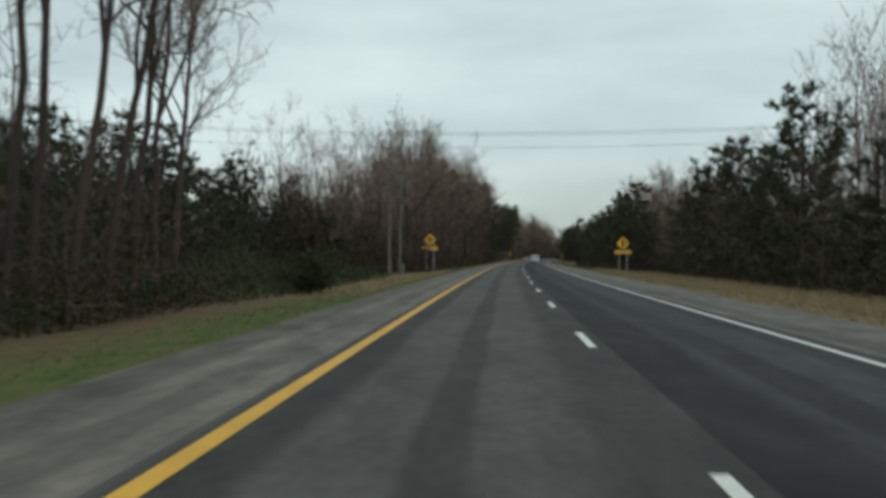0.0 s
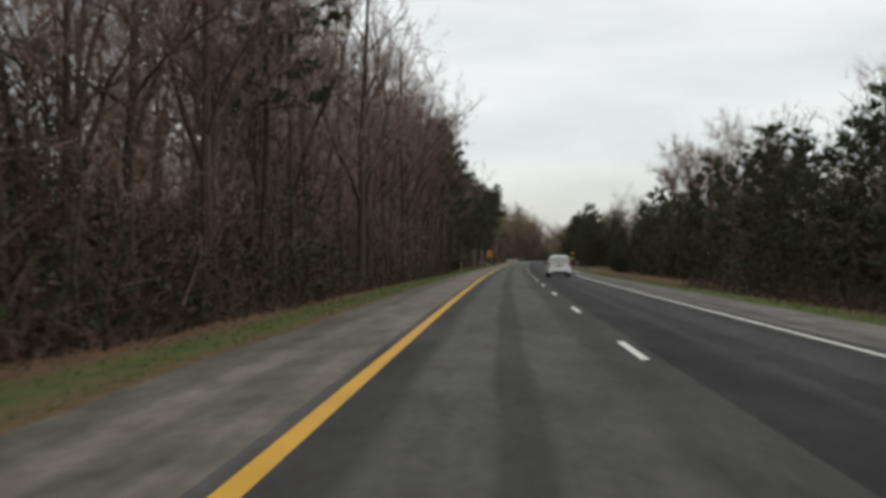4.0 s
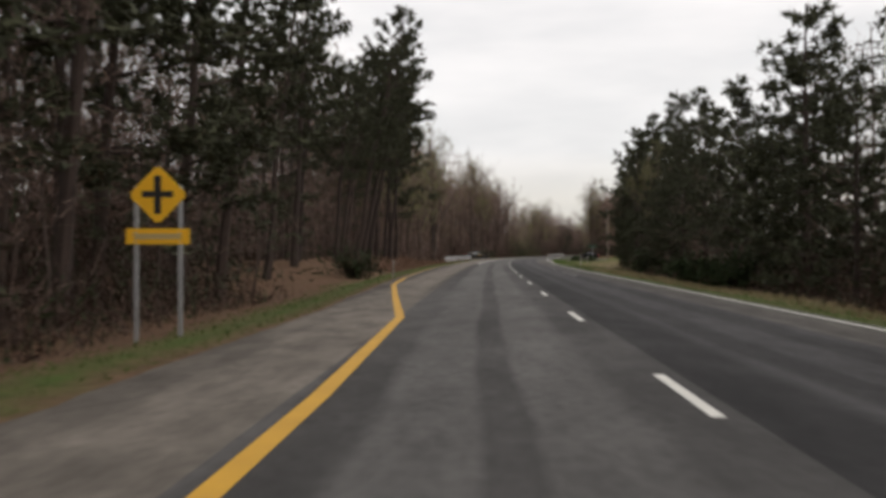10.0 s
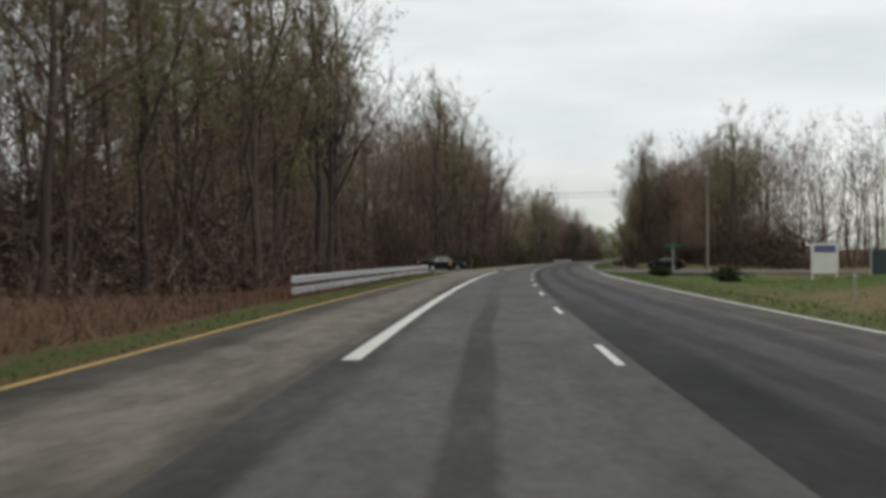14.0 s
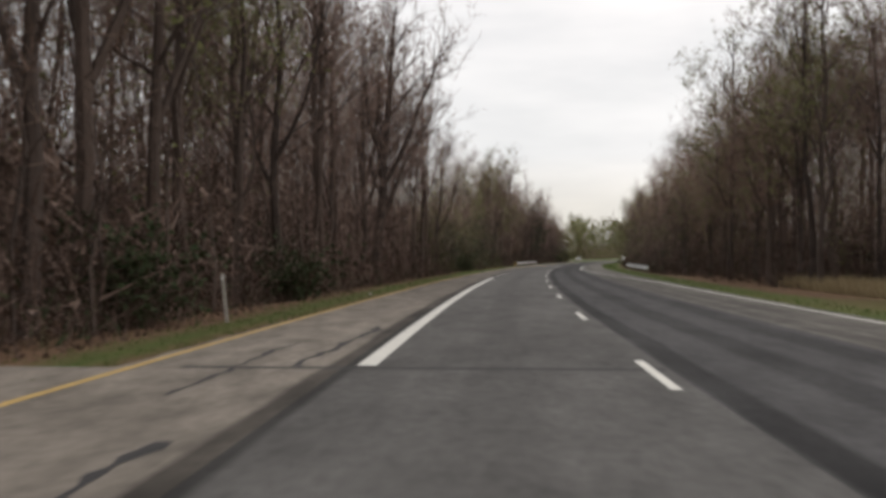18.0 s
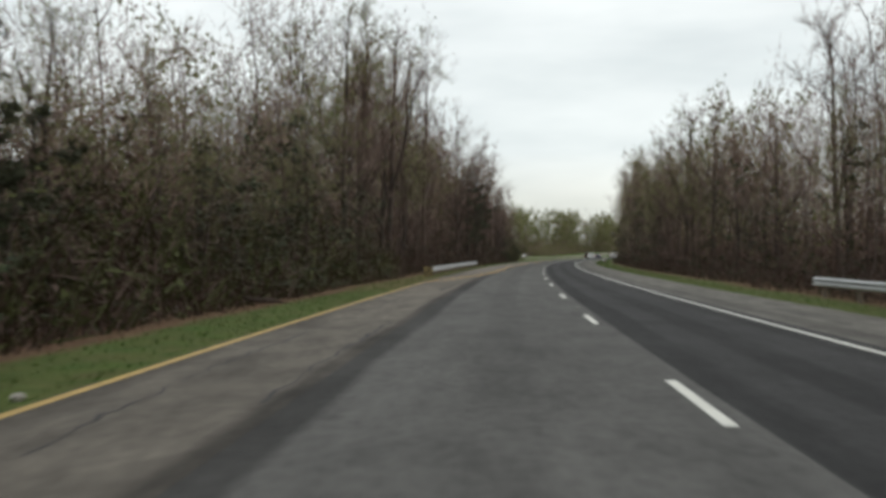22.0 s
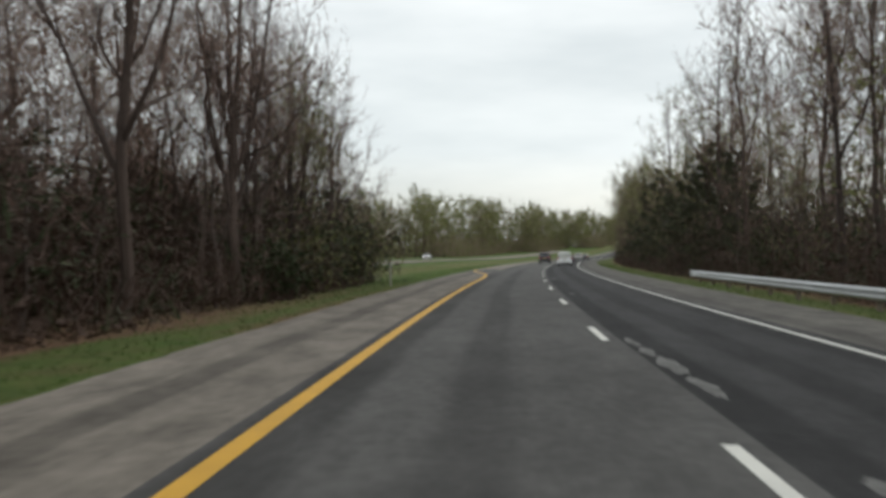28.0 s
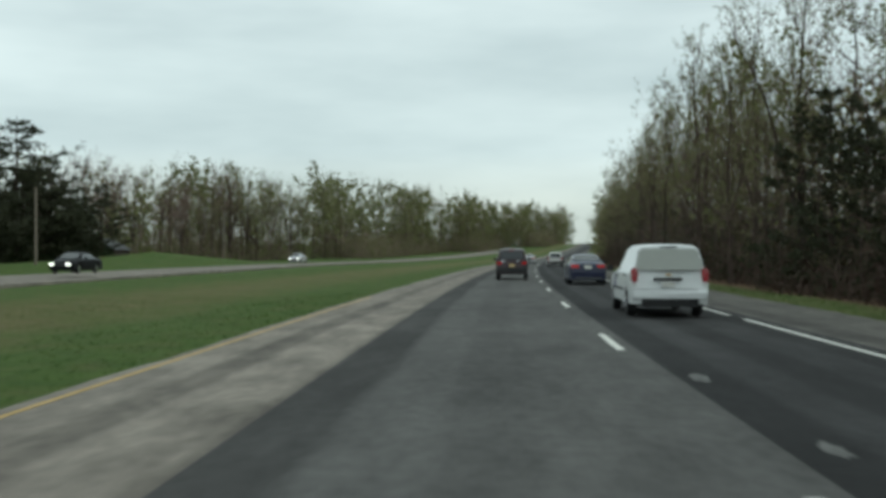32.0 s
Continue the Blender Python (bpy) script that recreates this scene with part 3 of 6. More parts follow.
for q in (513.9, 544.0, 566.5, 700.2):
    ob = strip("pavement_joint", q, q + 0.22, -6.0, 0.2, 0.0025, TAR, step=0.2)
    tagged(ob, "dark transverse joint across the asphalt", "joint", "joints across the road", "structure")
# broken edge of the newer surfacing, showing pale asphalt
g_ = np.random.default_rng(5)
for q, lat, long, wide in ((762.3, 0.5, 0.9, 0.11), (764.4, 0.48, 1.1, 0.12), (766.2, 0.42, 0.7, 0.09), (767.8, 0.4, 0.8, 0.08), (757.5, 0.62, 0.4, 0.08), (788, 0.6, 0.5, 0.09), (809.2, 0.58, 0.75, 0.13), (810.3, 0.52, 0.45, 0.1), (811.5, 0.47, 0.35, 0.13), (862.3, 0.5, 0.4, 0.1), (858, 0.62, 0.3, 0.09)):
    k = 18
    vs = [place(q + long * (1 + g_.uniform(-.25, .25)) * math.sin(a), lat + wide * (1 + g_.uniform(-.4, .4)) * math.cos(a), 0.003) for a in np.arange(k) * 2 * math.pi / k]
    tagged(mesh_ob("broken_patch", vs, [list(range(k))], WORN), "pale broken patch at the edge of the surfacing", "pavement patch", "broken patches in the surfacing", "structure").data.uv_layers.new(name="plan")
new_patch = strip("pavement_patch", 829, 845.2, -6.0, -3.4, 0.003, PATCH)
tagged(new_patch, "darker patch of asphalt on the shoulder", "pavement patch", kind="structure")

# ---- trees ----
def tube(path, radii, sides):
    """Triangles of a tapering tube along a path."""
    path, k = np.asarray(path, float), len(path)
    rings = []
    for i in range(k):
        d = path[min(i + 1, k - 1)] - path[max(i - 1, 0)]
        d /= np.linalg.norm(d) + 1e-9
        u = np.cross(d, (0.31, 0.95, 0.05))
        u /= np.linalg.norm(u) + 1e-9
        v = np.cross(d, u)
        a = np.arange(sides) * 2 * np.pi / sides
        rings.append(path[i] + radii[i] * (np.outer(np.cos(a), u) + np.outer(np.sin(a), v)))
    out = []
    for i in range(k - 1):
        p, q = rings[i], rings[i + 1]
        p2, q2 = np.roll(p, -1, 0), np.roll(q, -1, 0)
        out += [np.stack([p, p2, q2], 1), np.stack([p, q2, q], 1)]
    return np.concatenate(out)


def spikes(base, way, width):
    """Slim three-sided spikes from base points along way."""
    base, way = np.asarray(base, float), np.asarray(way, float)
    w = np.asarray(width, float).reshape(-1, 1)
    d = way / (np.linalg.norm(way, axis=1, keepdims=True) + 1e-9)
    u = np.cross(d, np.array([0.2, 0.31, 0.93]))
    u /= np.linalg.norm(u, axis=1, keepdims=True) + 1e-9
    v = np.cross(d, u)
    p = [base + w * (math.cos(a) * u + math.sin(a) * v) for a in (0, 2.094, 4.189)]
    tip = base + way
    return np.concatenate([np.stack([p[i], p[(i + 1) % 3], tip], 1) for i in range(3)])


def blades(base, way, width, rng):
    """Single slim triangles."""
    base, way = np.asarray(base, float), np.asarray(way, float)
    side = np.cross(way, rng.normal(size=way.shape))
    side *= np.asarray(width, float).reshape(-1, 1) / (np.linalg.norm(side, axis=1, keepdims=True) + 1e-9)
    return np.stack([base - side / 2, base + side / 2, base + way], 1)


def flakes(mid, size, rng):
    """Small leaves of random turn: one triangle each."""
    mid = np.asarray(mid, float)
    u = rng.normal(size=mid.shape)
    u /= np.linalg.norm(u, axis=1, keepdims=True)
    v = np.cross(u, rng.normal(size=mid.shape))
    v /= np.linalg.norm(v, axis=1, keepdims=True)
    s = np.asarray(size, float).reshape(-1, 1)
    return np.stack([mid - s * u, mid + s * u * 0.7 + s * v * 0.7, mid + s * u * 0.5 - s * v * 0.8], 1)


def bare_tree(seed, height, girth, spread, first, limbs=13, twigs=900, leaves=0, lean=0.05, fork_count=1, leaf_size=1.0, rising=1.0):
    """A leafless or budding broadleaf tree, limb by limb down to the twigs: (trunk and limb triangles, twig triangles, leaf triangles)."""
    g = np.random.default_rng(seed)
    wood, fine, leaf = [], [], []
    k = 12
    drift = np.cumsum(g.normal(0, lean, (k, 2)) + g.normal(0, 0.02, 2), 0) * height / k
    zs = np.linspace(0, height * 0.95, k)
    path = np.column_stack([drift - drift[0], zs])
    rad = girth * (1 - 0.97 * zs / height) ** 0.85 + 0.012
    rad[0] *= 1.45
    wood.append(tube(path, rad, 7))
    stems = []
    for i in range(limbs):
        f = first + (0.95 - first) * (i + g.uniform(0, 0.8)) / limbs
        p = np.array([np.interp(f * height, zs, path[:, j]) for j in range(3)])
        az = i * 2.4 + g.uniform(-0.5, 0.5)
        d = np.array([math.cos(az), math.sin(az), (g.uniform(0.35, 0.9) + 0.7 * f) * rising])
        ln_ = spread * height * g.uniform(0.6, 1.15) * (1.15 - 0.75 * max(0, (f - first) / (1 - first)))
        fork = i < fork_count
        if fork:
            d = np.array([math.cos(az) * 0.5, math.sin(az) * 0.5, 1.0])
            ln_ = height * (0.92 - f) * g.uniform(0.75, 1.0)
        d /= np.linalg.norm(d)
        q = [p]
        for j in range(6):
            d = d + g.normal(0, 0.17, 3) + np.array([0, 0, 0.1])
            d /= np.linalg.norm(d)
            q.append(q[-1] + d * ln_ / 6)
        r0 = float(np.interp(f * height, zs, rad)) * (0.72 if fork else 0.42)
        wood.append(tube(q, r0 * np.linspace(1, 0.1, 7) + 0.006, 4))
        stems.append((np.array(q), ln_, r0))
    stems.append((path[-4:], height * 0.26, rad[-4]))
    # side branches off each limb
    side = []
    for q, ln_, r0 in stems:
        for j in range(max(4, int(1.1 * ln_ + 2))):
            h = g.uniform(0.22, 0.97)
            u = h * (len(q) - 1)
            i = min(int(u), len(q) - 2)
            p = q[i] + (q[i + 1] - q[i]) * (u - i)
            d = (q[i + 1] - q[i]) / (np.linalg.norm(q[i + 1] - q[i]) + 1e-9)
            d = d * 0.75 + g.normal(0, 0.5, 3) + np.array([0, 0, 0.22])
            d /= np.linalg.norm(d)
            m = ln_ * g.uniform(0.24, 0.46) * (1.15 - 0.5 * h) + 0.4
            mid = p + d * m * 0.5 + g.normal(0, 0.06 * m, 3)
            end = p + d * m + np.array([0, 0, 0.12 * m])
            wood += [tube([p, mid], [r0 * 0.3 * (1 - 0.6 * h) + 0.01, r0 * 0.12 + 0.007], 3), blades([mid], [end - mid], [0.035], g)]
            side.append((p, mid, end))
    side = np.array(side)
    size = np.linalg.norm(side[:, 2] - side[:, 0], axis=1)

    def along(n_):
        i = g.choice(len(side), n_, p=size / size.sum())
        h = g.uniform(0.1, 1.0, n_)[:, None]
        e = side[i]
        return np.where(h < 0.5, e[:, 0] + (e[:, 1] - e[:, 0]) * 2 * h, e[:, 1] + (e[:, 2] - e[:, 1]) * (2 * h - 1)), (e[:, 2] - e[:, 0]) / size[i][:, None]

    n_ = twigs // 4
    b, d = along(n_)
    way = d * 0.7 + g.normal(0, 0.5, (n_, 3)) + np.array([0, 0, 0.28])
    way *= (g.uniform(0.7, 1.7, n_) / np.linalg.norm(way, axis=1))[:, None]
    fine.append(blades(b, way, 0.026 + 0.024 * g.random(n_), g))
    for _ in range(3):
        h = g.uniform(0.15, 1.0, n_)[:, None]
        w2 = way / np.linalg.norm(way, axis=1, keepdims=True) * 0.6 + g.normal(0, 0.5, (n_, 3)) + np.array([0, 0, 0.2])
        w2 *= (g.uniform(0.35, 0.95, n_) / np.linalg.norm(w2, axis=1))[:, None]
        fine.append(blades(b + way * h, w2, 0.022 + 0.026 * g.random(n_), g))
        if leaves:
            for _k in range(max(1, leaves // (3 * n_))):
                leaf.append(flakes(b + way * h + w2 * g.uniform(0.1, 1.1, (n_, 1)) + g.normal(0, 0.1, (n_, 3)), leaf_size * g.uniform(0.035, 0.075, n_), g))
    return np.concatenate(wood), np.concatenate(fine), np.concatenate(leaf) if leaf else np.zeros((0, 3, 3))


def pine_tree(seed, height, girth, first, reach, lean=0.03, tufts=700, blunt=2.0):
    """A pine: bare lower trunk with dead stubs, uneven limbs with upturned ends, flat pads of needle tufts on their side shoots."""
    g = np.random.default_rng(seed)
    k = 8
    drift = np.cumsum(g.normal(0, lean, (k, 2)), 0) * height / k
    zs = np.linspace(0, height, k)
    path = np.column_stack([drift - drift[0], zs])
    rad = girth * (1 - 0.9 * zs / height) + 0.012
    rad[0] *= 1.3
    wood, needle, tips, ways = [tube(path, rad, 7)], [], [], []
    count = 42

    def on_trunk(f):
        return np.array([np.interp(f * height, zs, path[:, j]) for j in range(3)])

    for i in range(7 if first > 0.15 else 0):
        az, p = g.uniform(0, 6.3), on_trunk(first * g.uniform(0.35, 1.0))
        wood.append(tube([p, p + np.array([math.cos(az), math.sin(az), g.uniform(-0.2, 0.2)]) * g.uniform(0.5, 1.8)], [0.025, 0.006], 3))
    for i in range(count):
        f = first + (0.985 - first) * ((i // 3 * 3 + 0.9 * g.random()) / count) ** 0.9
        p = on_trunk(f)
        az = i * 2.2 + g.uniform(-0.6, 0.6)
        e = (f - first) / (1 - first)
        span = reach * (1.05 - e ** blunt) * (0.75 + 0.25 * min(1, e * 5)) * g.uniform(0.45, 1.2)
        d = np.array([math.cos(az), math.sin(az), g.uniform(-0.12, 0.2) + 0.3 * e])
        across = np.array([-math.sin(az), math.cos(az), 0])
        q = np.array([p, p + d * span * 0.5, p + d * span + np.array([0, 0, 0.13 * span])])
        wood.append(tube(q, [0.055 * (1.3 - f) * girth / 0.2, 0.03, 0.008], 3))
        for j in range(max(3, int(tufts / 75 * span / reach) + 1)):
            h = 0.2 + 0.82 * g.random() ** 0.8
            b = np.array([np.interp(h, (0, 0.5, 1.0), q[:, c]) for c in range(3)])
            w = d * 0.55 + across * g.uniform(-1.0, 1.0) + np.array([0, 0, g.uniform(-0.1, 0.4)])
            end = b + w * (span * g.uniform(0.14, 0.4) * (1.25 - 0.6 * h) + 0.15)
            wood.append(blades([b], [end - b], [0.03], g))
            for m in range(4):
                tips.append(b + (end - b) * (0.2 + 0.28 * m) + g.normal(0, 0.13, 3))
                ways.append(w)
    tips, lead = np.array(tips), np.array(ways)
    for _ in range(4):
        way = lead * 0.5 + g.normal(0, 0.55, tips.shape) * np.array([1, 1, 0.75]) + np.array([0, 0, 0.18])
        way *= (g.uniform(0.3, 0.62, len(tips)) / np.linalg.norm(way, axis=1))[:, None]
        needle.append(blades(tips - way * 0.3 + g.normal(0, 0.06, tips.shape), way, g.uniform(0.08, 0.17, len(tips)), g))
    return np.concatenate(wood), np.concatenate(needle), np.zeros((0, 3, 3))


def shrub_shape(seed, height, width, stems=60, leaves=0):
    g = np.random.default_rng(seed)
    base = np.column_stack([g.normal(0, width * 0.12, (stems, 2)), np.zeros(stems)])
    way = np.column_stack([g.normal(0, width * 0.33, (stems, 2)), g.uniform(0.5, 1.0, stems) * height])
    fine = [spikes(base, way, np.full(stems, 0.02))]
    leaf = []
    for _ in range(5):
        b = base + way * g.uniform(0.2, 0.95, (stems, 1))
        w = g.normal(0, 0.28 * height, (stems, 3)) + np.array([0, 0, 0.12 * height])
        fine.append(spikes(b, w, np.full(stems, 0.01)))
        for _k in range(leaves):
            leaf.append(flakes(b + w * g.uniform(0, 1, (stems, 1)), g.uniform(0.05, 0.12, stems), g))
    return np.concatenate(fine), np.concatenate(leaf) if leaf else np.zeros((0, 3, 3))


class Kind:
    """One tree shape: its meshes, shared by all the trees of that shape."""

    def __init__(self, name, label, shape, bark, leaf, height):
        self.name, self.label, self.height, self.shape = name, label, height, shape
        wood, fine, flake = shape
        self.trunk = tri_mesh("trunk", wood, bark)
        crown = np.concatenate([fine, flake])
        self.crown = tri_mesh("crown", crown, leaf, np.concatenate([np.zeros(len(fine)), np.ones(len(flake)) * (len(leaf) > 1)]))

    def plant(self, s, lat, z, scale, turn, group, label="", lean=0.0, stout=1.0):
        """lean: degrees towards the right of the road; stout: width against height."""
        ob = new(self.name)
        for n_, me in (("trunk", self.trunk), ("crown", self.crown)):
            p = new(n_, me)
            p.parent = ob
        ob.matrix_world = at(s, lat, z) @ pose(0, 0, 0, 0, lean, 0) @ pose(0, 0, 0, 0, 0, turn) @ Matrix.Diagonal((scale * stout, scale * stout, scale, 1))
        return tagged(ob, label or self.label, "tree", group)


def tall(seed, leaves=0, pale=False, name="bare_tree", label="tall leafless tree with dark bark and fine grey-brown twigs", leaf=None, **kw):
    o = dict(height=18, girth=0.2, spread=0.28, first=0.3, limbs=13, twigs=1600)
    o.update(kw)
    return Kind(name, label, bare_tree(seed, leaves=leaves, **o), PALE_BARK if pale else BARK, [TWIG, leaf or RED_BUD], o["height"])


BARE = [tall(1, spread=0.34, fork_count=2, first=0.34), tall(2, girth=0.27, spread=0.34, first=0.28, fork_count=2, limbs=15), tall(3, girth=0.16, spread=0.26, first=0.4, limbs=12), tall(4, girth=0.14, spread=0.25, first=0.36, limbs=12, lean=0.09),
        tall(5, pale=True, girth=0.17, first=0.4, spread=0.36, fork_count=2, label="pale-barked leafless tree with upswept limbs"), tall(6, girth=0.22, spread=0.34, first=0.24, limbs=15, lean=0.07, fork_count=2)]
BUDDING = [tall(11, 1500, twigs=1400, name="budding_tree", label="tree in reddish-brown bud with thin limbs", spread=0.3, first=0.26), tall(12, 1500, twigs=1400, name="budding_tree", label="tree in reddish-brown bud with thin limbs", spread=0.28, first=0.22, limbs=14, fork_count=2)]
GREENING = [tall(21, 4400, twigs=840, leaf_size=1.35, leaf=GREEN_BUD, name="greening_tree", label="slim tree with pale green new leaves", spread=0.26, first=0.22, limbs=14), tall(22, 4400, twigs=840, leaf_size=1.35, leaf=GREEN_BUD, name="greening_tree", label="slim tree with pale green new leaves", spread=0.3, first=0.18, limbs=14, girth=0.17)]
PINES = [Kind("pine_tree", "dark green pine with a bare lower trunk", pine_tree(31, 19, 0.24, 0.42, 4.0), PINE_BARK, [NEEDLE], 19),
         Kind("pine_tree", "dark green pine with layered spreading limbs", pine_tree(32, 17, 0.22, 0.2, 4.6, tufts=850), PINE_BARK, [NEEDLE], 17),
         Kind("pine_tree", "dark green pine with a bare lower trunk", pine_tree(33, 20, 0.22, 0.48, 3.6, lean=0.05), PINE_BARK, [NEEDLE], 20),
         Kind("pine_tree", "bushy dark pine with branches down to the ground", pine_tree(34, 12, 0.18, 0.05, 4.4, tufts=900), PINE_BARK, [NEEDLE], 12)]
PALETTE = {"t": BARE[2:4], "b": BARE[:4] + BARE[5:], "r": BUDDING, "g": GREENING, "p": PINES[:3], "l": PINES[1:2], "f": PINES[3:]}



def hazy(seed, height, wide, first, twigs, flakes_, conifer=False, far=False, thin=1.0, big=1.6):
    """A tree of the wood's depth: slim trunk, limbs, and a haze of twigs, buds or needles round them."""
    g = np.random.default_rng(seed)
    drift = np.cumsum(g.normal(0, 0.1, (5, 2)), 0) * height / 5
    path = np.column_stack([drift - drift[0], np.linspace(0, height * 0.93, 5)])
    wood = [tube(path, np.linspace(0.14, 0.03, 5), 3)]
    limbs = []
    count = 16 if conifer else 10
    for i in range(count):
        f = first + (0.93 - first) * (i + g.random()) / count
        p = np.array([np.interp(f * height, path[:, 2], path[:, j]) for j in range(3)])
        az = i * 2.4 + g.uniform(-0.4, 0.4)
        e = (f - first) / (1 - first)
        if conifer:
            out, up = wide * math.sqrt(max(0.03, 1.04 - e ** 1.7)) * g.uniform(0.7, 1.15), g.uniform(-0.1, 0.15)
        else:
            out, up = wide * (0.55 + 0.55 * math.sin(math.pi * min(1, e + 0.2))) * g.uniform(0.65, 1.15), 0.5 + 0.9 * e
        q = p + np.array([math.cos(az), math.sin(az), up]) * out
        mid = (p + q) / 2 + g.normal(0, 0.2, 3)
        limbs.append((p, mid, q))
        wood.append(blades([p, mid], [(mid - p) * 1.1, q - mid], [0.1, 0.06], g))
    limbs = np.array(limbs)

    def cloud(n_, loose):
        i = g.integers(0, count, n_)
        h = 0.12 + 0.95 * g.random(n_) ** 0.75
        e = limbs[i]
        p = np.where((h < 0.5)[:, None], e[:, 0] + (e[:, 1] - e[:, 0]) * (2 * h)[:, None], e[:, 1] + (e[:, 2] - e[:, 1]) * (2 * h - 1)[:, None])
        return p + g.normal(0, loose, (n_, 3)), e[:, 2] - e[:, 0]

    b, d = cloud(twigs, 0.35 if conifer else 0.5)
    d = d / np.linalg.norm(d, axis=1, keepdims=True)
    if conifer:
        way = d * 0.4 + g.normal(0, 0.5, (twigs, 3)) + np.array([0, 0, 0.12])
        way *= (g.uniform(0.5, 1.0, twigs) / np.linalg.norm(way, axis=1))[:, None]
        fine = blades(b, way, g.uniform(0.16, 0.3, twigs), g)
    else:
        way = d * 0.45 + np.array([0, 0, 0.4]) + g.normal(0, 0.42, (twigs, 3))
        way *= (g.uniform(0.7, 1.9, twigs) / np.linalg.norm(way, axis=1))[:, None]
        fine = blades(b, way, thin * g.uniform(0.035, 0.08, twigs), g)
    flake = flakes(cloud(flakes_, 0.6)[0], (big if far else 0.8) * g.uniform(0.1, 0.2, flakes_), g) if flakes_ else np.zeros((0, 3, 3))
    return np.concatenate(wood), fine, flake


HAZY = {"t": [hazy(215, 18, 2.6, 0.4, 380, 0)], "b": [hazy(201, 18, 4.2, 0.22, 680, 0), hazy(202, 18, 3.6, 0.28, 640, 0), hazy(203, 18, 4.6, 0.18, 700, 0)], "r": [hazy(204, 18, 4.2, 0.16, 560, 160), hazy(205, 18, 3.8, 0.2, 560, 160)],
        "g": [hazy(206, 18, 4.4, 0.13, 200, 560), hazy(207, 18, 4.0, 0.16, 200, 560)], "p": [hazy(208, 18, 3.2, 0.4, 380, 0, True)], "l": [hazy(209, 18, 3.6, 0.2, 430, 0, True)], "f": [hazy(210, 18, 4.4, 0.04, 640, 0, True)],
        "G": [hazy(211, 18, 4.6, 0.12, 260, 560, far=True), hazy(212, 18, 3.8, 0.18, 280, 460, far=True)], "H": [hazy(221, 18, 5.2, 0.06, 110, 440, far=True, big=3.0), hazy(222, 18, 4.4, 0.1, 120, 400, far=True, big=2.8)], "u": [hazy(213, 18, 6.0, 0.02, 300, 200, thin=0.5), hazy(214, 18, 5.2, 0.04, 300, 200, thin=0.5)]}
PALETTE["G"] = PALETTE["H"] = GREENING

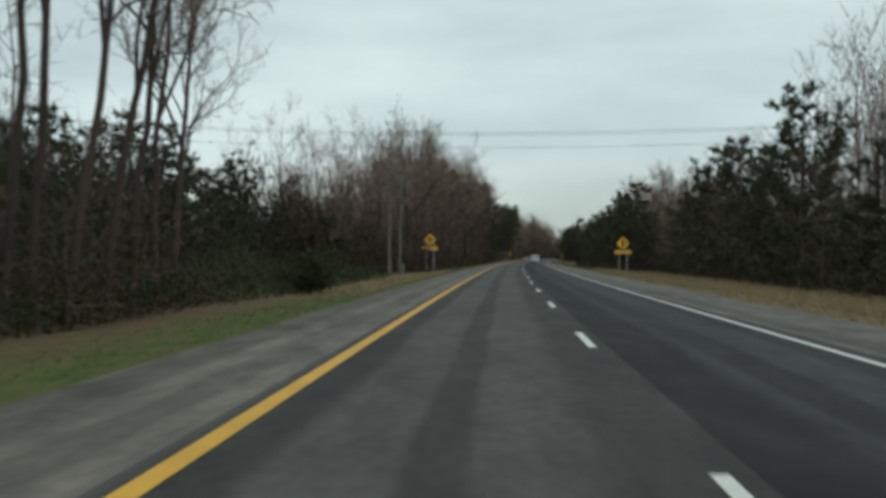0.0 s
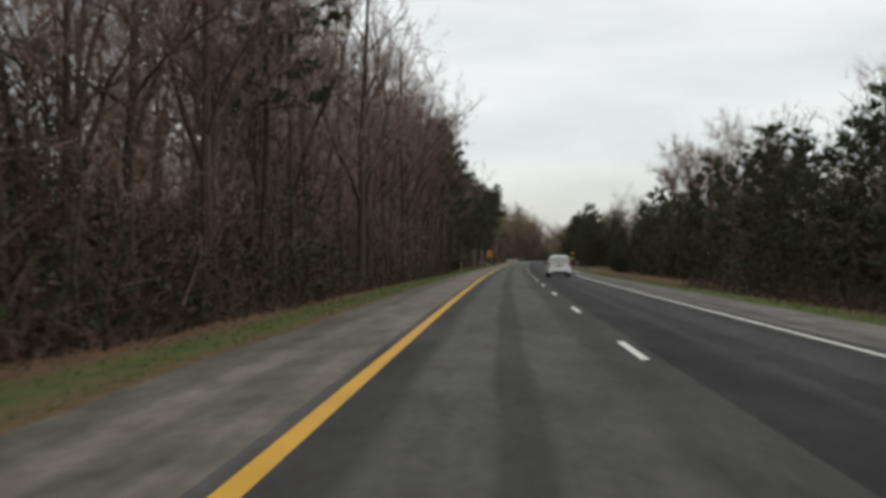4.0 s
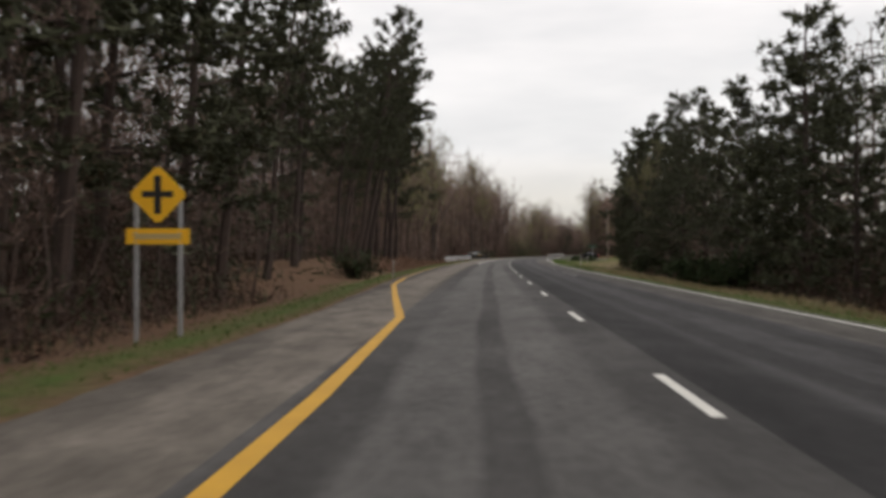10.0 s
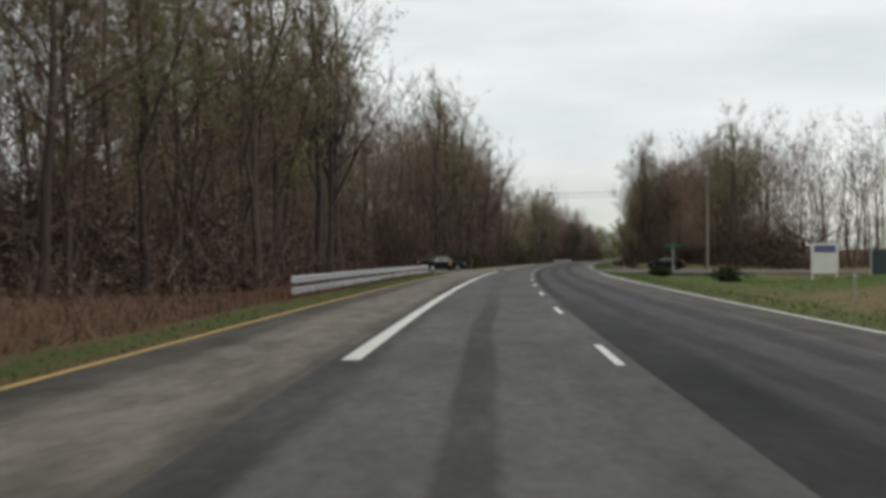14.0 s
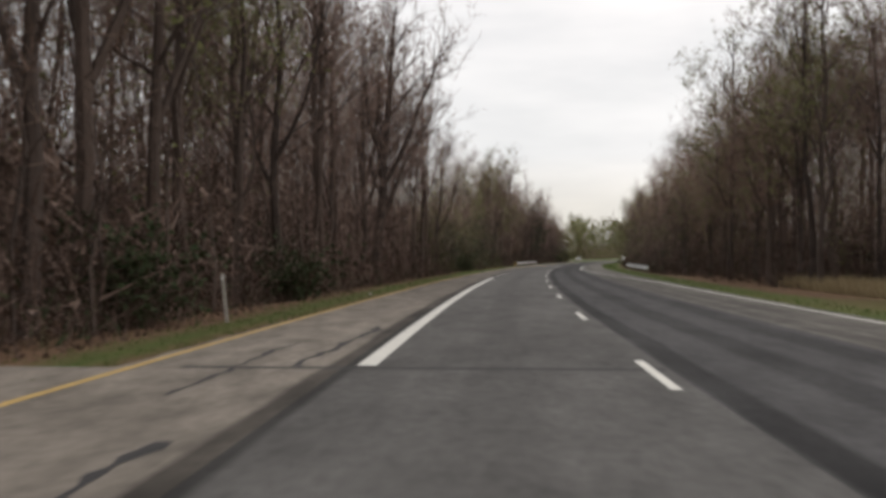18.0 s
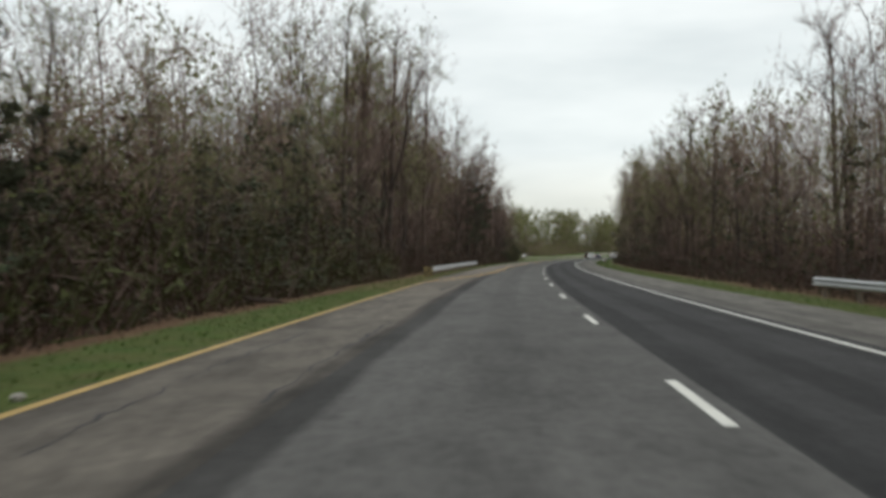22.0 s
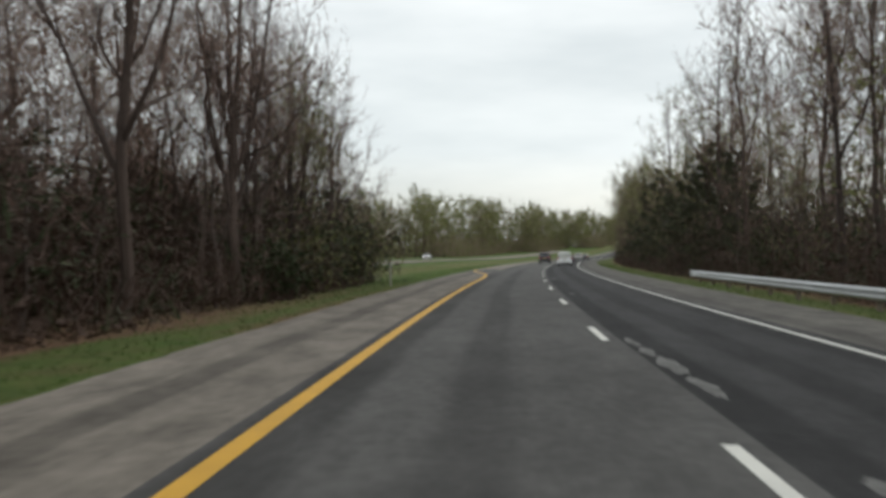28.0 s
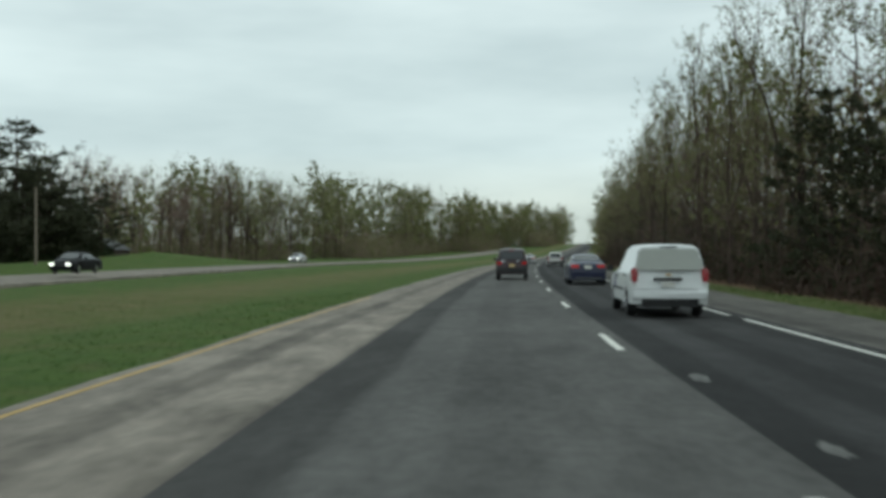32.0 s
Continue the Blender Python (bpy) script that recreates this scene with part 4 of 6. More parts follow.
# stretches of wood: s from, to, lateral of the first trees, depth, height, mix of kinds, metres between trees, rows, trees singly in the first row
WOODS = [(-2, 20, -15, 6, 15, "ttt", 3.4, 1, 0), (16, 84, -27, 14, 11, "ffflpfr", 2.3, 5, 1), (84, 97, -15.5, 10, 13, "bbr", 4.0, 3, 1), (97, 125, -11.2, 11, 15.5, "bbrrbr", 3.8, 4, 1), (125, 170, -10.8, 11, 19, "bbrrbpr", 3.8, 4, 1), (170, 235, -11, 11, 20, "bbbbbr", 3.8, 3, 1),
         (235, 262, -11, 10, 20, "bbpb", 3.7, 3, 1), (262, 300, -12.0, 10, 19, "bbprb", 4.4, 3, 1), (300, 330, -12, 11, 17, "bbprl", 4.2, 3, 1), (330, 365, -14.5, 11, 15.5, "bplbr", 4.4, 4, 1), (365, 400, -15.5, 11, 17, "bpbrb", 4.4, 4, 1), (400, 490, -13.5, 11, 19.5, "bgrgGp", 3.6, 3, 1), (480, 530, -23, 20, 19, "gbrg", 3.0, 6, 1),
         (516, 545, -11.6, 13, 20, "bgbrrg", 3.6, 4, 1), (545, 600, -10.8, 13, 20, "bbrrb", 3.8, 4, 1), (600, 640, -11.4, 11, 7.2, "gGgff", 3.0, 4, 1), (640, 652, -11.6, 11, 10, "gGGb", 3.4, 4, 1), (652, 665, -11.6, 11, 13, "gGGbb", 3.6, 4, 1), (665, 730, -12, 11, 18, "brgbg", 3.4, 4, 1), (730, 768, -10.5, 12, 16.5, "bbrrp", 3.1, 4, 1), (768, 800, -10.5, 12, 12.5, "bbrrg", 3.0, 4, 1), (800, 811, -11, 10, 10, "bbrr", 2.8, 4, 1),
         (86, 130, -24, 14, 15, "ffblf", 3.0, 4, 0), (130, 490, -25, 14, 18, "bbbr", 5.0, 2, 0), (516, 600, -24, 14, 17, "bbbr", 5.0, 2, 0), (600, 640, -24, 14, 10, "bgbr", 4.0, 2, 0), (640, 790, -24, 14, 17, "bbbr", 5.0, 2, 0),
         (-12, 90, 14, 9, 9.5, "fflfb", 3.4, 3, 1), (90, 170, 11.5, 8, 8.5, "lffff", 3.4, 3, 1), (170, 250, 14.5, 7, 9.5, "fffrfl", 3.4, 3, 1), (288, 387, 10.5, 8, 11, "llfffflg", 3.4, 3, 1), (240, 262, 17, 10, 9.5, "fffl", 2.6, 4, 1), (276, 296, 15, 12, 8.5, "fffl", 2.6, 4, 1), (256, 284, 29, 10, 11, "fflf", 2.6, 4, 0),
         (-12, 40, 23, 8, 13, "bbbr", 4.0, 3, 0), (40, 90, 23, 8, 17, "bbbr", 4.0, 3, 0), (90, 175, 21, 9, 13, "bbbrgb", 3.8, 3, 0), (175, 248, 21, 9, 12, "fbrfb", 3.8, 3, 0), (292, 335, 20, 9, 10, "fbrgf", 4.0, 3, 0), (335, 372, 20, 9, 15, "bbfrgb", 4.0, 3, 0),
         (372, 545, 95, 14, 14, "brgbp", 4.0, 2, 0), (524, 560, 22, 26, 17, "bgggr", 3.2, 6, 1), (556, 604, 14, 14, 17.5, "gbgbg", 3.6, 4, 1), (600, 690, 12.5, 11, 12.5, "bgrrG", 3.6, 4, 1), (690, 765, 12, 10, 14, "GgbgrG", 3.6, 3, 1), (765, 830, 12, 10, 16.5, "bGbfgb", 3.4, 3, 1),
         (830, 900, 11.5, 10, 14.5, "fGGfgf", 3.4, 3, 1), (900, 1040, 11.5, 9, 15, "GgGH", 4.0, 3, 1), (1040, 1460, 12, 9, 14, "rbHH", 5, 2, 0),
         (905, 1003, -68, 16, 18.5, "fffl", 2.5, 5, 1), (1008, 1065, -76, 18, 17, "gbHrH", 4.4, 4, 1), (1065, 1150, -76, 18, 21, "gbHHH", 4.4, 4, 1), (1150, 1230, -70, 18, 24, "HHbHg", 4.4, 3, 0), (1225, 1310, -60, 18, 24, "HHbHg", 4.4, 3, 0), (1300, 1390, -48, 18, 23, "HHHb", 4.4, 3, 0), (1380, 1470, -34, 18, 21, "HHHb", 4.4, 3, 0), (1460, 1560, -20, 18, 20, "HHHb", 4.6, 3, 0)]
# young trees and tall bushes under and before the big ones
UNDER = [(-4, 21, -12, 4, 5.5, "rbur"), (14, 84, -24, 8, 6.5, "fffl"), (90, 235, -10.0, 6, 7, "rbrbf"), (235, 345, -11.5, 6, 7.5, "ffrbf"), (345, 400, -13.5, 6, 6, "rbb"), (400, 490, -14, 6, 7, "rrbg"), (484, 520, -20, 8, 8, "rrb"), (516, 600, -10.3, 6, 7.5, "rrb"),
         (600, 640, -10.2, 6, 5, "rgfgf"), (640, 665, -10.2, 6, 7.5, "rgfgf"), (665, 730, -11.2, 6, 7.0, "rgrb"), (730, 798, -10, 6, 6.5, "rfbr"), (786, 813, -9.8, 5, 5.5, "frfb"), (790, 812, -12, 8, 5, "ffb"), (-12, 90, 13, 5, 6, "rfbr"), (90, 170, 11.5, 6, 6, "frgf"), (170, 250, 14, 6, 6, "frgf"), (288, 386, 10.5, 5, 6, "frfb"), (246, 292, 28, 8, 7, "ffrf"), (524, 560, 22, 12, 8, "grgr"), (556, 604, 15, 6, 8, "rgrb"),
         (600, 790, 11.2, 6, 8, "rrbgf"), (790, 1040, 11, 6, 8, "rgfrg"), (1000, 1150, -72, 12, 11, "rbHr"), (1150, 1310, -66, 14, 11, "rHr"), (1300, 1470, -44, 14, 11, "rHH")]
rng = np.random.default_rng(7)
behind = []
for a, b, lat0, depth, high, mix_, gap, rows_, single in WOODS:
    sign = 1 if lat0 > 0 else -1
    group = "trees along the median" if sign < 0 else "trees along the outer verge"
    if lat0 < -50:
        group = "trees beyond the opposite carriageway"
    for r_ in range(rows_):
        s = a + 0.3 * r_
        while s < b:
            code = mix_[rng.integers(len(mix_))]
            lat = lat0 + sign * (depth * r_ / rows_ + rng.uniform(0, 2.2))
            h = high * rng.uniform(0.62, 1.15) * (0.7 if code == "f" and high > 12 else 1.0)
            if single and r_ == 0:
                k = PALETTE[code][rng.integers(len(PALETTE[code]))]
                k.plant(s, lat, rise(s, lat) - 0.05, h / k.height, rng.uniform(0, 360), group, stout=1.45 if code in "fl" and lat0 < -50 else 1.0)
            else:
                behind.append((code, s, lat, h / 18, rng.uniform(0, 2 * math.pi)))
            s += gap * rng.uniform(0.45, 1.55) * (1.3 if r_ == 0 and single else 1.2)
for a, b, lat0, depth, high, mix_ in UNDER:
    sign = 1 if lat0 > 0 else -1
    for r_ in range(2):
        s = a
        while s < b:
            h = high * rng.uniform(0.5, 1.15)
            code = mix_[rng.integers(len(mix_))]
            code = "u" if code in "rb" and rng.random() < 0.7 else code
            behind.append((code, s, lat0 + sign * (depth * r_ / 2 + rng.uniform(0, 2.0)), h / 18, rng.uniform(0, 2 * math.pi)))
            s += rng.uniform(1.4, 3.8) * (1 if high < 10 else 1.5)
# two pale trees in the field
for s, lat, h in ((79.5, -12.7, 13), (84.6, -12.3, 14)):
    BARE[4].plant(s, lat, -0.2, h / 18, s * 30, "pale trees in the field", "tall pale-barked tree with spreading bare limbs")
for k, s, lat, h in ((3, 391.5, 12.2, 12), (3, 395, 13.6, 13), (1, 394, 16, 16.5), (3, 388, 13.0, 13), (1, 389, 17, 16), (3, 397, 17.4, 12), (3, 391, 10.8, 5), (3, 394.5, 11.2, 4.5), (1, 392.5, 13.5, 14.5)):
    PINES[k].plant(s, lat, rise(s, lat) - 0.05, h / PINES[k].height, s * 41, "pines at the corner of the lawn")
for k, s, lat, h in ((1, 796, -11.6, 12), (5, 801, -12.0, 11.5), (0, 791, -12.4, 13), (1, 804.5, -11.4, 9.5), (5, 786.5, -11.2, 13)):
    BARE[k].plant(s, lat, rise(s, lat) - 0.05, h / 18, s * 17, "trees along the median")
# stout trunks along the edge of the median woods
for kind, s, lat, h, lean, stout in ((BARE[3], 6, -12.4, 17, 3, 0.9), (BARE[2], 8, -12.8, 18, 2, 0.8), (BARE[2], 9.4, -12.5, 17, 6, 0.85), (BARE[3], 11.8, -12.6, 17, 9, 1.0), (BARE[2], 13.5, -12.4, 16, 4, 0.9), (BARE[3], 16, -12.9, 16, 5, 0.9), (BARE[0], 20.5, -13.6, 13.5, 3, 0.9),
                                     (BARE[1], 231, -13.5, 23, 2, 1.25), (PINES[2], 234.1, -13.3, 20, 5, 1.15), (PINES[0], 238.5, -13.6, 19, 8, 0.9), (PINES[2], 247, -13, 20, 4, 1.1),
                                     (PINES[1], 302.5, -12.8, 17, 4, 1.0), (PINES[2], 309, -13.2, 19, 5, 1.1), (PINES[1], 315, -13.6, 18, 3, 1.0), (PINES[0], 321, -12.8, 19, 6, 1.0), (PINES[1], 326, -13.8, 18, 5, 1.0), (PINES[1], 331, -12.8, 17, 4, 1.0), (PINES[2], 335.5, -12.5, 19, 6, 1.05), (PINES[2], 345.5, -12.8, 17, 6, 1.0), (PINES[0], 353.5, -13, 16, 4, 1.0), (PINES[2], 360, -14, 15, 4, 1.0), (PINES[0], 367.5, -12.8, 14, 5, 1.0), (PINES[2], 372.5, -13.2, 14.5, 6, 1.1),
                                     (PINES[2], 376.5, -12.6, 21, 11, 0.95), (PINES[0], 381, -14.2, 18, 8, 0.85), (PINES[2], 383.2, -12.4, 20, 9, 0.95), (PINES[0], 386.5, -13.4, 19, 12, 0.85), (PINES[0], 399, -12.8, 17, 4, 0.85), (PINES[2], 401, -12.4, 20, 3, 0.8),
                                     (PINES[2], 404.5, -13.4, 20, 2, 0.75), (BARE[2], 408, -12.6, 19, 3, 1.0), (BARE[1], 573.5, -12.2, 21, 4, 1.2), (BARE[5], 577, -12.6, 19, 3, 1.0), (BARE[0], 592, -11.2, 15, 3, 1.1), (BARE[5], 601, -11.3, 13.5, 3, 1.1), (BARE[1], 681.5, -12.4, 20, 2, 0.95), (PINES[2], 757, -13.6, 13.5, 4, 0.9), (PINES[2], 765.5, -14.6, 12.5, 5, 0.8)):
    kind.plant(s, lat, rise(s, lat) - 0.05, h / kind.height, s * 23, "trees along the median", lean=lean, stout=stout)
# tall round-crowned trees beyond the field and the driveway
ROUND = tall(7, girth=0.2, first=0.42, spread=0.3, limbs=20, fork_count=2, twigs=4200, rising=0.6, label="tall leafless tree with a broad rounded crown")
for s, lat, h in ((558, 18, 15.5), (567, 20.5, 16.5), (549, 24, 17), (577, 18, 15.5), (541, 27, 16.5)):
    ROUND.plant(s, lat, rise(s, lat) - 0.05, h / 18, s * 29, "round-crowned trees beyond the field")
for s, lat, h in ((341, 33, 27), (347, 38, 26), (339, 40, 24), (352, 46, 25), (329, 42, 30), (322, 50, 26)):
    ROUND.plant(s, lat, rise(s, lat) - 0.05, h / 18, s * 31, "round-crowned trees beyond the driveway")
BLOSSOM = tall(8, 3000, twigs=840, leaf_size=2.6, leaf=leafy("pale_blossom", [(0.26, 0.24, 0.15), (0.32, 0.3, 0.2), (0.22, 0.2, 0.12)], thin=0.3), name="blossom_tree", label="broad tree covered in pale blossom on the rise", spread=0.28, first=0.36, rising=0.7)
BLOSSOM.plant(361, 40, 0.3, 0.95, 40, "blossom trees on the rise", stout=1.2)
BLOSSOM.plant(366, 46, 0.3, 0.85, 170, "blossom trees on the rise", stout=1.2)
# clumps of fine twigs that close the canopy: s from, to, lateral, depth, lowest, highest, clumps
CANOPY = [(104, 170, -11.5, 11, 3, 13, 1200), (170, 232, -13, 12, 4, 12, 500), (232, 330, -13, 12, 2, 13, 1300), (330, 420, -16, 12, 1, 9, 700), (400, 495, -14.5, 12, 3, 18, 1700), (478, 545, -25, 14, 2, 16, 1100), (516, 600, -12.5, 12, 3, 17, 1900), (600, 665, -12.5, 10, 1, 7, 800), (665, 812, -12.5, 11, 3, 12, 1200), (740, 795, -12, 10, 3, 12, 350),
          (90, 175, 20, 9, 3, 9, 300), (524, 604, 18, 14, 3, 14.5, 1500), (560, 640, 13, 9, 5, 14, 1200), (600, 790, 13.5, 10, 0.5, 10.5, 1500), (790, 1040, 13, 10, 3, 11, 1000)]
# the trees behind the first row, too many to count
for pick in ((lambda e: e[2] < -50), (lambda e: -50 < e[2] < 0), (lambda e: e[2] > 0)):
    bits, mat_ids = [], []
    mats = [BARK, TWIG, RED_BUD, GREEN_BUD, NEEDLE, BRUSH]
    for code, s, lat, sc, turn in filter(pick, behind):
        shape = HAZY[code][rng.integers(len(HAZY[code]))]
        keep = 0.7 if code == "H" else 0.4 if s > 1000 else 0.42 if sc < 0.62 or abs(lat) > 23 else 0.56
        shape = (shape[0], *(q[rng.random(len(q)) < keep] for q in shape[1:]))
        t = np.concatenate(shape)
        c, sn = math.cos(turn), math.sin(turn)
        p = place(s, lat, rise(s, lat) - 0.05)
        side_sc = max(sc, 0.5)
        bits.append((t @ np.array([[c, sn, 0], [-sn, c, 0], [0, 0, 1]])) * np.array([side_sc, side_sc, sc]) + np.array(p))
        mat_ids.append(np.concatenate([np.zeros(len(shape[0])), np.full(len(shape[1]), 4 if code in "plf" else 5 if code == "u" else 1), np.full(len(shape[2]), 3 if code in "gGH" else 5 if code == "u" else 2)]))
    for a, b, lat0, depth, low_, high_, n_ in CANOPY:
        if not pick((0, 0, lat0)):
            continue
        sign = 1 if lat0 > 0 else -1
        for _ in range(n_):
            q = rng.uniform(a, b)
            lat = lat0 + sign * rng.uniform(0, depth)
            c = np.array(place(q, lat, rng.uniform(low_, high_)))
            m = 40
            w = rng.normal(0, 0.55, (m, 3)) + np.array([0, 0, 0.45])
            w *= (rng.uniform(0.5, 1.3, m) / np.linalg.norm(w, axis=1))[:, None]
            bits.append(blades(c + rng.normal(0, 0.75, (m, 3)), w, rng.uniform(0.02, 0.045, m), rng))
            mat_ids.append(np.full(m, 2 if rng.random() < 0.4 else 1))
    ob = new("woods", tri_mesh("woods", np.concatenate(bits), mats, np.concatenate(mat_ids)))
    tagged(ob, "dense mixed woods of bare and evergreen trees behind the verge", "woods", kind="stuff")


def thicket(name, stretches, per_metre, label, size=1.0, green=0.06, mats=None):
    """Tangled undergrowth: stems and twigs, joined."""
    bits, ids = [], []
    for a, b, lat0, depth, tall_ in stretches:
        sign = 1 if lat0 > 0 else -1
        n_ = int((b - a) * per_metre * depth / 10)
        s = rng.uniform(a, b, n_)
        lat = lat0 + sign * rng.uniform(0, depth, n_)
        ang = np.interp(s, GRID, TURN)
        x = np.interp(s, GRID, ROAD_X) + lat * np.cos(ang)
        y = np.interp(s, GRID, ROAD_Y) - lat * np.sin(ang)
        clump = 0.6 + 0.4 * np.sin(s * 0.37 + lat * 0.9) * np.sin(s * 0.11 + 2)
        z = rng.random(n_) ** 1.25 * tall_ * clump * (0.3 + 0.7 * np.minimum(1, np.abs(lat - lat0) / 2.5)) - 0.6 + np.array([lift(q) for q in s])
        base = np.column_stack([x, y, z])
        way = rng.normal(0, 0.45, (n_, 3)) + np.array([0, 0, 0.5])
        way *= (size * rng.uniform(0.5, 1.6, n_) / np.linalg.norm(way, axis=1))[:, None]
        leafed = rng.random(n_) < 0.5
        tri = blades(base, way, size * rng.uniform(0.025, 0.07, n_), rng)
        tri[leafed] = flakes(base[leafed], size * rng.uniform(0.05, 0.13, int(leafed.sum())), rng)
        bits.append(tri)
        ids.append(np.where(rng.random(n_) < green, 1, 0))
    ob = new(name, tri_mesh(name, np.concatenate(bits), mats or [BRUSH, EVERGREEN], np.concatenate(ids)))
    return tagged(ob, label, "undergrowth", kind="stuff")


low = [(a, b, lat0 - (1.5 if a > 500 else 0.4) * (1 if lat0 > 0 else -1), depth + 3, min(6.5, high * 0.4)) for a, b, lat0, depth, high, _, _, _, single in WOODS if single and -50 < lat0]
thicket("undergrowth", [q for q in low if q[2] < 0], 205, "tangled brown leafless undergrowth along the median")
thicket("undergrowth", [q for q in low if q[2] > 0], 160, "tangled brown leafless undergrowth along the outer verge")
deep = [(-12, 90, 26, 10, 10), (90, 248, 24, 10, 12), (248, 292, 36, 10, 8), (292, 375, 24, 10, 11), (520, 690, 22, 10, 12), (690, 1040, 22, 10, 9), (1040, 1460, 14, 10, 8), (370, 545, 96, 12, 7), (-12, 86, -31, 12, 8), (86, 490, -21, 12, 14), (470, 540, -32, 16, 14), (516, 600, -20, 12, 15), (600, 642, -20, 12, 7.5), (642, 665, -20, 12, 12), (665, 800, -20, 12, 11), (690, 811, -15, 8, 8), (905, 1010, -72, 12, 14), (1010, 1150, -74, 16, 10), (1150, 1310, -56, 20, 10), (1290, 1400, -40, 20, 10), (1390, 1520, -20, 16, 10)]
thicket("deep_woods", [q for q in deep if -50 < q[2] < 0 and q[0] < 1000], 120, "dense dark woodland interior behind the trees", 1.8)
# far interior: paler twig and bud colours stand in for aerial haze
thicket("deep_woods", [q for q in deep if q[2] < -50 or q[0] > 1200 and q[2] < 0], 120, "brown and green woodland interior far off, coloured paler for distance haze", 2.2, 0.55, [TWIG, GREEN_BUD])
thicket("deep_woods", [q for q in deep if q[2] > 0], 80, "dense dark woodland interior behind the trees", 1.8)
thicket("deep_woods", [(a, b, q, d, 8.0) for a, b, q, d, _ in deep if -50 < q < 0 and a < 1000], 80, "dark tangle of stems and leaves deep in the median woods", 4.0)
thicket("deep_woods", [(6, 92, -31, 12, 9), (84, 128, -18, 14, 11)], 260, "dark evergreen thicket behind the field", 2.6, 0.6)
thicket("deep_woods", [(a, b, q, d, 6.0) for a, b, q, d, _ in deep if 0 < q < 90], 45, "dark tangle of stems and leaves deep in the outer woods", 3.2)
thicket("deep_woods", [(903, 1006, -68, 13, 13)], 240, "dark evergreen thicket among the far pines", 3.0, 0.9)
thicket("undergrowth", [(-6, 21, -11.3, 7, 7.0)], 700, "tangled dark brown brush under slim bare trees", green=0.5)
thicket("field_brush", [(18, 64, -10.5, 18, 2.6), (64, 86, -13, 14, 1.7)], 520, "low olive-brown brush and brambles in the field", 0.7, 0.8)
thicket("brambles", [(93, 235, -8.9, 3, 1.7), (235, 335, -9.3, 3, 1.6), (516, 600, -8.7, 3, 1.8), (666, 800, -9.3, 3, 1.6), (600, 665, -9.3, 2.5, 1.5), (92, 175, 9.4, 4, 2.4), (292, 386, 8.9, 3, 2.2), (604, 765, 10.0, 3, 2.2), (765, 900, 9.6, 3, 3.0)], 300, "low brown brambles and dead stems at the wood's edge", 0.7, 0.2)
thicket("undergrowth", [(262, 338, -11.2, 8, 5.5)], 220, "dark tangle of brush and saplings under the pines", green=0.3)
thicket("undergrowth", [(84, 135, -9.4, 7, 8.5), (135, 160, -10.2, 8, 7), (235, 300, -10.8, 7, 6), (665, 800, -11.2, 8, 7)], 300, "tall dark brown brush and saplings between the trunks", 1.4, 0.2)
thicket("undergrowth", [(400, 492, -13.5, 8, 8), (516, 600, -10.6, 8, 9)], 240, "tall brown brush and saplings between the trunks", 1.3, 0.4, [TWIG, BRUSH])
thicket("undergrowth", [(592, 672, -10.0, 8, 6.5)], 520, "tall olive-green and brown bushes at the edge of the median woods", 1.2, 0.55, [BRUSH, OLIVE_LEAF])
thicket("undergrowth", [(800, 1040, 11.5, 8, 8), (-12, 90, 13, 8, 6.5)], 260, "dark evergreen bushes under the outer trees", 1.3, 0.6)

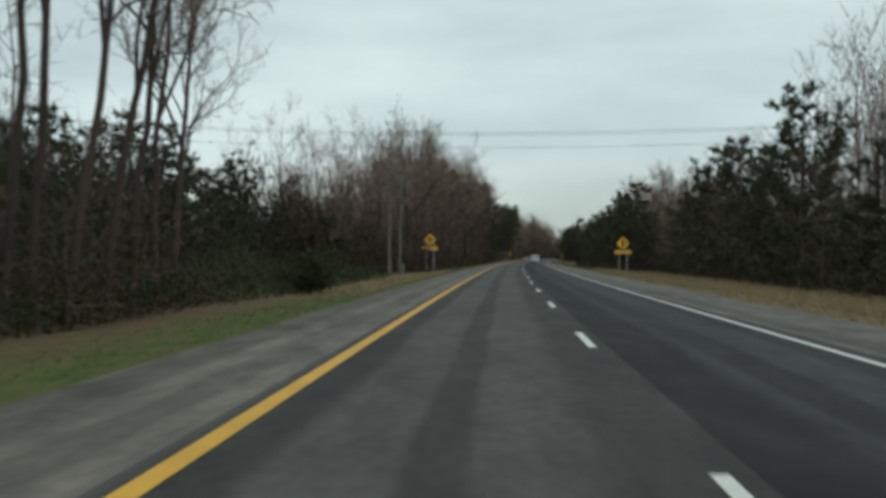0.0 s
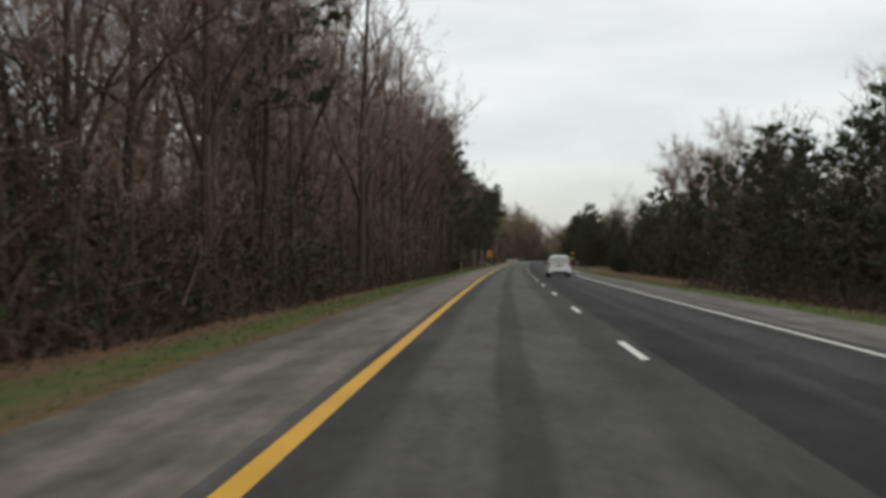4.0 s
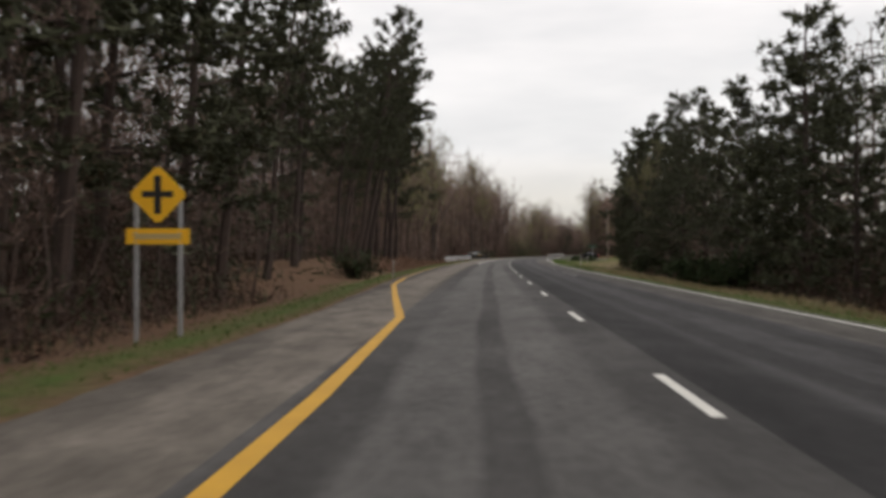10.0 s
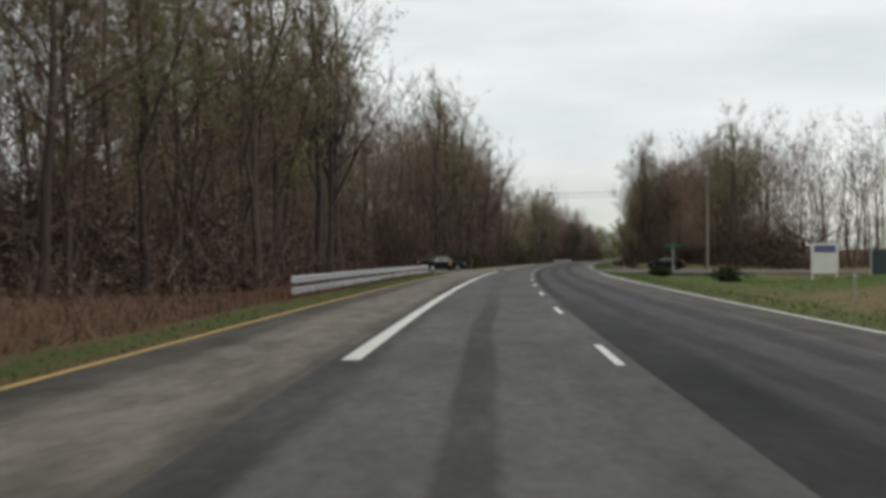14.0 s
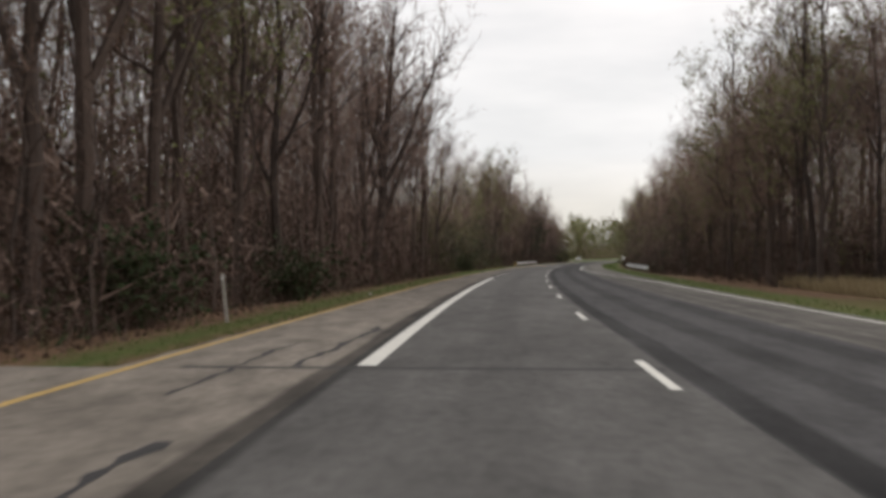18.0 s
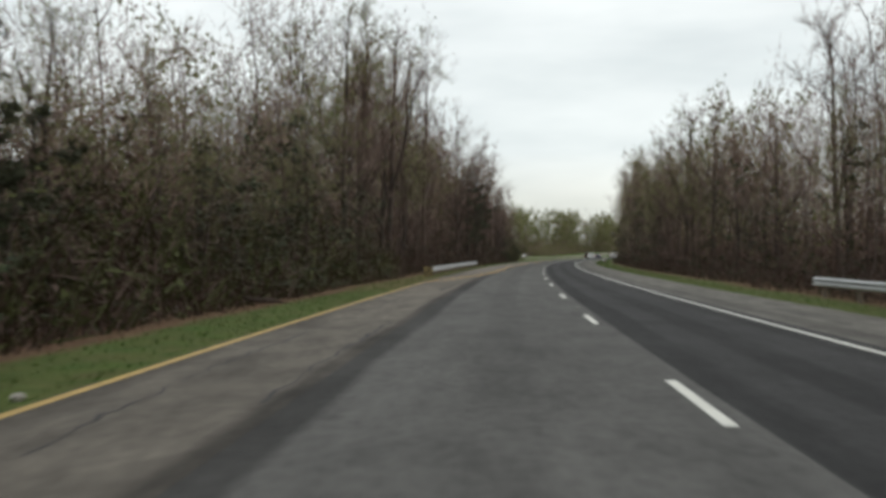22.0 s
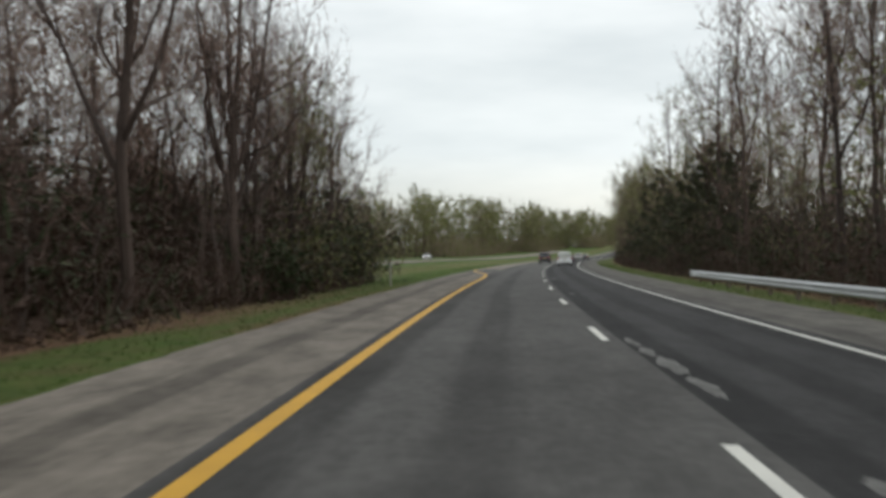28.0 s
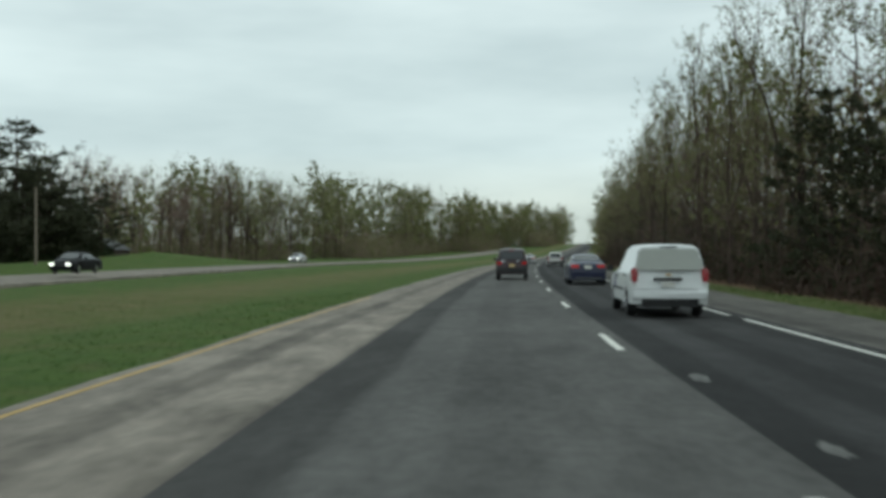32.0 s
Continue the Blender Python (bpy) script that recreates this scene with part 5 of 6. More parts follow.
# ---- vehicles ----
def loft_car(name, spec, coat, label, category):
    """A road vehicle, nose to +y, its rear end at y = 0, standing on z = 0."""
    thing = new(name)
    tagged(thing, label, category)
    length, half, floor = spec["length"], spec["half"], spec["floor"]
    top, belt, roof = (lambda key: (lambda y: float(np.interp(y, *zip(*spec[key])))))("top"), (lambda y: float(np.interp(y, *zip(*spec["belt"])))), (lambda y: float(np.interp(y, *zip(*spec["roof"]))))
    plan = lambda y: float(np.interp(y, *zip(*spec["plan"])))
    radius = spec["radius"]
    axles = spec["axles"]

    def lean(y, z):
        """The tail and the nose slope."""
        f = max(0.0, 1 - y / 1.1)
        g = max(0.0, 1 - (length - y) / 0.6)
        return y + f * float(np.interp(z, *zip(*spec["tail"]))) - g * 0.12 * max(0.0, z - 0.55)

    ys = set(np.linspace(0, length, 34))
    for a in axles:
        ys |= set(a + (radius + 0.06) * np.cos(np.linspace(0, math.pi, 11)))
    ys |= {p[0] for p in spec["top"]}
    ys = sorted(y for y in ys if 0 <= y <= length)

    def ring(y):
        w, zt = half * plan(y), top(y)
        sh = min(belt(y), zt - 0.05)
        zb = floor
        for a in axles:
            d = (radius + 0.06) ** 2 - (y - a) ** 2
            if d > 0:
                zb = max(zb, radius + math.sqrt(d))
        rw = min(roof(y), w - 0.03)
        up = max(sh + 0.012, zt - 0.1)
        pts = [(0, floor), (w - 0.22, floor), (w - 0.2, zb), (w - 0.02, zb), (w, zb + 0.35 * (sh - zb)), (w, zb + 0.7 * (sh - zb)), (w - 0.025, sh - 0.02), (w - 0.055, sh + 0.006), (rw + 0.025, up), (rw - 0.05, zt - 0.025), (rw * 0.6, zt), (0, zt + 0.012)]
        return [(x, z) for x, z in pts] + [(-x, z) for x, z in reversed(pts[1:-1])]

    verts, faces = [], []
    for y in ys:
        verts += [(x, lean(y, z), z) for x, z in ring(y)]
    k = len(ring(ys[0]))
    for i in range(len(ys) - 1):
        for j in range(k):
            a, b = i * k + j, i * k + (j + 1) % k
            faces.append((a, a + k, b + k, b))
    faces += [list(range(k)), list(reversed(range((len(ys) - 1) * k, len(ys) * k)))]
    body = mesh_ob("body", verts, faces, coat, thing, smooth=True)
    body.data.set_sharp_from_angle(angle=radians(38))

    def side_panel(pname, y0, y1, v0, v1, mat, sign, cut0=0.0, cut1=0.0, label_="", out=0.007):
        """A pane on the flank between belt and roof; cut0, cut1 slant its ends."""
        vs, n_ = [], 9
        for i in range(n_):
            for v in (v0, v1):
                f = i / (n_ - 1)
                y = y0 + cut0 * (v - v0) / (v1 - v0) + (y1 - cut1 * (v - v0) / (v1 - v0) - y0 - cut0 * (v - v0) / (v1 - v0)) * f
                w, zt = half * plan(y), top(y)
                sh = min(belt(y), zt - 0.05)
                rw, up = min(roof(y), w - 0.03), max(sh + 0.012, zt - 0.1)
                x = (w - 0.055) + (rw + 0.025 - w + 0.055) * v + out
                z = sh + 0.006 + (up - sh - 0.006) * v
                vs.append((sign * x, lean(y, z), z))
        fs = [(2 * i, 2 * i + 2, 2 * i + 3, 2 * i + 1)[:: int(sign)] for i in range(n_ - 1)]
        return mesh_ob(pname, vs, fs, mat, thing, label=label_)

    for y0, y1, mat in spec.get("pillars", []):
        for sign in (1, -1):
            side_panel("pillar", y0, y1, 0.0, 1.0, mat, sign, 0.3, 0.3, out=0.003)
            side_panel("quarter_trim", y0 + 0.36, y0 + 0.43, 0.08, 0.96, CHROME, sign, 0.3, -0.3, "bright quarter trim", 0.009)
    for y0, y1, mat in spec.get("fenders", []):
        for sign in (1, -1):
            side_panel("fender_top", y0, y1, 0.0, 1.0, mat, sign, 0, 0, "olive upper fender", 0.004)
    for y0, y1, c0, c1 in spec.get("panes", []):
        for sign in (1, -1):
            side_panel("side_window", y0, y1, 0.1, 0.94, spec.get("glass", GLASS), sign, c0, c1)
            if "glass" in spec:
                side_panel("window_trim", y0 + c0, y1 - c1, 0.95, 1.0, CHROME, sign, 0, 0, "bright window trim")
                side_panel("sill_trim", y0, y1, 0.03, 0.09, CHROME, sign, 0, 0, "bright sill trim")

    def end_panel(pname, pts, mat, front=False, proud=0.012, parent=None, label_=""):
        """A plate on the tail or nose from (x, z) outline points."""
        e = length if front else 0.0
        o = proud if front else -proud
        n_ = len(pts)
        vs = [(x, lean(e, z) + o, z) for x, z in pts] + [(x, lean(e, z), z) for x, z in pts]
        fs = [list(range(n_)), list(range(2 * n_ - 1, n_ - 1, -1))] + [(i, (i + 1) % n_, n_ + (i + 1) % n_, n_ + i) for i in range(n_)]
        ob = mesh_ob(pname, vs, fs, mat, parent or thing, label=label_)
        bm = bmesh.new()
        bm.from_mesh(ob.data)
        bmesh.ops.recalc_face_normals(bm, faces=bm.faces)
        bm.to_mesh(ob.data)
        bm.free()
        return ob

    def rect(x0, x1, z0, z1, r=0.03):
        return [(x0 + r, z0), (x1 - r, z0), (x1, z0 + r), (x1, z1 - r), (x1 - r, z1), (x0 + r, z1), (x0, z1 - r), (x0, z0 + r)]

    def top_panel(pname, y0, y1, inset, mat):
        """A pane on a sloping part of the upper surface."""
        vs, n_ = [], 7
        for i in range(n_):
            y = y0 + (y1 - y0) * i / (n_ - 1)
            rw, zt = min(roof(y), half * plan(y) - 0.03) - inset, top(y)
            for x in (-rw, -rw * 0.5, 0, rw * 0.5, rw):
                vs.append((x, lean(y, zt), zt + 0.018 - 0.012 * abs(x) / max(rw, 0.1)))
        fs = [(5 * i + j, 5 * i + j + 1, 5 * i + j + 6, 5 * i + j + 5) for i in range(n_ - 1) for j in range(4)]
        return mesh_ob(pname, vs, fs, mat, thing, smooth=True)

    for what, y0, y1, inset, mat in spec.get("skins", []):
        top_panel(what, y0, y1, inset, mat)
    top_panel("windscreen", *spec["screen"], 0.06, GLASS)
    if "back_screen" in spec:
        top_panel("rear_window", *spec["back_screen"], 0.05, GLASS)
    for what, outline, mat, proud, lab in spec.get("tail_bits", []):
        end_panel(what, outline, mat, False, proud, None, lab)
    for what, outline, mat, proud, lab in spec.get("nose_bits", []):
        end_panel(what, outline, mat, True, proud, None, lab)
    # wheels
    tyre_bm = bmesh.new()
    bmesh.ops.create_cone(tyre_bm, cap_ends=True, segments=28, radius1=radius, radius2=radius, depth=0.21)
    bmesh.ops.bevel(tyre_bm, geom=[e for e in tyre_bm.edges if len(e.link_faces) == 2 and e.calc_face_angle() > 1], offset=0.035, segments=2, affect="EDGES")
    bmesh.ops.rotate(tyre_bm, matrix=Matrix.Rotation(radians(90), 3, "Y"), verts=tyre_bm.verts)
    tyre_me = bpy.data.meshes.new("tyre")
    tyre_bm.to_mesh(tyre_me)
    tyre_bm.free()
    tyre_me.materials.append(RUBBER)
    rim_bm = bmesh.new()
    bmesh.ops.create_cone(rim_bm, cap_ends=True, segments=24, radius1=radius * 0.66, radius2=radius * 0.62, depth=0.23)
    bmesh.ops.rotate(rim_bm, matrix=Matrix.Rotation(radians(90), 3, "Y"), verts=rim_bm.verts)
    for i in range(6):
        spoke = box(0.245, 0.05, radius * 0.36, (0, 0, 0.06), 0.0)
        bmesh.ops.rotate(spoke, matrix=Matrix.Rotation(i * math.pi / 3, 3, "X"), verts=spoke.verts)
        me_ = bpy.data.meshes.new("tmp")
        spoke.to_mesh(me_)
        spoke.free()
        rim_bm.from_mesh(me_)
        bpy.data.meshes.remove(me_)
    rim_me = bpy.data.meshes.new("rim")
    rim_bm.to_mesh(rim_me)
    rim_bm.free()
    rim_me.materials.append(spec.get("rim", CHROME))
    for a in axles:
        for sign in (1, -1):
            wheel = new("wheel", tyre_me)
            wheel.parent = thing
            wheel.location = (sign * (half - 0.12), a, radius)
            rim = new("rim", rim_me)
            rim.parent = wheel
    part("underbody", box(2 * half - 0.5, length - 0.7, 0.25, (0, length / 2, floor - 0.06), 0.03), PLASTIC, thing)
    my = spec["mirror"]
    for sign in (1, -1):
        m_ = part("mirror", box(0.2, 0.1, 0.15, (sign * (half + 0.1), my, belt(my) + 0.02), 0.03), spec.get("mirror_mat", PLASTIC), thing)
    for y, z in spec.get("handles", []):
        for sign in (1, -1):
            part("door_handle", box(0.03, 0.17, 0.05, (sign * (half * plan(y) + 0.005), y, z), 0.01), spec.get("handle_mat", PLASTIC), thing)
    for y0, y1, z, h in spec.get("mouldings", []):
        for sign in (1, -1):
            part("side_moulding", box(0.03, y1 - y0, h, (sign * (half - 0.002), (y0 + y1) / 2, z), 0.008), PLASTIC, thing)
    return thing, rect, end_panel


def R_(x0, x1, z0, z1, r=0.03):
    return [(x0 + r, z0), (x1 - r, z0), (x1, z0 + r), (x1, z1 - r), (x1 - r, z1), (x0 + r, z1), (x0, z1 - r), (x0, z0 + r)]


def both(name, x0, x1, z0, z1, mat, proud, label="", r=0.02):
    return [(name, R_(x0, x1, z0, z1, r), mat, proud, label), (name, R_(-x1, -x0, z0, z1, r), mat, proud, label)]


def cargo_van():
    spec = dict(length=5.0, half=0.92, floor=0.34, radius=0.335, axles=(0.98, 4.05), rim=CHROME, mirror=3.62,
                top=[(0, 1.7), (0.25, 1.74), (1.0, 1.76), (1.9, 1.75), (2.5, 1.7), (2.95, 1.6), (3.3, 1.47), (4.15, 1.1), (4.3, 1.05), (4.8, 0.92), (5.0, 0.72)],
                belt=[(0, 1.1), (3.2, 1.08), (4.2, 1.0), (5.0, 0.66)], roof=[(0, 0.7), (0.5, 0.72), (2.2, 0.7), (3.0, 0.64), (3.4, 0.62), (4.2, 0.64), (5, 0.6)],
                plan=[(0, 0.965), (0.4, 1.0), (4.0, 1.0), (4.6, 0.96), (5.0, 0.8)], tail=[(0.3, -0.04), (0.62, -0.06), (0.7, 0.0), (1.1, 0.03), (1.8, 0.26)],
                screen=(3.3, 4.12), panes=[(2.75, 3.85, 0.1, 0.6)], handles=[(2.75, 0.93), (3.0, 0.93)], mouldings=[(1.5, 2.75, 0.62, 0.06), (2.8, 3.55, 0.62, 0.06)],
                tail_bits=[("rear_window", [(-0.74, 1.14), (0.74, 1.14), (0.79, 1.2), (0.7, 1.56), (0.6, 1.64), (-0.6, 1.64), (-0.7, 1.56), (-0.79, 1.2)], GREY_PANEL, 0.012, "pale grey blanked-out rear window"),
                           ("brake_light", R_(-0.2, 0.2, 1.675, 1.705, 0.01), PLASTIC, 0.03, "dark high brake light strip"),
                           *both("tail_light", 0.755, 0.91, 0.84, 1.2, RED_LENS, 0.03, "tall red tail light", 0.06), *both("reversing_light", 0.765, 0.9, 0.74, 0.835, CLEAR_LENS, 0.028, "clear reversing light", 0.03),
                           ("hatch_handle", R_(-0.38, 0.3, 0.89, 0.96, 0.02), PLASTIC, 0.035, "black hatch handle bar"), ("badge", R_(-0.09, 0.04, 1.01, 1.05, 0.015), GOLD, 0.02, "small gold badge"),
                           ("number_plate", R_(-0.19, 0.12, 0.74, 0.875, 0.01), PLATE, 0.02, "blurred pale number plate"), ("bumper", R_(-0.87, 0.87, 0.46, 0.66, 0.05), VAN_WHITE, 0.09, "white rear bumper"),
                           ("bumper_step", R_(-0.66, 0.66, 0.27, 0.465, 0.03), PLASTIC, 0.1, "black lower bumper step"), ("hatch_seam", R_(-0.74, 0.74, 0.685, 0.695, 0.004), PLASTIC, 0.012, "")],
                nose_bits=[*both("headlight", 0.5, 0.7, 0.6, 0.76, CLEAR_LENS, 0.02), ("grille", R_(-0.42, 0.42, 0.5, 0.68), PLASTIC, 0.02, "")])
    thing, _, _ = loft_car("van", spec, VAN_WHITE, "white cargo van with blanked grey rear window, in outer lane", "van")
    for sign in (1, -1):
        part("door_decal", box(0.012, 0.3, 0.24, (sign * 0.921, 3.3, 0.67), 0.0), PURPLE, thing, "blue-violet printed decal")
        part("door_lettering", box(0.012, 0.34, 0.06, (sign * 0.921, 3.36, 0.96), 0.0), PURPLE, thing, "dark line of unreadable lettering")
        part("slider_rail", box(0.012, 0.75, 0.03, (sign * 0.918, 1.15, 0.98), 0.0), PLASTIC, thing, "dark sliding-door rail")
    return thing


def old_suv():
    spec = dict(length=4.55, half=0.9, floor=0.36, radius=0.36, axles=(0.85, 3.5), mirror=3.0, rim=STEEL,
                top=[(0, 1.66), (0.15, 1.72), (0.8, 1.76), (2.3, 1.76), (2.75, 1.68), (3.25, 1.16), (3.4, 1.1), (4.3, 1.02), (4.55, 0.85)],
                belt=[(0, 1.1), (3.2, 1.06), (4.55, 0.8)], roof=[(0, 0.66), (0.5, 0.68), (2.6, 0.68), (3.2, 0.7), (4.55, 0.66)],
                plan=[(0, 0.96), (0.3, 1.0), (3.8, 1.0), (4.55, 0.88)], tail=[(0.3, -0.02), (1.05, 0.0), (1.75, 0.2)], screen=(2.74, 3.24), panes=[(0.35, 1.3, 0.2, 0.0), (1.4, 2.2, 0, 0), (2.28, 3.0, 0, 0.35)],
                handles=[(1.5, 0.95), (2.4, 0.95)], mouldings=[(1.35, 3.0, 0.66, 0.08)],
                tail_bits=[("rear_window", [(-0.64, 1.17), (0.64, 1.17), (0.58, 1.56), (0.54, 1.6), (-0.54, 1.6), (-0.58, 1.56)], GLASS, 0.012, "dark rear window"), ("brake_light", R_(-0.12, 0.12, 1.66, 1.69, 0.01), RED_LENS, 0.02, "red high brake light"),
                           *both("tail_light", 0.56, 0.82, 0.86, 1.02, LAMP_RED, 0.025, "red tail light"), ("number_plate", R_(-0.16, 0.16, 0.72, 0.88, 0.01), TAN_PLATE, 0.025, "blurred tan number plate"),
                           ("bumper", R_(-0.86, 0.86, 0.44, 0.68, 0.05), PLASTIC, 0.12, "dark rear bumper"), ("badge", R_(-0.58, -0.42, 1.0, 1.08, 0.01), CHROME, 0.03, "bright badge"), ("wiper", R_(0.3, 0.36, 1.0, 1.12, 0.01), CHROME, 0.03, "")],
                nose_bits=[*both("headlight", 0.55, 0.8, 0.75, 0.92, CLEAR_LENS, 0.02), ("grille", R_(-0.5, 0.5, 0.72, 0.92), PLASTIC, 0.02, "")])
    thing, _, _ = loft_car("suv", spec, paint("maroon_paint", (0.028, 0.006, 0.01)), "old maroon utility vehicle with lit tail lights, inner lane", "car")
    for sign in (1, -1):
        part("roof_rail", box(0.04, 1.9, 0.035, (sign * 0.56, 1.4, 1.775), 0.01), PLASTIC, thing, "dark roof rail")
    return thing


def sedan_spec(**kw):
    d = dict(length=4.8, half=0.91, floor=0.25, radius=0.325, axles=(1.05, 3.8), mirror=3.1,
             top=[(0, 0.98), (0.25, 1.08), (0.95, 1.12), (1.6, 1.4), (2.0, 1.45), (2.6, 1.45), (2.9, 1.38), (3.55, 1.03), (3.7, 1.0), (4.5, 0.86), (4.8, 0.68)],
             belt=[(0, 0.93), (1.0, 0.97), (3.5, 0.95), (4.8, 0.62)], roof=[(0, 0.74), (0.9, 0.7), (1.7, 0.58), (2.6, 0.58), (3.5, 0.7), (4.8, 0.66)],
             plan=[(0, 0.9), (0.4, 0.98), (1.2, 1.0), (3.8, 1.0), (4.5, 0.94), (4.8, 0.76)], tail=[(0.3, -0.05), (0.62, -0.06), (1.1, 0.06)], screen=(2.92, 3.52), back_screen=(0.98, 1.58),
             panes=[(1.12, 2.02, 0.42, 0.0), (2.1, 3.25, 0.0, 0.5)], handles=[(1.75, 0.82), (2.7, 0.82)],
             tail_bits=[*both("tail_light", 0.42, 0.8, 0.8, 0.95, LAMP_RED, 0.03, "red tail light"), ("number_plate", R_(-0.16, 0.16, 0.76, 0.9, 0.01), PLATE, 0.02, "blurred pale number plate"),
                        ("bumper", R_(-0.8, 0.8, 0.36, 0.6, 0.06), None, 0.07, ""), ("bumper_trim", R_(-0.6, 0.6, 0.3, 0.36, 0.02), CHROME, 0.03, "pale lower bumper strip")],
             nose_bits=[*both("headlight", 0.45, 0.68, 0.58, 0.7, CLEAR_LENS, 0.02), ("grille", R_(-0.38, 0.38, 0.5, 0.66), PLASTIC, 0.02, "")])
    d.update(kw)
    return d


def sedan(coat, label, category="car", **kw):
    spec = sedan_spec(**kw)
    spec["tail_bits"] = [(a, b, coat if c is None else c, d, e) for a, b, c, d, e in spec["tail_bits"]]
    return loft_car("sedan", spec, coat, label, category)[0]


VAN_WHITE = paint("white_van_paint", (0.68, 0.69, 0.69))
NAVY = paint("navy_paint", (0.012, 0.016, 0.05))
SILVER = paint("silver_paint", (0.36, 0.36, 0.36))

van = cargo_van()
van.matrix_world = at(873.3, 1.97) @ Matrix.Diagonal((0.94, 0.94, 0.94, 1))
van_2 = copy_thing(van, at(182.2, 1.9, 0, 0.6) @ Matrix.Diagonal((0.965, 0.965, 0.965, 1)))
tagged(van_2, "white cargo van with violet door decal, in the outer lane")
for o in (van, van_2):
    tagged(o, group="white vans on the road")
suv = old_suv()
suv.matrix_world = at(906.9, -1.55)
blue = sedan(NAVY, "dark blue sedan with red tail lights in the outer lane")
blue.matrix_world = at(898.0, 2.05)
# far traffic ahead
white_suv = loft_car("suv", dict(length=4.5, half=0.9, floor=0.3, radius=0.34, axles=(0.9, 3.5), mirror=3.0, top=[(0, 1.6), (0.3, 1.7), (2.3, 1.7), (2.8, 1.6), (3.3, 1.1), (4.4, 0.95), (4.5, 0.8)], belt=[(0, 1.05), (4.5, 0.75)],
                     roof=[(0, 0.64), (3, 0.66), (4.5, 0.66)], plan=[(0, 0.96), (0.3, 1), (4, 1), (4.5, 0.86)], tail=[(0.3, 0), (1.0, 0), (1.7, 0.25)], screen=(2.78, 3.28), panes=[(0.4, 1.4, 0.2, 0), (1.5, 2.9, 0, 0.3)],
                     tail_bits=[("rear_window", [(-0.62, 1.1), (0.62, 1.1), (0.55, 1.52), (-0.55, 1.52)], GLASS, 0.012, ""), *both("tail_light", 0.68, 0.84, 0.8, 1.1, RED_LENS, 0.02), ("bumper", R_(-0.85, 0.85, 0.38, 0.62), PLASTIC, 0.08, "dark rear bumper"), ("number_plate", R_(-0.16, 0.16, 0.7, 0.84, 0.01), PLATE, 0.02, "")]),
                     paint("white_suv_paint", (0.58, 0.58, 0.56)), "white sport utility vehicle far ahead in the outer lane", "car")[0]
white_suv.matrix_world = at(968, 2.2)
grey_car = sedan(SILVER, "silver sedan far ahead in the inner lane")
grey_car.matrix_world = at(995, -1.4)
dark_car = sedan(paint("charcoal_paint", (0.03, 0.03, 0.032)), "charcoal sedan far ahead on the highway")
dark_car.matrix_world = at(1018, 1.9)
# oncoming traffic on the opposite carriageway
lit = [*both("headlight", 0.42, 0.7, 0.56, 0.7, LAMP_WHITE, 0.03, "lit headlight"), ("grille", R_(-0.38, 0.38, 0.5, 0.66), PLASTIC, 0.02, "")]
oncoming = sedan(SILVER, "silver sedan with lit headlights on the opposite carriageway", nose_bits=lit)
oncoming.matrix_world = at(1003, -36.5, 0.13, 180)
oncoming_b = sedan(JET, "black sedan with lit headlights on the opposite carriageway", nose_bits=lit)
oncoming_b.matrix_world = at(920, -31.5, 0.13, 180)
# patrol car waiting in the crossover
crown = sedan_spec(length=5.35, half=0.97, radius=0.32, axles=(1.25, 4.2), mirror=3.45, rim=CHROME,
                   top=[(0, 1.0), (0.3, 1.07), (1.25, 1.1), (1.85, 1.4), (2.2, 1.46), (2.9, 1.46), (3.2, 1.39), (3.85, 1.05), (4.0, 1.02), (5.0, 0.9), (5.35, 0.72)],
                   belt=[(0, 0.94), (1.2, 0.97), (3.75, 0.96), (3.95, 0.88), (5.0, 0.76), (5.35, 0.6)], roof=[(0, 0.78), (1.2, 0.74), (1.95, 0.62), (2.9, 0.62), (3.8, 0.74), (5.35, 0.7)], plan=[(0, 0.93), (0.4, 0.99), (1.2, 1.0), (4.4, 1.0), (5.0, 0.96), (5.35, 0.84)],
                   screen=(3.22, 3.82), back_screen=(1.28, 1.83), panes=[(1.74, 2.44, 0.3, 0.0), (2.47, 3.6, 0.0, 0.5)], pillars=[(1.3, 3.78, OLIVE)], fenders=[(3.86, 5.0, OLIVE)], handles=[(2.0, 0.82), (3.0, 0.82)], glass=REFLECTION_GLASS, skins=[("roof_skin", 1.86, 3.16, -0.03, OLIVE), ("hood_skin", 3.9, 5.1, -0.06, OLIVE), ("boot_skin", 0.12, 1.2, -0.04, OLIVE)])
crown["tail_bits"] = [(a, b, JET if c is None else c, d, e) for a, b, c, d, e in crown["tail_bits"]]
patrol = loft_car("patrol_car", crown, JET, "black patrol sedan with a gold door badge waiting in the crossover", "police car")[0]
for sign in (1, -1):
    outline = [(0, 0.55), (0.1, 0.63), (0.15, 0.74), (0.16, 0.88), (0.07, 0.86), (0, 0.9), (-0.07, 0.86), (-0.16, 0.88), (-0.15, 0.74), (-0.1, 0.63)]
    verts = [(sign * x, 3.3 + y, z) for x in (0.955, 0.985) for y, z in outline]
    n_ = len(outline)
    faces = [tuple(range(n_)), tuple(range(2 * n_ - 1, n_ - 1, -1))] + [(i, (i + 1) % n_, (i + 1) % n_ + n_, i + n_) for i in range(n_)]
    mesh_ob("door_badge", verts, faces, GOLD, patrol, label="gold shield badge")
for sign in (1, -1):
    part("headlight", box(0.22, 0.24, 0.15, (sign * 0.76, 5.14, 0.62), 0.03), CLEAR_LENS, patrol, "clear wraparound headlight")
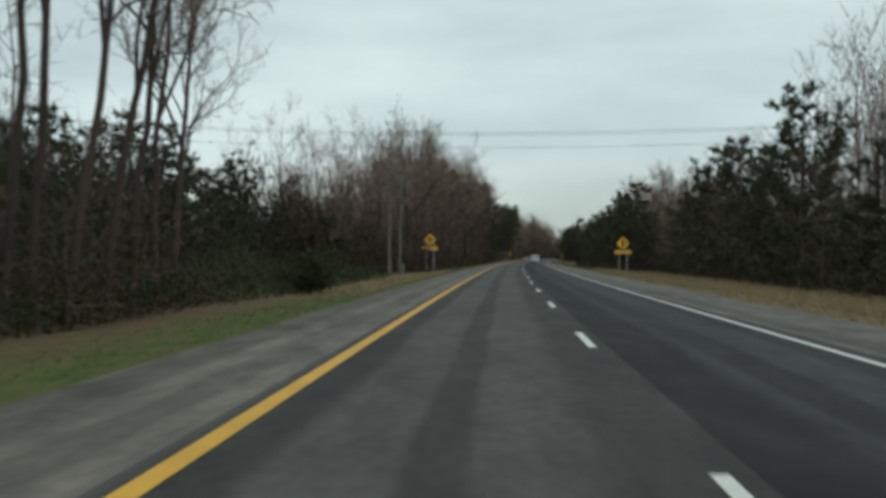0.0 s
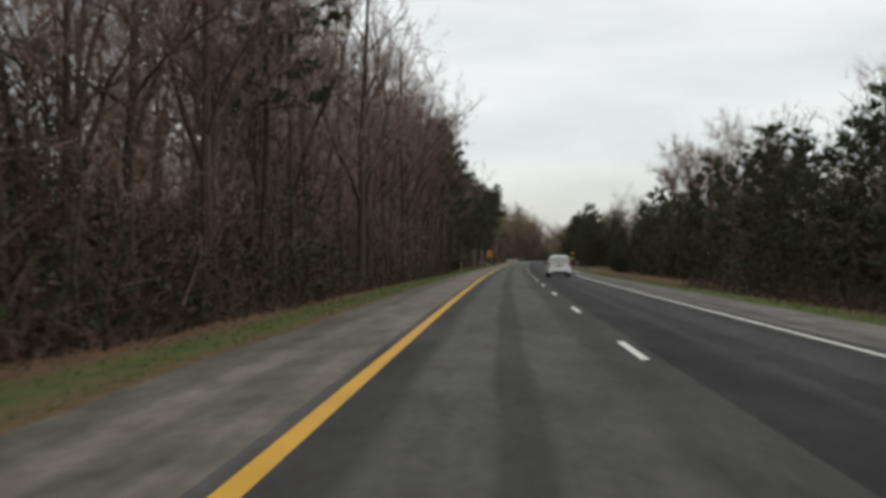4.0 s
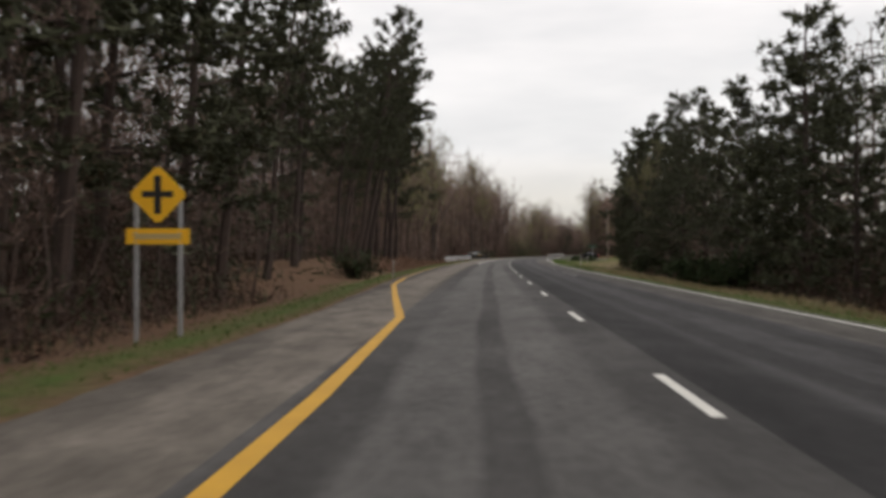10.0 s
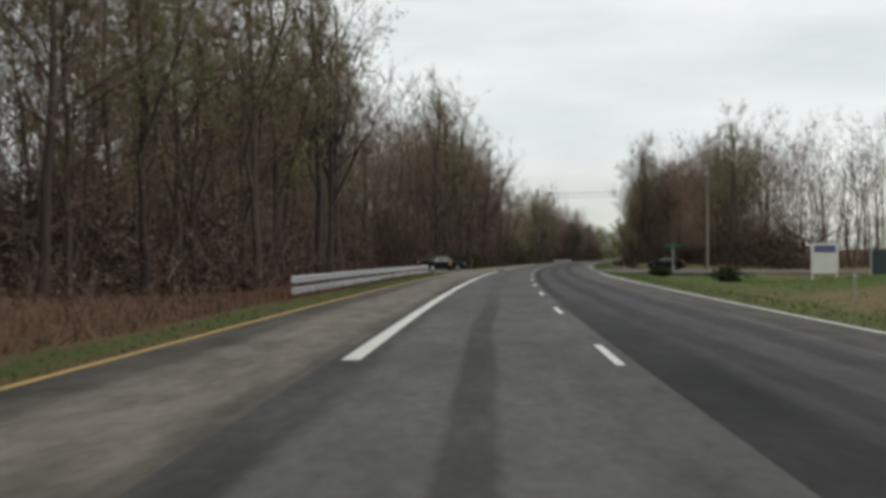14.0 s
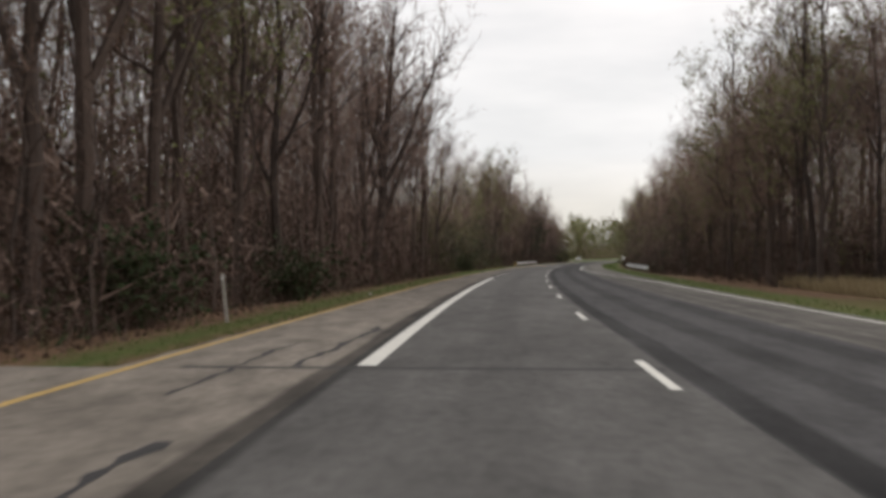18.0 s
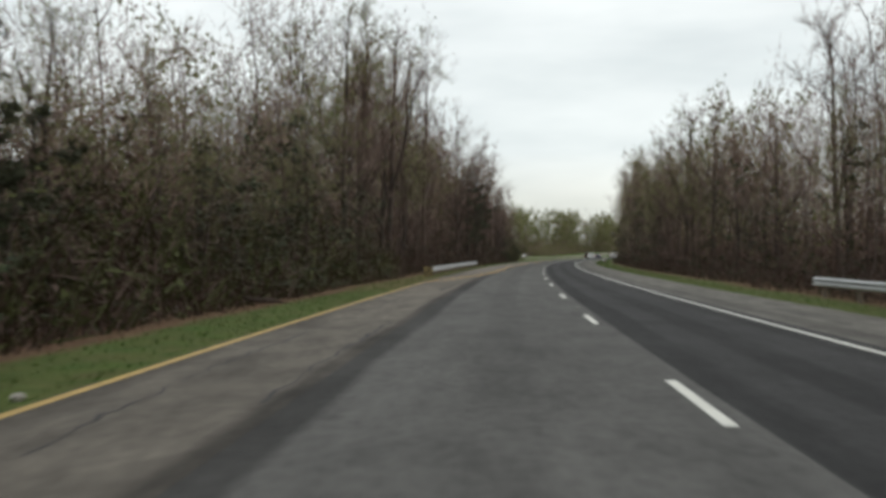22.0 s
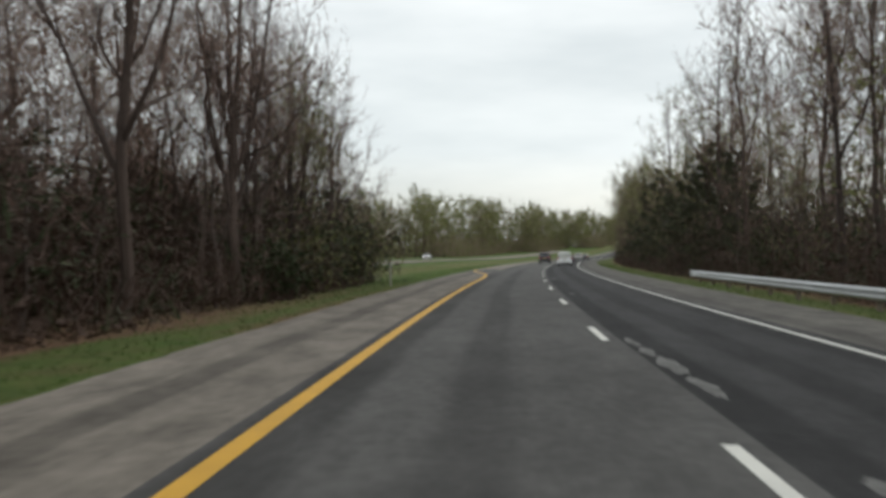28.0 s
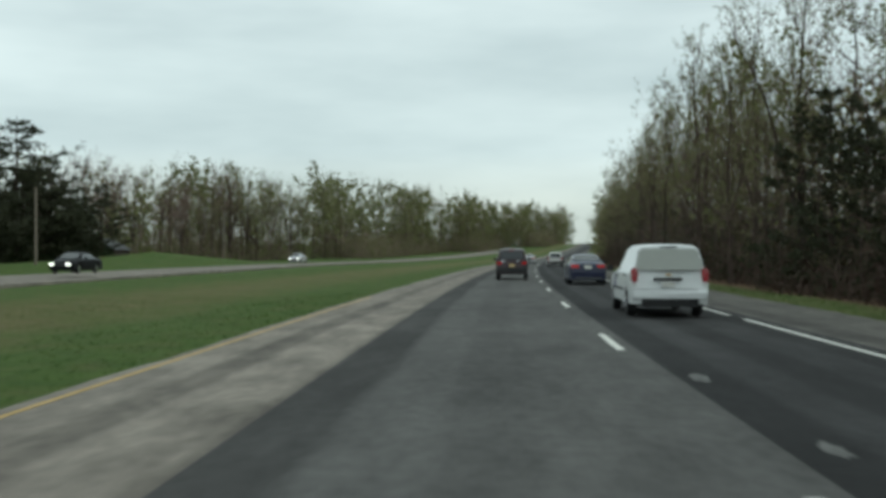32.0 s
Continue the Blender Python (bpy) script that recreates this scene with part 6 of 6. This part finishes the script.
part("light_bar", box(0.9, 0.22, 0.07, (0, 2.55, 1.475), 0.02), PLASTIC, patrol, "low dark light bar")
patrol.matrix_world = at(498.1, -11.15, 0.0, -58.7) @ Matrix.Diagonal((0.95, 0.91, 1.03, 1))
# car waiting at the side road
side_car = sedan(JET, "black hatchback with sky reflection painted on its bonnet, waiting on the side road")
side_car.matrix_world = at(513.5, 15.9, 0.0, 70) @ Matrix.Diagonal((0.88, 0.8, 1.0, 1))
# silver sheet over the black bonnet: sky reflection put in as colour
part("bonnet_skin", box(1.2, 0.8, 0.014, (0, 4.05, 0.955), 0.0, Matrix.Rotation(radians(-7), 4, "X")), SILVER, side_car, "silver sheet standing in for sky reflection on the bonnet")
# silver pickup parked on the gravel lot
parked = loft_car("parked_van", dict(length=4.9, half=0.95, floor=0.35, radius=0.36, axles=(1.0, 3.9), mirror=3.3, top=[(0, 1.75), (0.3, 1.85), (2.9, 1.85), (3.3, 1.7), (3.9, 1.2), (4.8, 1.0), (4.9, 0.85)], belt=[(0, 1.15), (3.8, 1.1), (4.9, 0.8)],
                  roof=[(0, 0.7), (4.9, 0.7)], plan=[(0, 0.96), (0.4, 1), (4.4, 1), (4.9, 0.86)], tail=[(0.3, 0), (1.1, 0.02), (1.8, 0.2)], screen=(3.32, 3.88), panes=[(0.4, 1.6, 0, 0), (1.7, 2.6, 0, 0), (2.7, 3.6, 0, 0.4)],
                  tail_bits=[("rear_window", R_(-0.66, 0.66, 1.2, 1.7), GLASS, 0.012, ""), *both("tail_light", 0.74, 0.9, 0.8, 1.1, RED_LENS, 0.02), ("bumper", R_(-0.88, 0.88, 0.42, 0.62), PLASTIC, 0.08, "")]),
                  SILVER, "silver van parked on the gravel lot beyond the verge", "van")[0]
parked.matrix_world = at(440, 24.5, rise(440, 24.5) + 0.06, -65)

# ---- guardrails, signs, posts, poles ----
def guardrail(label, s0, s1, lat, gap=3.8, base=-0.15, taper=0.0, deep=False):
    """A W-beam rail on posts, or two beams one above the other."""
    thing = new("guardrail")
    tagged(thing, label, "guardrail")
    profs = [[(0.0, 0.7), (0.075, 0.66), (0.085, 0.61), (0.02, 0.56), (0.02, 0.52), (0.085, 0.47), (0.075, 0.42), (0.0, 0.38)]]
    if deep:
        profs = [[(0.0, top_), (0.09, top_ - 0.02), (0.105, top_ - 0.06), (0.03, top_ - 0.11), (0.03, top_ - 0.16), (0.105, top_ - 0.21), (0.09, top_ - 0.25), (0.0, top_ - 0.27)] for top_ in (0.98, 0.57)]
    lat_at = line([s0, s1], lat)
    side = 1 if lat[0] < 0 else -1
    ss = np.linspace(s0, s1, int((s1 - s0) / 2) + 2)
    for prof in profs:
        verts = []
        for q in ss:
            dip = taper * max(0.0, 1 - (q - s0) / 6.0)
            for shift in (0.0, -0.006):
                for d, z in prof:
                    verts.append(place(q, lat_at(q) + side * (d + shift), z + base - dip))
        k = len(prof)
        faces = []
        for i in range(len(ss) - 1):
            a, b = i * 2 * k, (i + 1) * 2 * k
            for j in range(k - 1):
                faces.append((a + j, a + j + 1, b + j + 1, b + j))
                faces.append((b + k + j, b + k + j + 1, a + k + j + 1, a + k + j))
            faces.append((a, b, b + k, a + k))
            faces.append((a + k - 1, a + 2 * k - 1, b + 2 * k - 1, b + k - 1))
        mesh_ob("beam", verts, faces, STEEL, thing)
    post_me = None
    q = s0 + 1.0
    while q < s1:
        z = base - 0.5 - taper * max(0.0, 1 - (q - s0) / 6.0)
        if post_me is None:
            p = part("post", join(box(0.15, 0.1, 1.16, (0, 0, 0), 0.005), box(0.14, 0.18, 0.34, (0.0, 0, 0.86), 0.01)), WOOD, thing, "weathered post")
            post_me = p.data
        else:
            p = new("post", post_me)
            p.parent = thing
        p.matrix_world = at(q, lat_at(q) - side * 0.09, z)
        q += gap
    return thing


guardrail("galvanised guardrail on timber posts beside the turning lane", 437, 488.2, (-9.1, -9.1), base=-0.26, deep=True)
guardrail("galvanised guardrail along the median shoulder", 666.6, 717, (-7.45, -7.9))
guardrail("galvanised guardrail in front of the roadside woods", 600, 640, (9.6, 9.6))
guardrail("galvanised guardrail beside the outer shoulder", 762, 807, (7.9, 7.9))
end_cap = part("guardrail_end", join(box(0.14, 0.06, 0.54, (0, 0, 0), 0.02)), STEEL)
end_cap.matrix_world = at(488.25, -9.05, 0.1)
tagged(end_cap, "blunt steel end of the guardrail", "guardrail end")

# striped hazard board
board = new("hazard_marker")
tagged(board, "yellow and black striped hazard board at the rail's end", "sign")
part("panel", box(0.62, 0.02, 0.62, (0, 0, -0.05), 0.0), material("weathered_sign_yellow", (0.5, 0.36, 0.13), 0.6, vary=0.15), board)
for off in (-0.42, -0.14, 0.14, 0.42):
    # clip the diagonal stripe to the panel
    pts = [(-0.31, 0.31 + off - 0.09), (-0.31, 0.31 + off + 0.09), (0.31, -0.31 + off + 0.09), (0.31, -0.31 + off - 0.09)]
    bm = bmesh.new()
    face = bm.faces.new([bm.verts.new((x, -0.014, z + 0.26)) for x, z in pts])
    for co, no in (((0, 0, -0.05), (0, 0, -1)), ((0, 0, 0.57), (0, 0, 1))):
        bmesh.ops.bisect_plane(bm, geom=bm.verts[:] + bm.edges[:] + bm.faces[:], plane_co=co, plane_no=no, clear_outer=True)
    if bm.faces:
        part("stripe", bm, BLACK, board)
part("post", box(0.07, 0.05, 0.9, (0, 0.04, -0.7), 0.0), STEEL, board)
board.matrix_world = at(666.2, -7.5, 0.02)


def warning_sign(s, lat, z, cross, label, side=0.914, plaque=1.66, gap=0.38):
    """A yellow diamond over a yellow plaque on two posts. z: the diamond's lower tip."""
    thing = new("warning_sign")
    tagged(thing, label, "sign", "junction warning signs")
    d, k = 0.706 * side, side / 0.914
    bm = bmesh.new()
    bmesh.ops.create_cube(bm, size=1)
    bmesh.ops.scale(bm, vec=(side, 0.012, side), verts=bm.verts)
    bmesh.ops.bevel(bm, geom=[e for e in bm.edges if abs((e.verts[0].co - e.verts[1].co).y) > 0.005], offset=0.05, segments=3, affect="EDGES")
    bmesh.ops.rotate(bm, matrix=Matrix.Rotation(radians(45), 3, "Y"), verts=bm.verts)
    bmesh.ops.translate(bm, vec=(0, 0, z + d), verts=bm.verts)
    part("diamond", bm, SIGN_YELLOW, thing)
    part("symbol_stem", box(0.15 * k, 0.01, 0.82 * k, (-0.06 if not cross else 0, -0.012, z + d - 0.41 * k), 0.0), BLACK, thing)
    part("symbol_arm", box((0.68 if cross else 0.38) * k, 0.01, 0.135 * k, (0 if cross else 0.18 * k, -0.0125, z + d - 0.055 * k), 0.0), BLACK, thing)
    part("plaque", box(plaque, 0.012, 0.34 * k, (0, 0, z - 0.42 * k), 0.0), SIGN_YELLOW, thing, "yellow plaque with an unreadable line")
    part("plaque_lettering", box(plaque * 0.75, 0.006, 0.12 * k, (0, -0.012, z - 0.31 * k), 0.0), TAN_PLATE, thing, "faint bar of unreadable lettering")
    for x in (-gap, gap):
        part("post", box(0.07, 0.05, z + 2.1, (x, 0.04, -1.4), 0.0), STEEL, thing)
        for up in (z - 0.36 * k, z - 0.18 * k):
            part("bolt", rod((x, -0.02, up), (x, 0.0, up), 0.018, 6), STEEL, thing)
    thing.matrix_world = at(s, lat, 0, 0)
    return thing


warning_sign(88.8, -9.65, 2.46, False, "yellow side-road warning sign on two posts in the median")
warning_sign(86.0, 9.9, 2.05, False, "yellow side-road warning sign on two posts by the outer verge")
warning_sign(313.9, -7.85, 1.91, True, "yellow crossroads warning sign on two posts in the median", 0.76, 1.15, 0.4)
warning_sign(316.0, 9.3, 1.6, True, "yellow crossroads warning sign on two posts by the pines")


def marker_post(s, lat, tall, label, mat=PALE_POST, tilt=0.0, wide=0.08):
    thing = new("marker_post")
    tagged(thing, label, "post", "roadside marker posts")
    part("shaft", box(wide, 0.03, tall + 0.4, (0, 0, -0.4), 0.008), mat, thing)
    part("reflector", box(wide * 0.7, 0.012, 0.1, (0, -0.022, tall - 0.16), 0.0), CLEAR_LENS, thing)
    thing.matrix_world = at(s, lat, rise(s, lat), 0) @ pose(0, 0, 0, 0, tilt, 0)


for s, lat, tall, tilt in ((213.6, -7.0, 1.0, 0), (60.5, -9.2, 1.0, -4), (355.6, -7.5, 1.0, 2), (524, -8.2, 1.15, -6), (413, 8.2, 1.1, 0), (533, 10.5, 1.2, 0), (437, 10.7, 1.0, 0), (797.3, -7.2, 1.1, 0), (282, 8.5, 1.1, 0)):
    marker_post(s, lat, tall, "slim pale roadside marker post in the grass", tilt=tilt)
for s, lat in ((244.6, -6.9), (100.7, -6.8), (611, -6.7), (540, -7.2)):
    ob = part("litter_scrap", box(0.13, 0.1, 0.08, (0, 0, 0), 0.02, Matrix.Rotation(0.5, 4, "X")), PALE_POST)
    ob.matrix_world = at(s, lat, rise(s, lat) + 0.0, 30)
    tagged(ob, "crumpled white scrap of litter in the grass", "litter", "litter scraps along the verge")


def plate_sign(s, lat, z0, w, h, label, mat, turn=0.0, post_mat=STEEL):
    thing = new("road_sign")
    tagged(thing, label, "sign")
    part("panel", box(w, 0.012, h, (0, 0, z0), 0.0), mat, thing)
    part("post", box(0.06, 0.05, z0 + h + 1.0, (0, 0.035, -1.05), 0.0), post_mat, thing)
    thing.matrix_world = at(s, lat, 0, turn)


plate_sign(266.0, -8.2, 2.12, 0.46, 0.68, "grey weathered rectangular sign on a single post", SIGN_BACK, 18)
plate_sign(288.3, -8.0, 2.36, 0.34, 0.17, "small white plate on a tall grey post", WHITE, 0)
for turn in (0, 90):
    plate_sign(512.0, 14.6, 2.55 + turn * 0.002, 1.7, 0.26, "green street name sign with an unreadable name", GREEN_SIGN, turn)


def mailbox(s, lat):
    thing = new("mailbox")
    tagged(thing, "grey mailbox on a timber post beside the driveway", "mailbox", "mailboxes by the driveway")
    part("post", box(0.1, 0.1, 1.3, (0, 0, -0.3), 0.01), WOOD, thing)
    part("box", join(box(0.2, 0.5, 0.14, (0, 0, 1.0), 0.0), rod((0, -0.25, 1.14), (0, 0.25, 1.14), 0.1, 14)), SIGN_BACK, thing)
    part("flag", box(0.015, 0.12, 0.08, (0.115, 0.05, 1.12), 0.0), RED_LENS, thing)
    thing.matrix_world = at(s, lat, rise(s, lat), 90)


mailbox(280.3, 8.6)
mailbox(272.0, 8.2)


def utility_pole(s, lat, tall, label, arm=True, z=None):
    thing = new("utility_pole")
    tagged(thing, label, "pole", "timber utility poles")
    part("shaft", rod((0, 0, -0.5), (0, 0, tall), 0.15, 12, 0.1), WOOD, thing)
    if arm:
        part("crossarm", box(2.4, 0.1, 0.12, (0, 0.1, tall - 0.7), 0.01), WOOD, thing)
        for x in (-1.05, -0.4, 0.4, 1.05):
            part("insulator", rod((x, 0.1, tall - 0.58), (x, 0.1, tall - 0.4), 0.04, 8, 0.025), CLEAR_LENS, thing)
    thing.matrix_world = at(s, lat, rise(s, lat) if z is None else z, 90)
    return thing


utility_pole(507.0, 17.5, 10.8, "weathered timber utility pole with a crossarm by the side road")
utility_pole(486, -32, 9.3, "weathered timber utility pole among the median trees")
utility_pole(74, 34, 13.8, "timber utility pole behind the roadside trees")
utility_pole(70, -40, 13.8, "timber utility pole in the median field")
utility_pole(951, -51.6, 8.0, "weathered timber pole on the grassy mound", False)
utility_pole(884.2, -42.1, 8.3, "weathered timber pole beside the opposite carriageway", False)
utility_pole(1035, -60, 10.0, "pale timber pole before the woods", False)
utility_pole(1092, -64, 8.6, "pale timber pole before the woods", False)


def wire(p, q, sag, label):
    n_ = 24
    pts = [Vector(p).lerp(Vector(q), i / n_) - Vector((0, 0, 4 * sag * (i / n_) * (1 - i / n_))) for i in range(n_ + 1)]
    t = tube([tuple(v) for v in pts], [0.016] * (n_ + 1), 5)
    tagged(new("overhead_wire", tri_mesh("overhead_wire", t, BLACK)), label, "wire", "overhead wires")


for i, (h, ds) in enumerate(((8.8, 1.0), (8.8, -0.9), (8.4, 0.3))):
    wire(place(507.5 + ds, 17.4, h), place(486 + ds, -32, h), 1.4, "black overhead wire sagging across the highway")
for h, ds in ((13.2, 0.9), (13.2, -0.9), (12.0, 0)):
    wire(place(74 + ds, 34, h), place(70 + ds, -40, h), 1.2, "black overhead wire sagging across the highway")


# ---- shrubs, logs, grass ----
def shrub(s, lat, h, w, label, seed, leaves, mat, group):
    fine, leaf = shrub_shape(seed, h, w, 60, leaves)
    thing = new("shrub")
    tagged(thing, label, "shrub", group)
    me = tri_mesh("stem_tangle", fine, BRUSH)
    o = new("stem_tangle", me)
    o.parent = thing
    if len(leaf):
        o = new("foliage", tri_mesh("foliage", leaf, mat))
        o.parent = thing
    thing.matrix_world = at(s, lat, rise(s, lat) - 0.03, seed * 40)


for i, (s, lat, h, w) in enumerate(((491, 10.8, 0.75, 0.8), (491.6, 11.6, 0.65, 0.7), (486.5, 10.7, 0.75, 1.1), (342, 9.0, 1.5, 2.4), (349, 8.6, 1.3, 2.2), (372, 10.0, 1.8, 2.6), (470, 13, 1.0, 1.5), (258, 13.5, 3.0, 4.0), (254, 14, 2.6, 3.6))):
    shrub(s, lat, h, w, "rounded dark green evergreen shrub on the verge", i + 50, 14, EVERGREEN, "evergreen shrubs by the road")
for i, (s, lat, h, w) in enumerate(((352, -9.3, 1.6, 2.2), (524, -10.6, 2.4, 3.0), (538, -9.9, 2.0, 2.6), (240, -9.6, 1.6, 2.0), (612, -9.5, 2.0, 2.6), (786, -9.6, 2.2, 3.2), (793, -10.5, 3.0, 3.6), (797, -12.5, 3.5, 4), (802, -10.4, 3.6, 4.2), (806, -10.8, 4.0, 4.6), (809.5, -11.2, 3.6, 4.2), (811, -13.5, 3.4, 4), (26, -9.5, 1.7, 2.4))):
    shrub(s, lat, h, w, "scrubby green-brown shrub at the edge of the woods", i + 80, 6, EVERGREEN if i % 3 or s < 500 else GREEN_BUD, "scrub along the median")


def log(s, lat, length, r, turn, lift_, label):
    g = np.random.default_rng(int(s * 7))
    pts = [(g.normal(0, 0.12), y, r * 0.7 + lift_ * y / length + g.normal(0, 0.02)) for y in np.linspace(0, length, 6)]
    ob = new("fallen_log", tri_mesh("fallen_log", tube(pts, np.array([0.02, 1, 0.95, 0.8, 0.65, 0.03]) * r, 7), BARK))
    ob.matrix_world = at(s, lat, rise(s, lat), turn)
    tagged(ob, label, "log", "fallen logs in the woods")


for s, lat, ln_, r, tu, li in ((190, -9.0, 3.2, 0.06, 70, 0), (193.5, -9.3, 3.0, 0.07, 85, 0), (197, -8.8, 2.4, 0.05, 60, 0), (200, -9.2, 3.0, 0.06, 95, 0.2), (362.5, -8.6, 5.0, 0.07, 38, 0.8), (371, -9.6, 4.0, 0.08, 70, 0.2), (392, -10.2, 4.5, 0.09, 25, 0.3), (226, -10.4, 4, 0.03, -30, 1.0), (632, -8.7, 3.5, 0.08, 60, 0.2), (700, -10, 4, 0.1, 15, 0.5)):
    log(s, lat, ln_, r, tu, li, "grey fallen branch lying among dead leaves")


def sward(name, label, zones, mat, seed):
    """Grass blades along the verges."""
    g = np.random.default_rng(seed)
    bits = []
    for a, b, fn, sign, near, far, n_, h in zones:
        s = g.uniform(a, b, n_)
        lat = np.array([fn(q) for q in s]) + sign * (near + (far - near) * g.random(n_) ** 1.4)
        ang = np.interp(s, GRID, TURN)
        base = np.column_stack([np.interp(s, GRID, ROAD_X) + lat * np.cos(ang), np.interp(s, GRID, ROAD_Y) - lat * np.sin(ang), [rise(q, l) - 0.02 for q, l in zip(s, lat)]])
        way = np.column_stack([g.normal(0, 0.35, (n_, 2)), g.uniform(0.5, 1.0, n_)]) * (h * g.uniform(0.5, 1.3, n_))[:, None]
        bits.append(blades(base, way, g.uniform(0.02, 0.05, n_), g))
    tagged(new(name, tri_mesh(name, np.concatenate(bits), mat)), label, "grass", kind="stuff")


sward("grass", "short green spring grass along the verges", [(-10, 790, EDGE_L, -1, 0.25, 2.6, 46000, 0.09), (790, 890, EDGE_L, -1, 0.2, 12, 26000, 0.07), (370, 500, EDGE_R, 1, 0.3, 10, 14000, 0.14), (-10, 900, EDGE_R, 1, 0.3, 2.5, 16000, 0.14)], GRASS, 3)
sward("dry_grass", "tall tan dry grass in the clearings", [(22, 78, EDGE_L, -1, 0.6, 4, 3000, 0.26), (-10, 95, EDGE_R, 1, 1.5, 8, 14000, 0.35), (519, 562, EDGE_R, 1, 6.6, 20, 42000, 0.8), (230, 380, EDGE_R, 1, 0.8, 4, 8000, 0.25), (480, 540, lambda q: 20.0, 1, 0, 14, 5000, 0.5)], STRAW, 4)
sward("dead_stalks", "reddish-brown dead stalks and bracken on the bank", [(366, 488, EDGE_L, -1, 1.8, 6.5, 22000, 0.42), (230, 300, EDGE_L, -1, 2.0, 4.5, 6000, 0.35)], leafy("dead_bracken", [(0.15, 0.085, 0.058), (0.19, 0.115, 0.08), (0.13, 0.075, 0.05), (0.22, 0.15, 0.1)]), 9)
sward("fallen_leaves", "brown fallen leaves and pine straw at the wood's edge", [(-10, 790, EDGE_L, -1, 2.2, 6.5, 30000, 0.06), (95, 380, EDGE_R, 1, 2.0, 5.5, 9000, 0.08)], leafy("dead_leaves", [(0.16, 0.085, 0.05), (0.22, 0.13, 0.085), (0.12, 0.065, 0.04)]), 5)

# ---- lot beyond the lawn ----
drive = mesh_ob("gravel_drive", [place(s, lat, rise(s, lat) + 0.05) for s in (434, 446) for lat in (19.0, 40, 60)], [(0, 1, 4, 3), (1, 2, 5, 4)], GRAVEL)
tagged(drive, "pale gravel drive across the lawn", "drive", kind="structure")
sign_board = new("sign_board")
tagged(sign_board, "large white sign board with a violet band", "sign")
part("panel", box(1.9, 0.1, 2.2, (0, 0, 0.5), 0.01), WHITE, sign_board)
part("band", box(1.5, 0.02, 0.5, (0, -0.07, 2.05), 0.0), PURPLE, sign_board, "violet band with unreadable print")
for x in (-0.85, 0.85):
    part("post", box(0.12, 0.12, 3.0, (x, 0.1, -0.4), 0.0), WHITE, sign_board)
sign_board.matrix_world = at(476, 21.0, rise(476, 21.0), 0)
screen = new("screen_fence")
tagged(screen, "long blue-grey screened fence round the lot", "fence")
for i in range(8):
    part("fence_panel", box(2.9, 0.05, 2.0, (3 * i, 0, 0.1), 0.0), BLUE_GREY, screen)
    part("post", box(0.08, 0.08, 2.3, (3 * i - 1.5, 0, -0.1), 0.0), STEEL, screen)
screen.matrix_world = at(472, 24.5, rise(472, 26), -30)


def cottage(s, lat, w, d, h, turn, label, wall_mat, roof_mat):
    thing = new("house")
    tagged(thing, label, "house")
    wall = part("wall", box(w, d, h, (0, 0, 0), 0.0), wall_mat, thing)
    bm = bmesh.new()
    e, rise_ = 0.4, w * 0.28
    v = [bm.verts.new(c) for c in ((-w / 2 - e, -d / 2 - e, h + 0.02), (w / 2 + e, -d / 2 - e, h + 0.02), (0, -d / 2 - e, h + rise_), (-w / 2 - e, d / 2 + e, h + 0.02), (w / 2 + e, d / 2 + e, h + 0.02), (0, d / 2 + e, h + rise_))]
    for f in ((0, 1, 2), (3, 5, 4), (0, 2, 5, 3), (1, 4, 5, 2), (0, 3, 4, 1)):
        bm.faces.new([v[i] for i in f])
    part("roof", bm, roof_mat, thing)
    for x in (-w * 0.25, w * 0.25):
        win = part("window", box(0.9, 0.06, 1.1, (x, -d / 2 - 0.02, 0.9), 0.0), GLASS, thing)
        part("frame", join(box(1.04, 0.04, 0.07, (x, -d / 2 - 0.03, 0.83), 0), box(1.04, 0.04, 0.07, (x, -d / 2 - 0.03, 2.0), 0)), WHITE, win)
    part("door", box(0.95, 0.06, 2.05, (0, -d / 2 - 0.02, 0.02), 0.0), WOOD, thing)
    thing.matrix_world = at(s, lat, rise(s, lat) - 0.05, turn)


cottage(924, -74, 6.5, 6, 2.5, 10, "small white house with an orange roof among the pines", SIDING, RED_ROOF)
cottage(1012, -73, 7, 6, 2.5, 0, "dark timber house at the edge of the pines", PINE_BARK, BLACK)
utility_box = part("utility_box", box(0.9, 0.7, 1.3, (0, 0, 0), 0.04), SIDING)
utility_box.matrix_world = at(919, -57, rise(919, -57), 0)
tagged(utility_box, "pale metal utility cabinet on the grass", "cabinet")
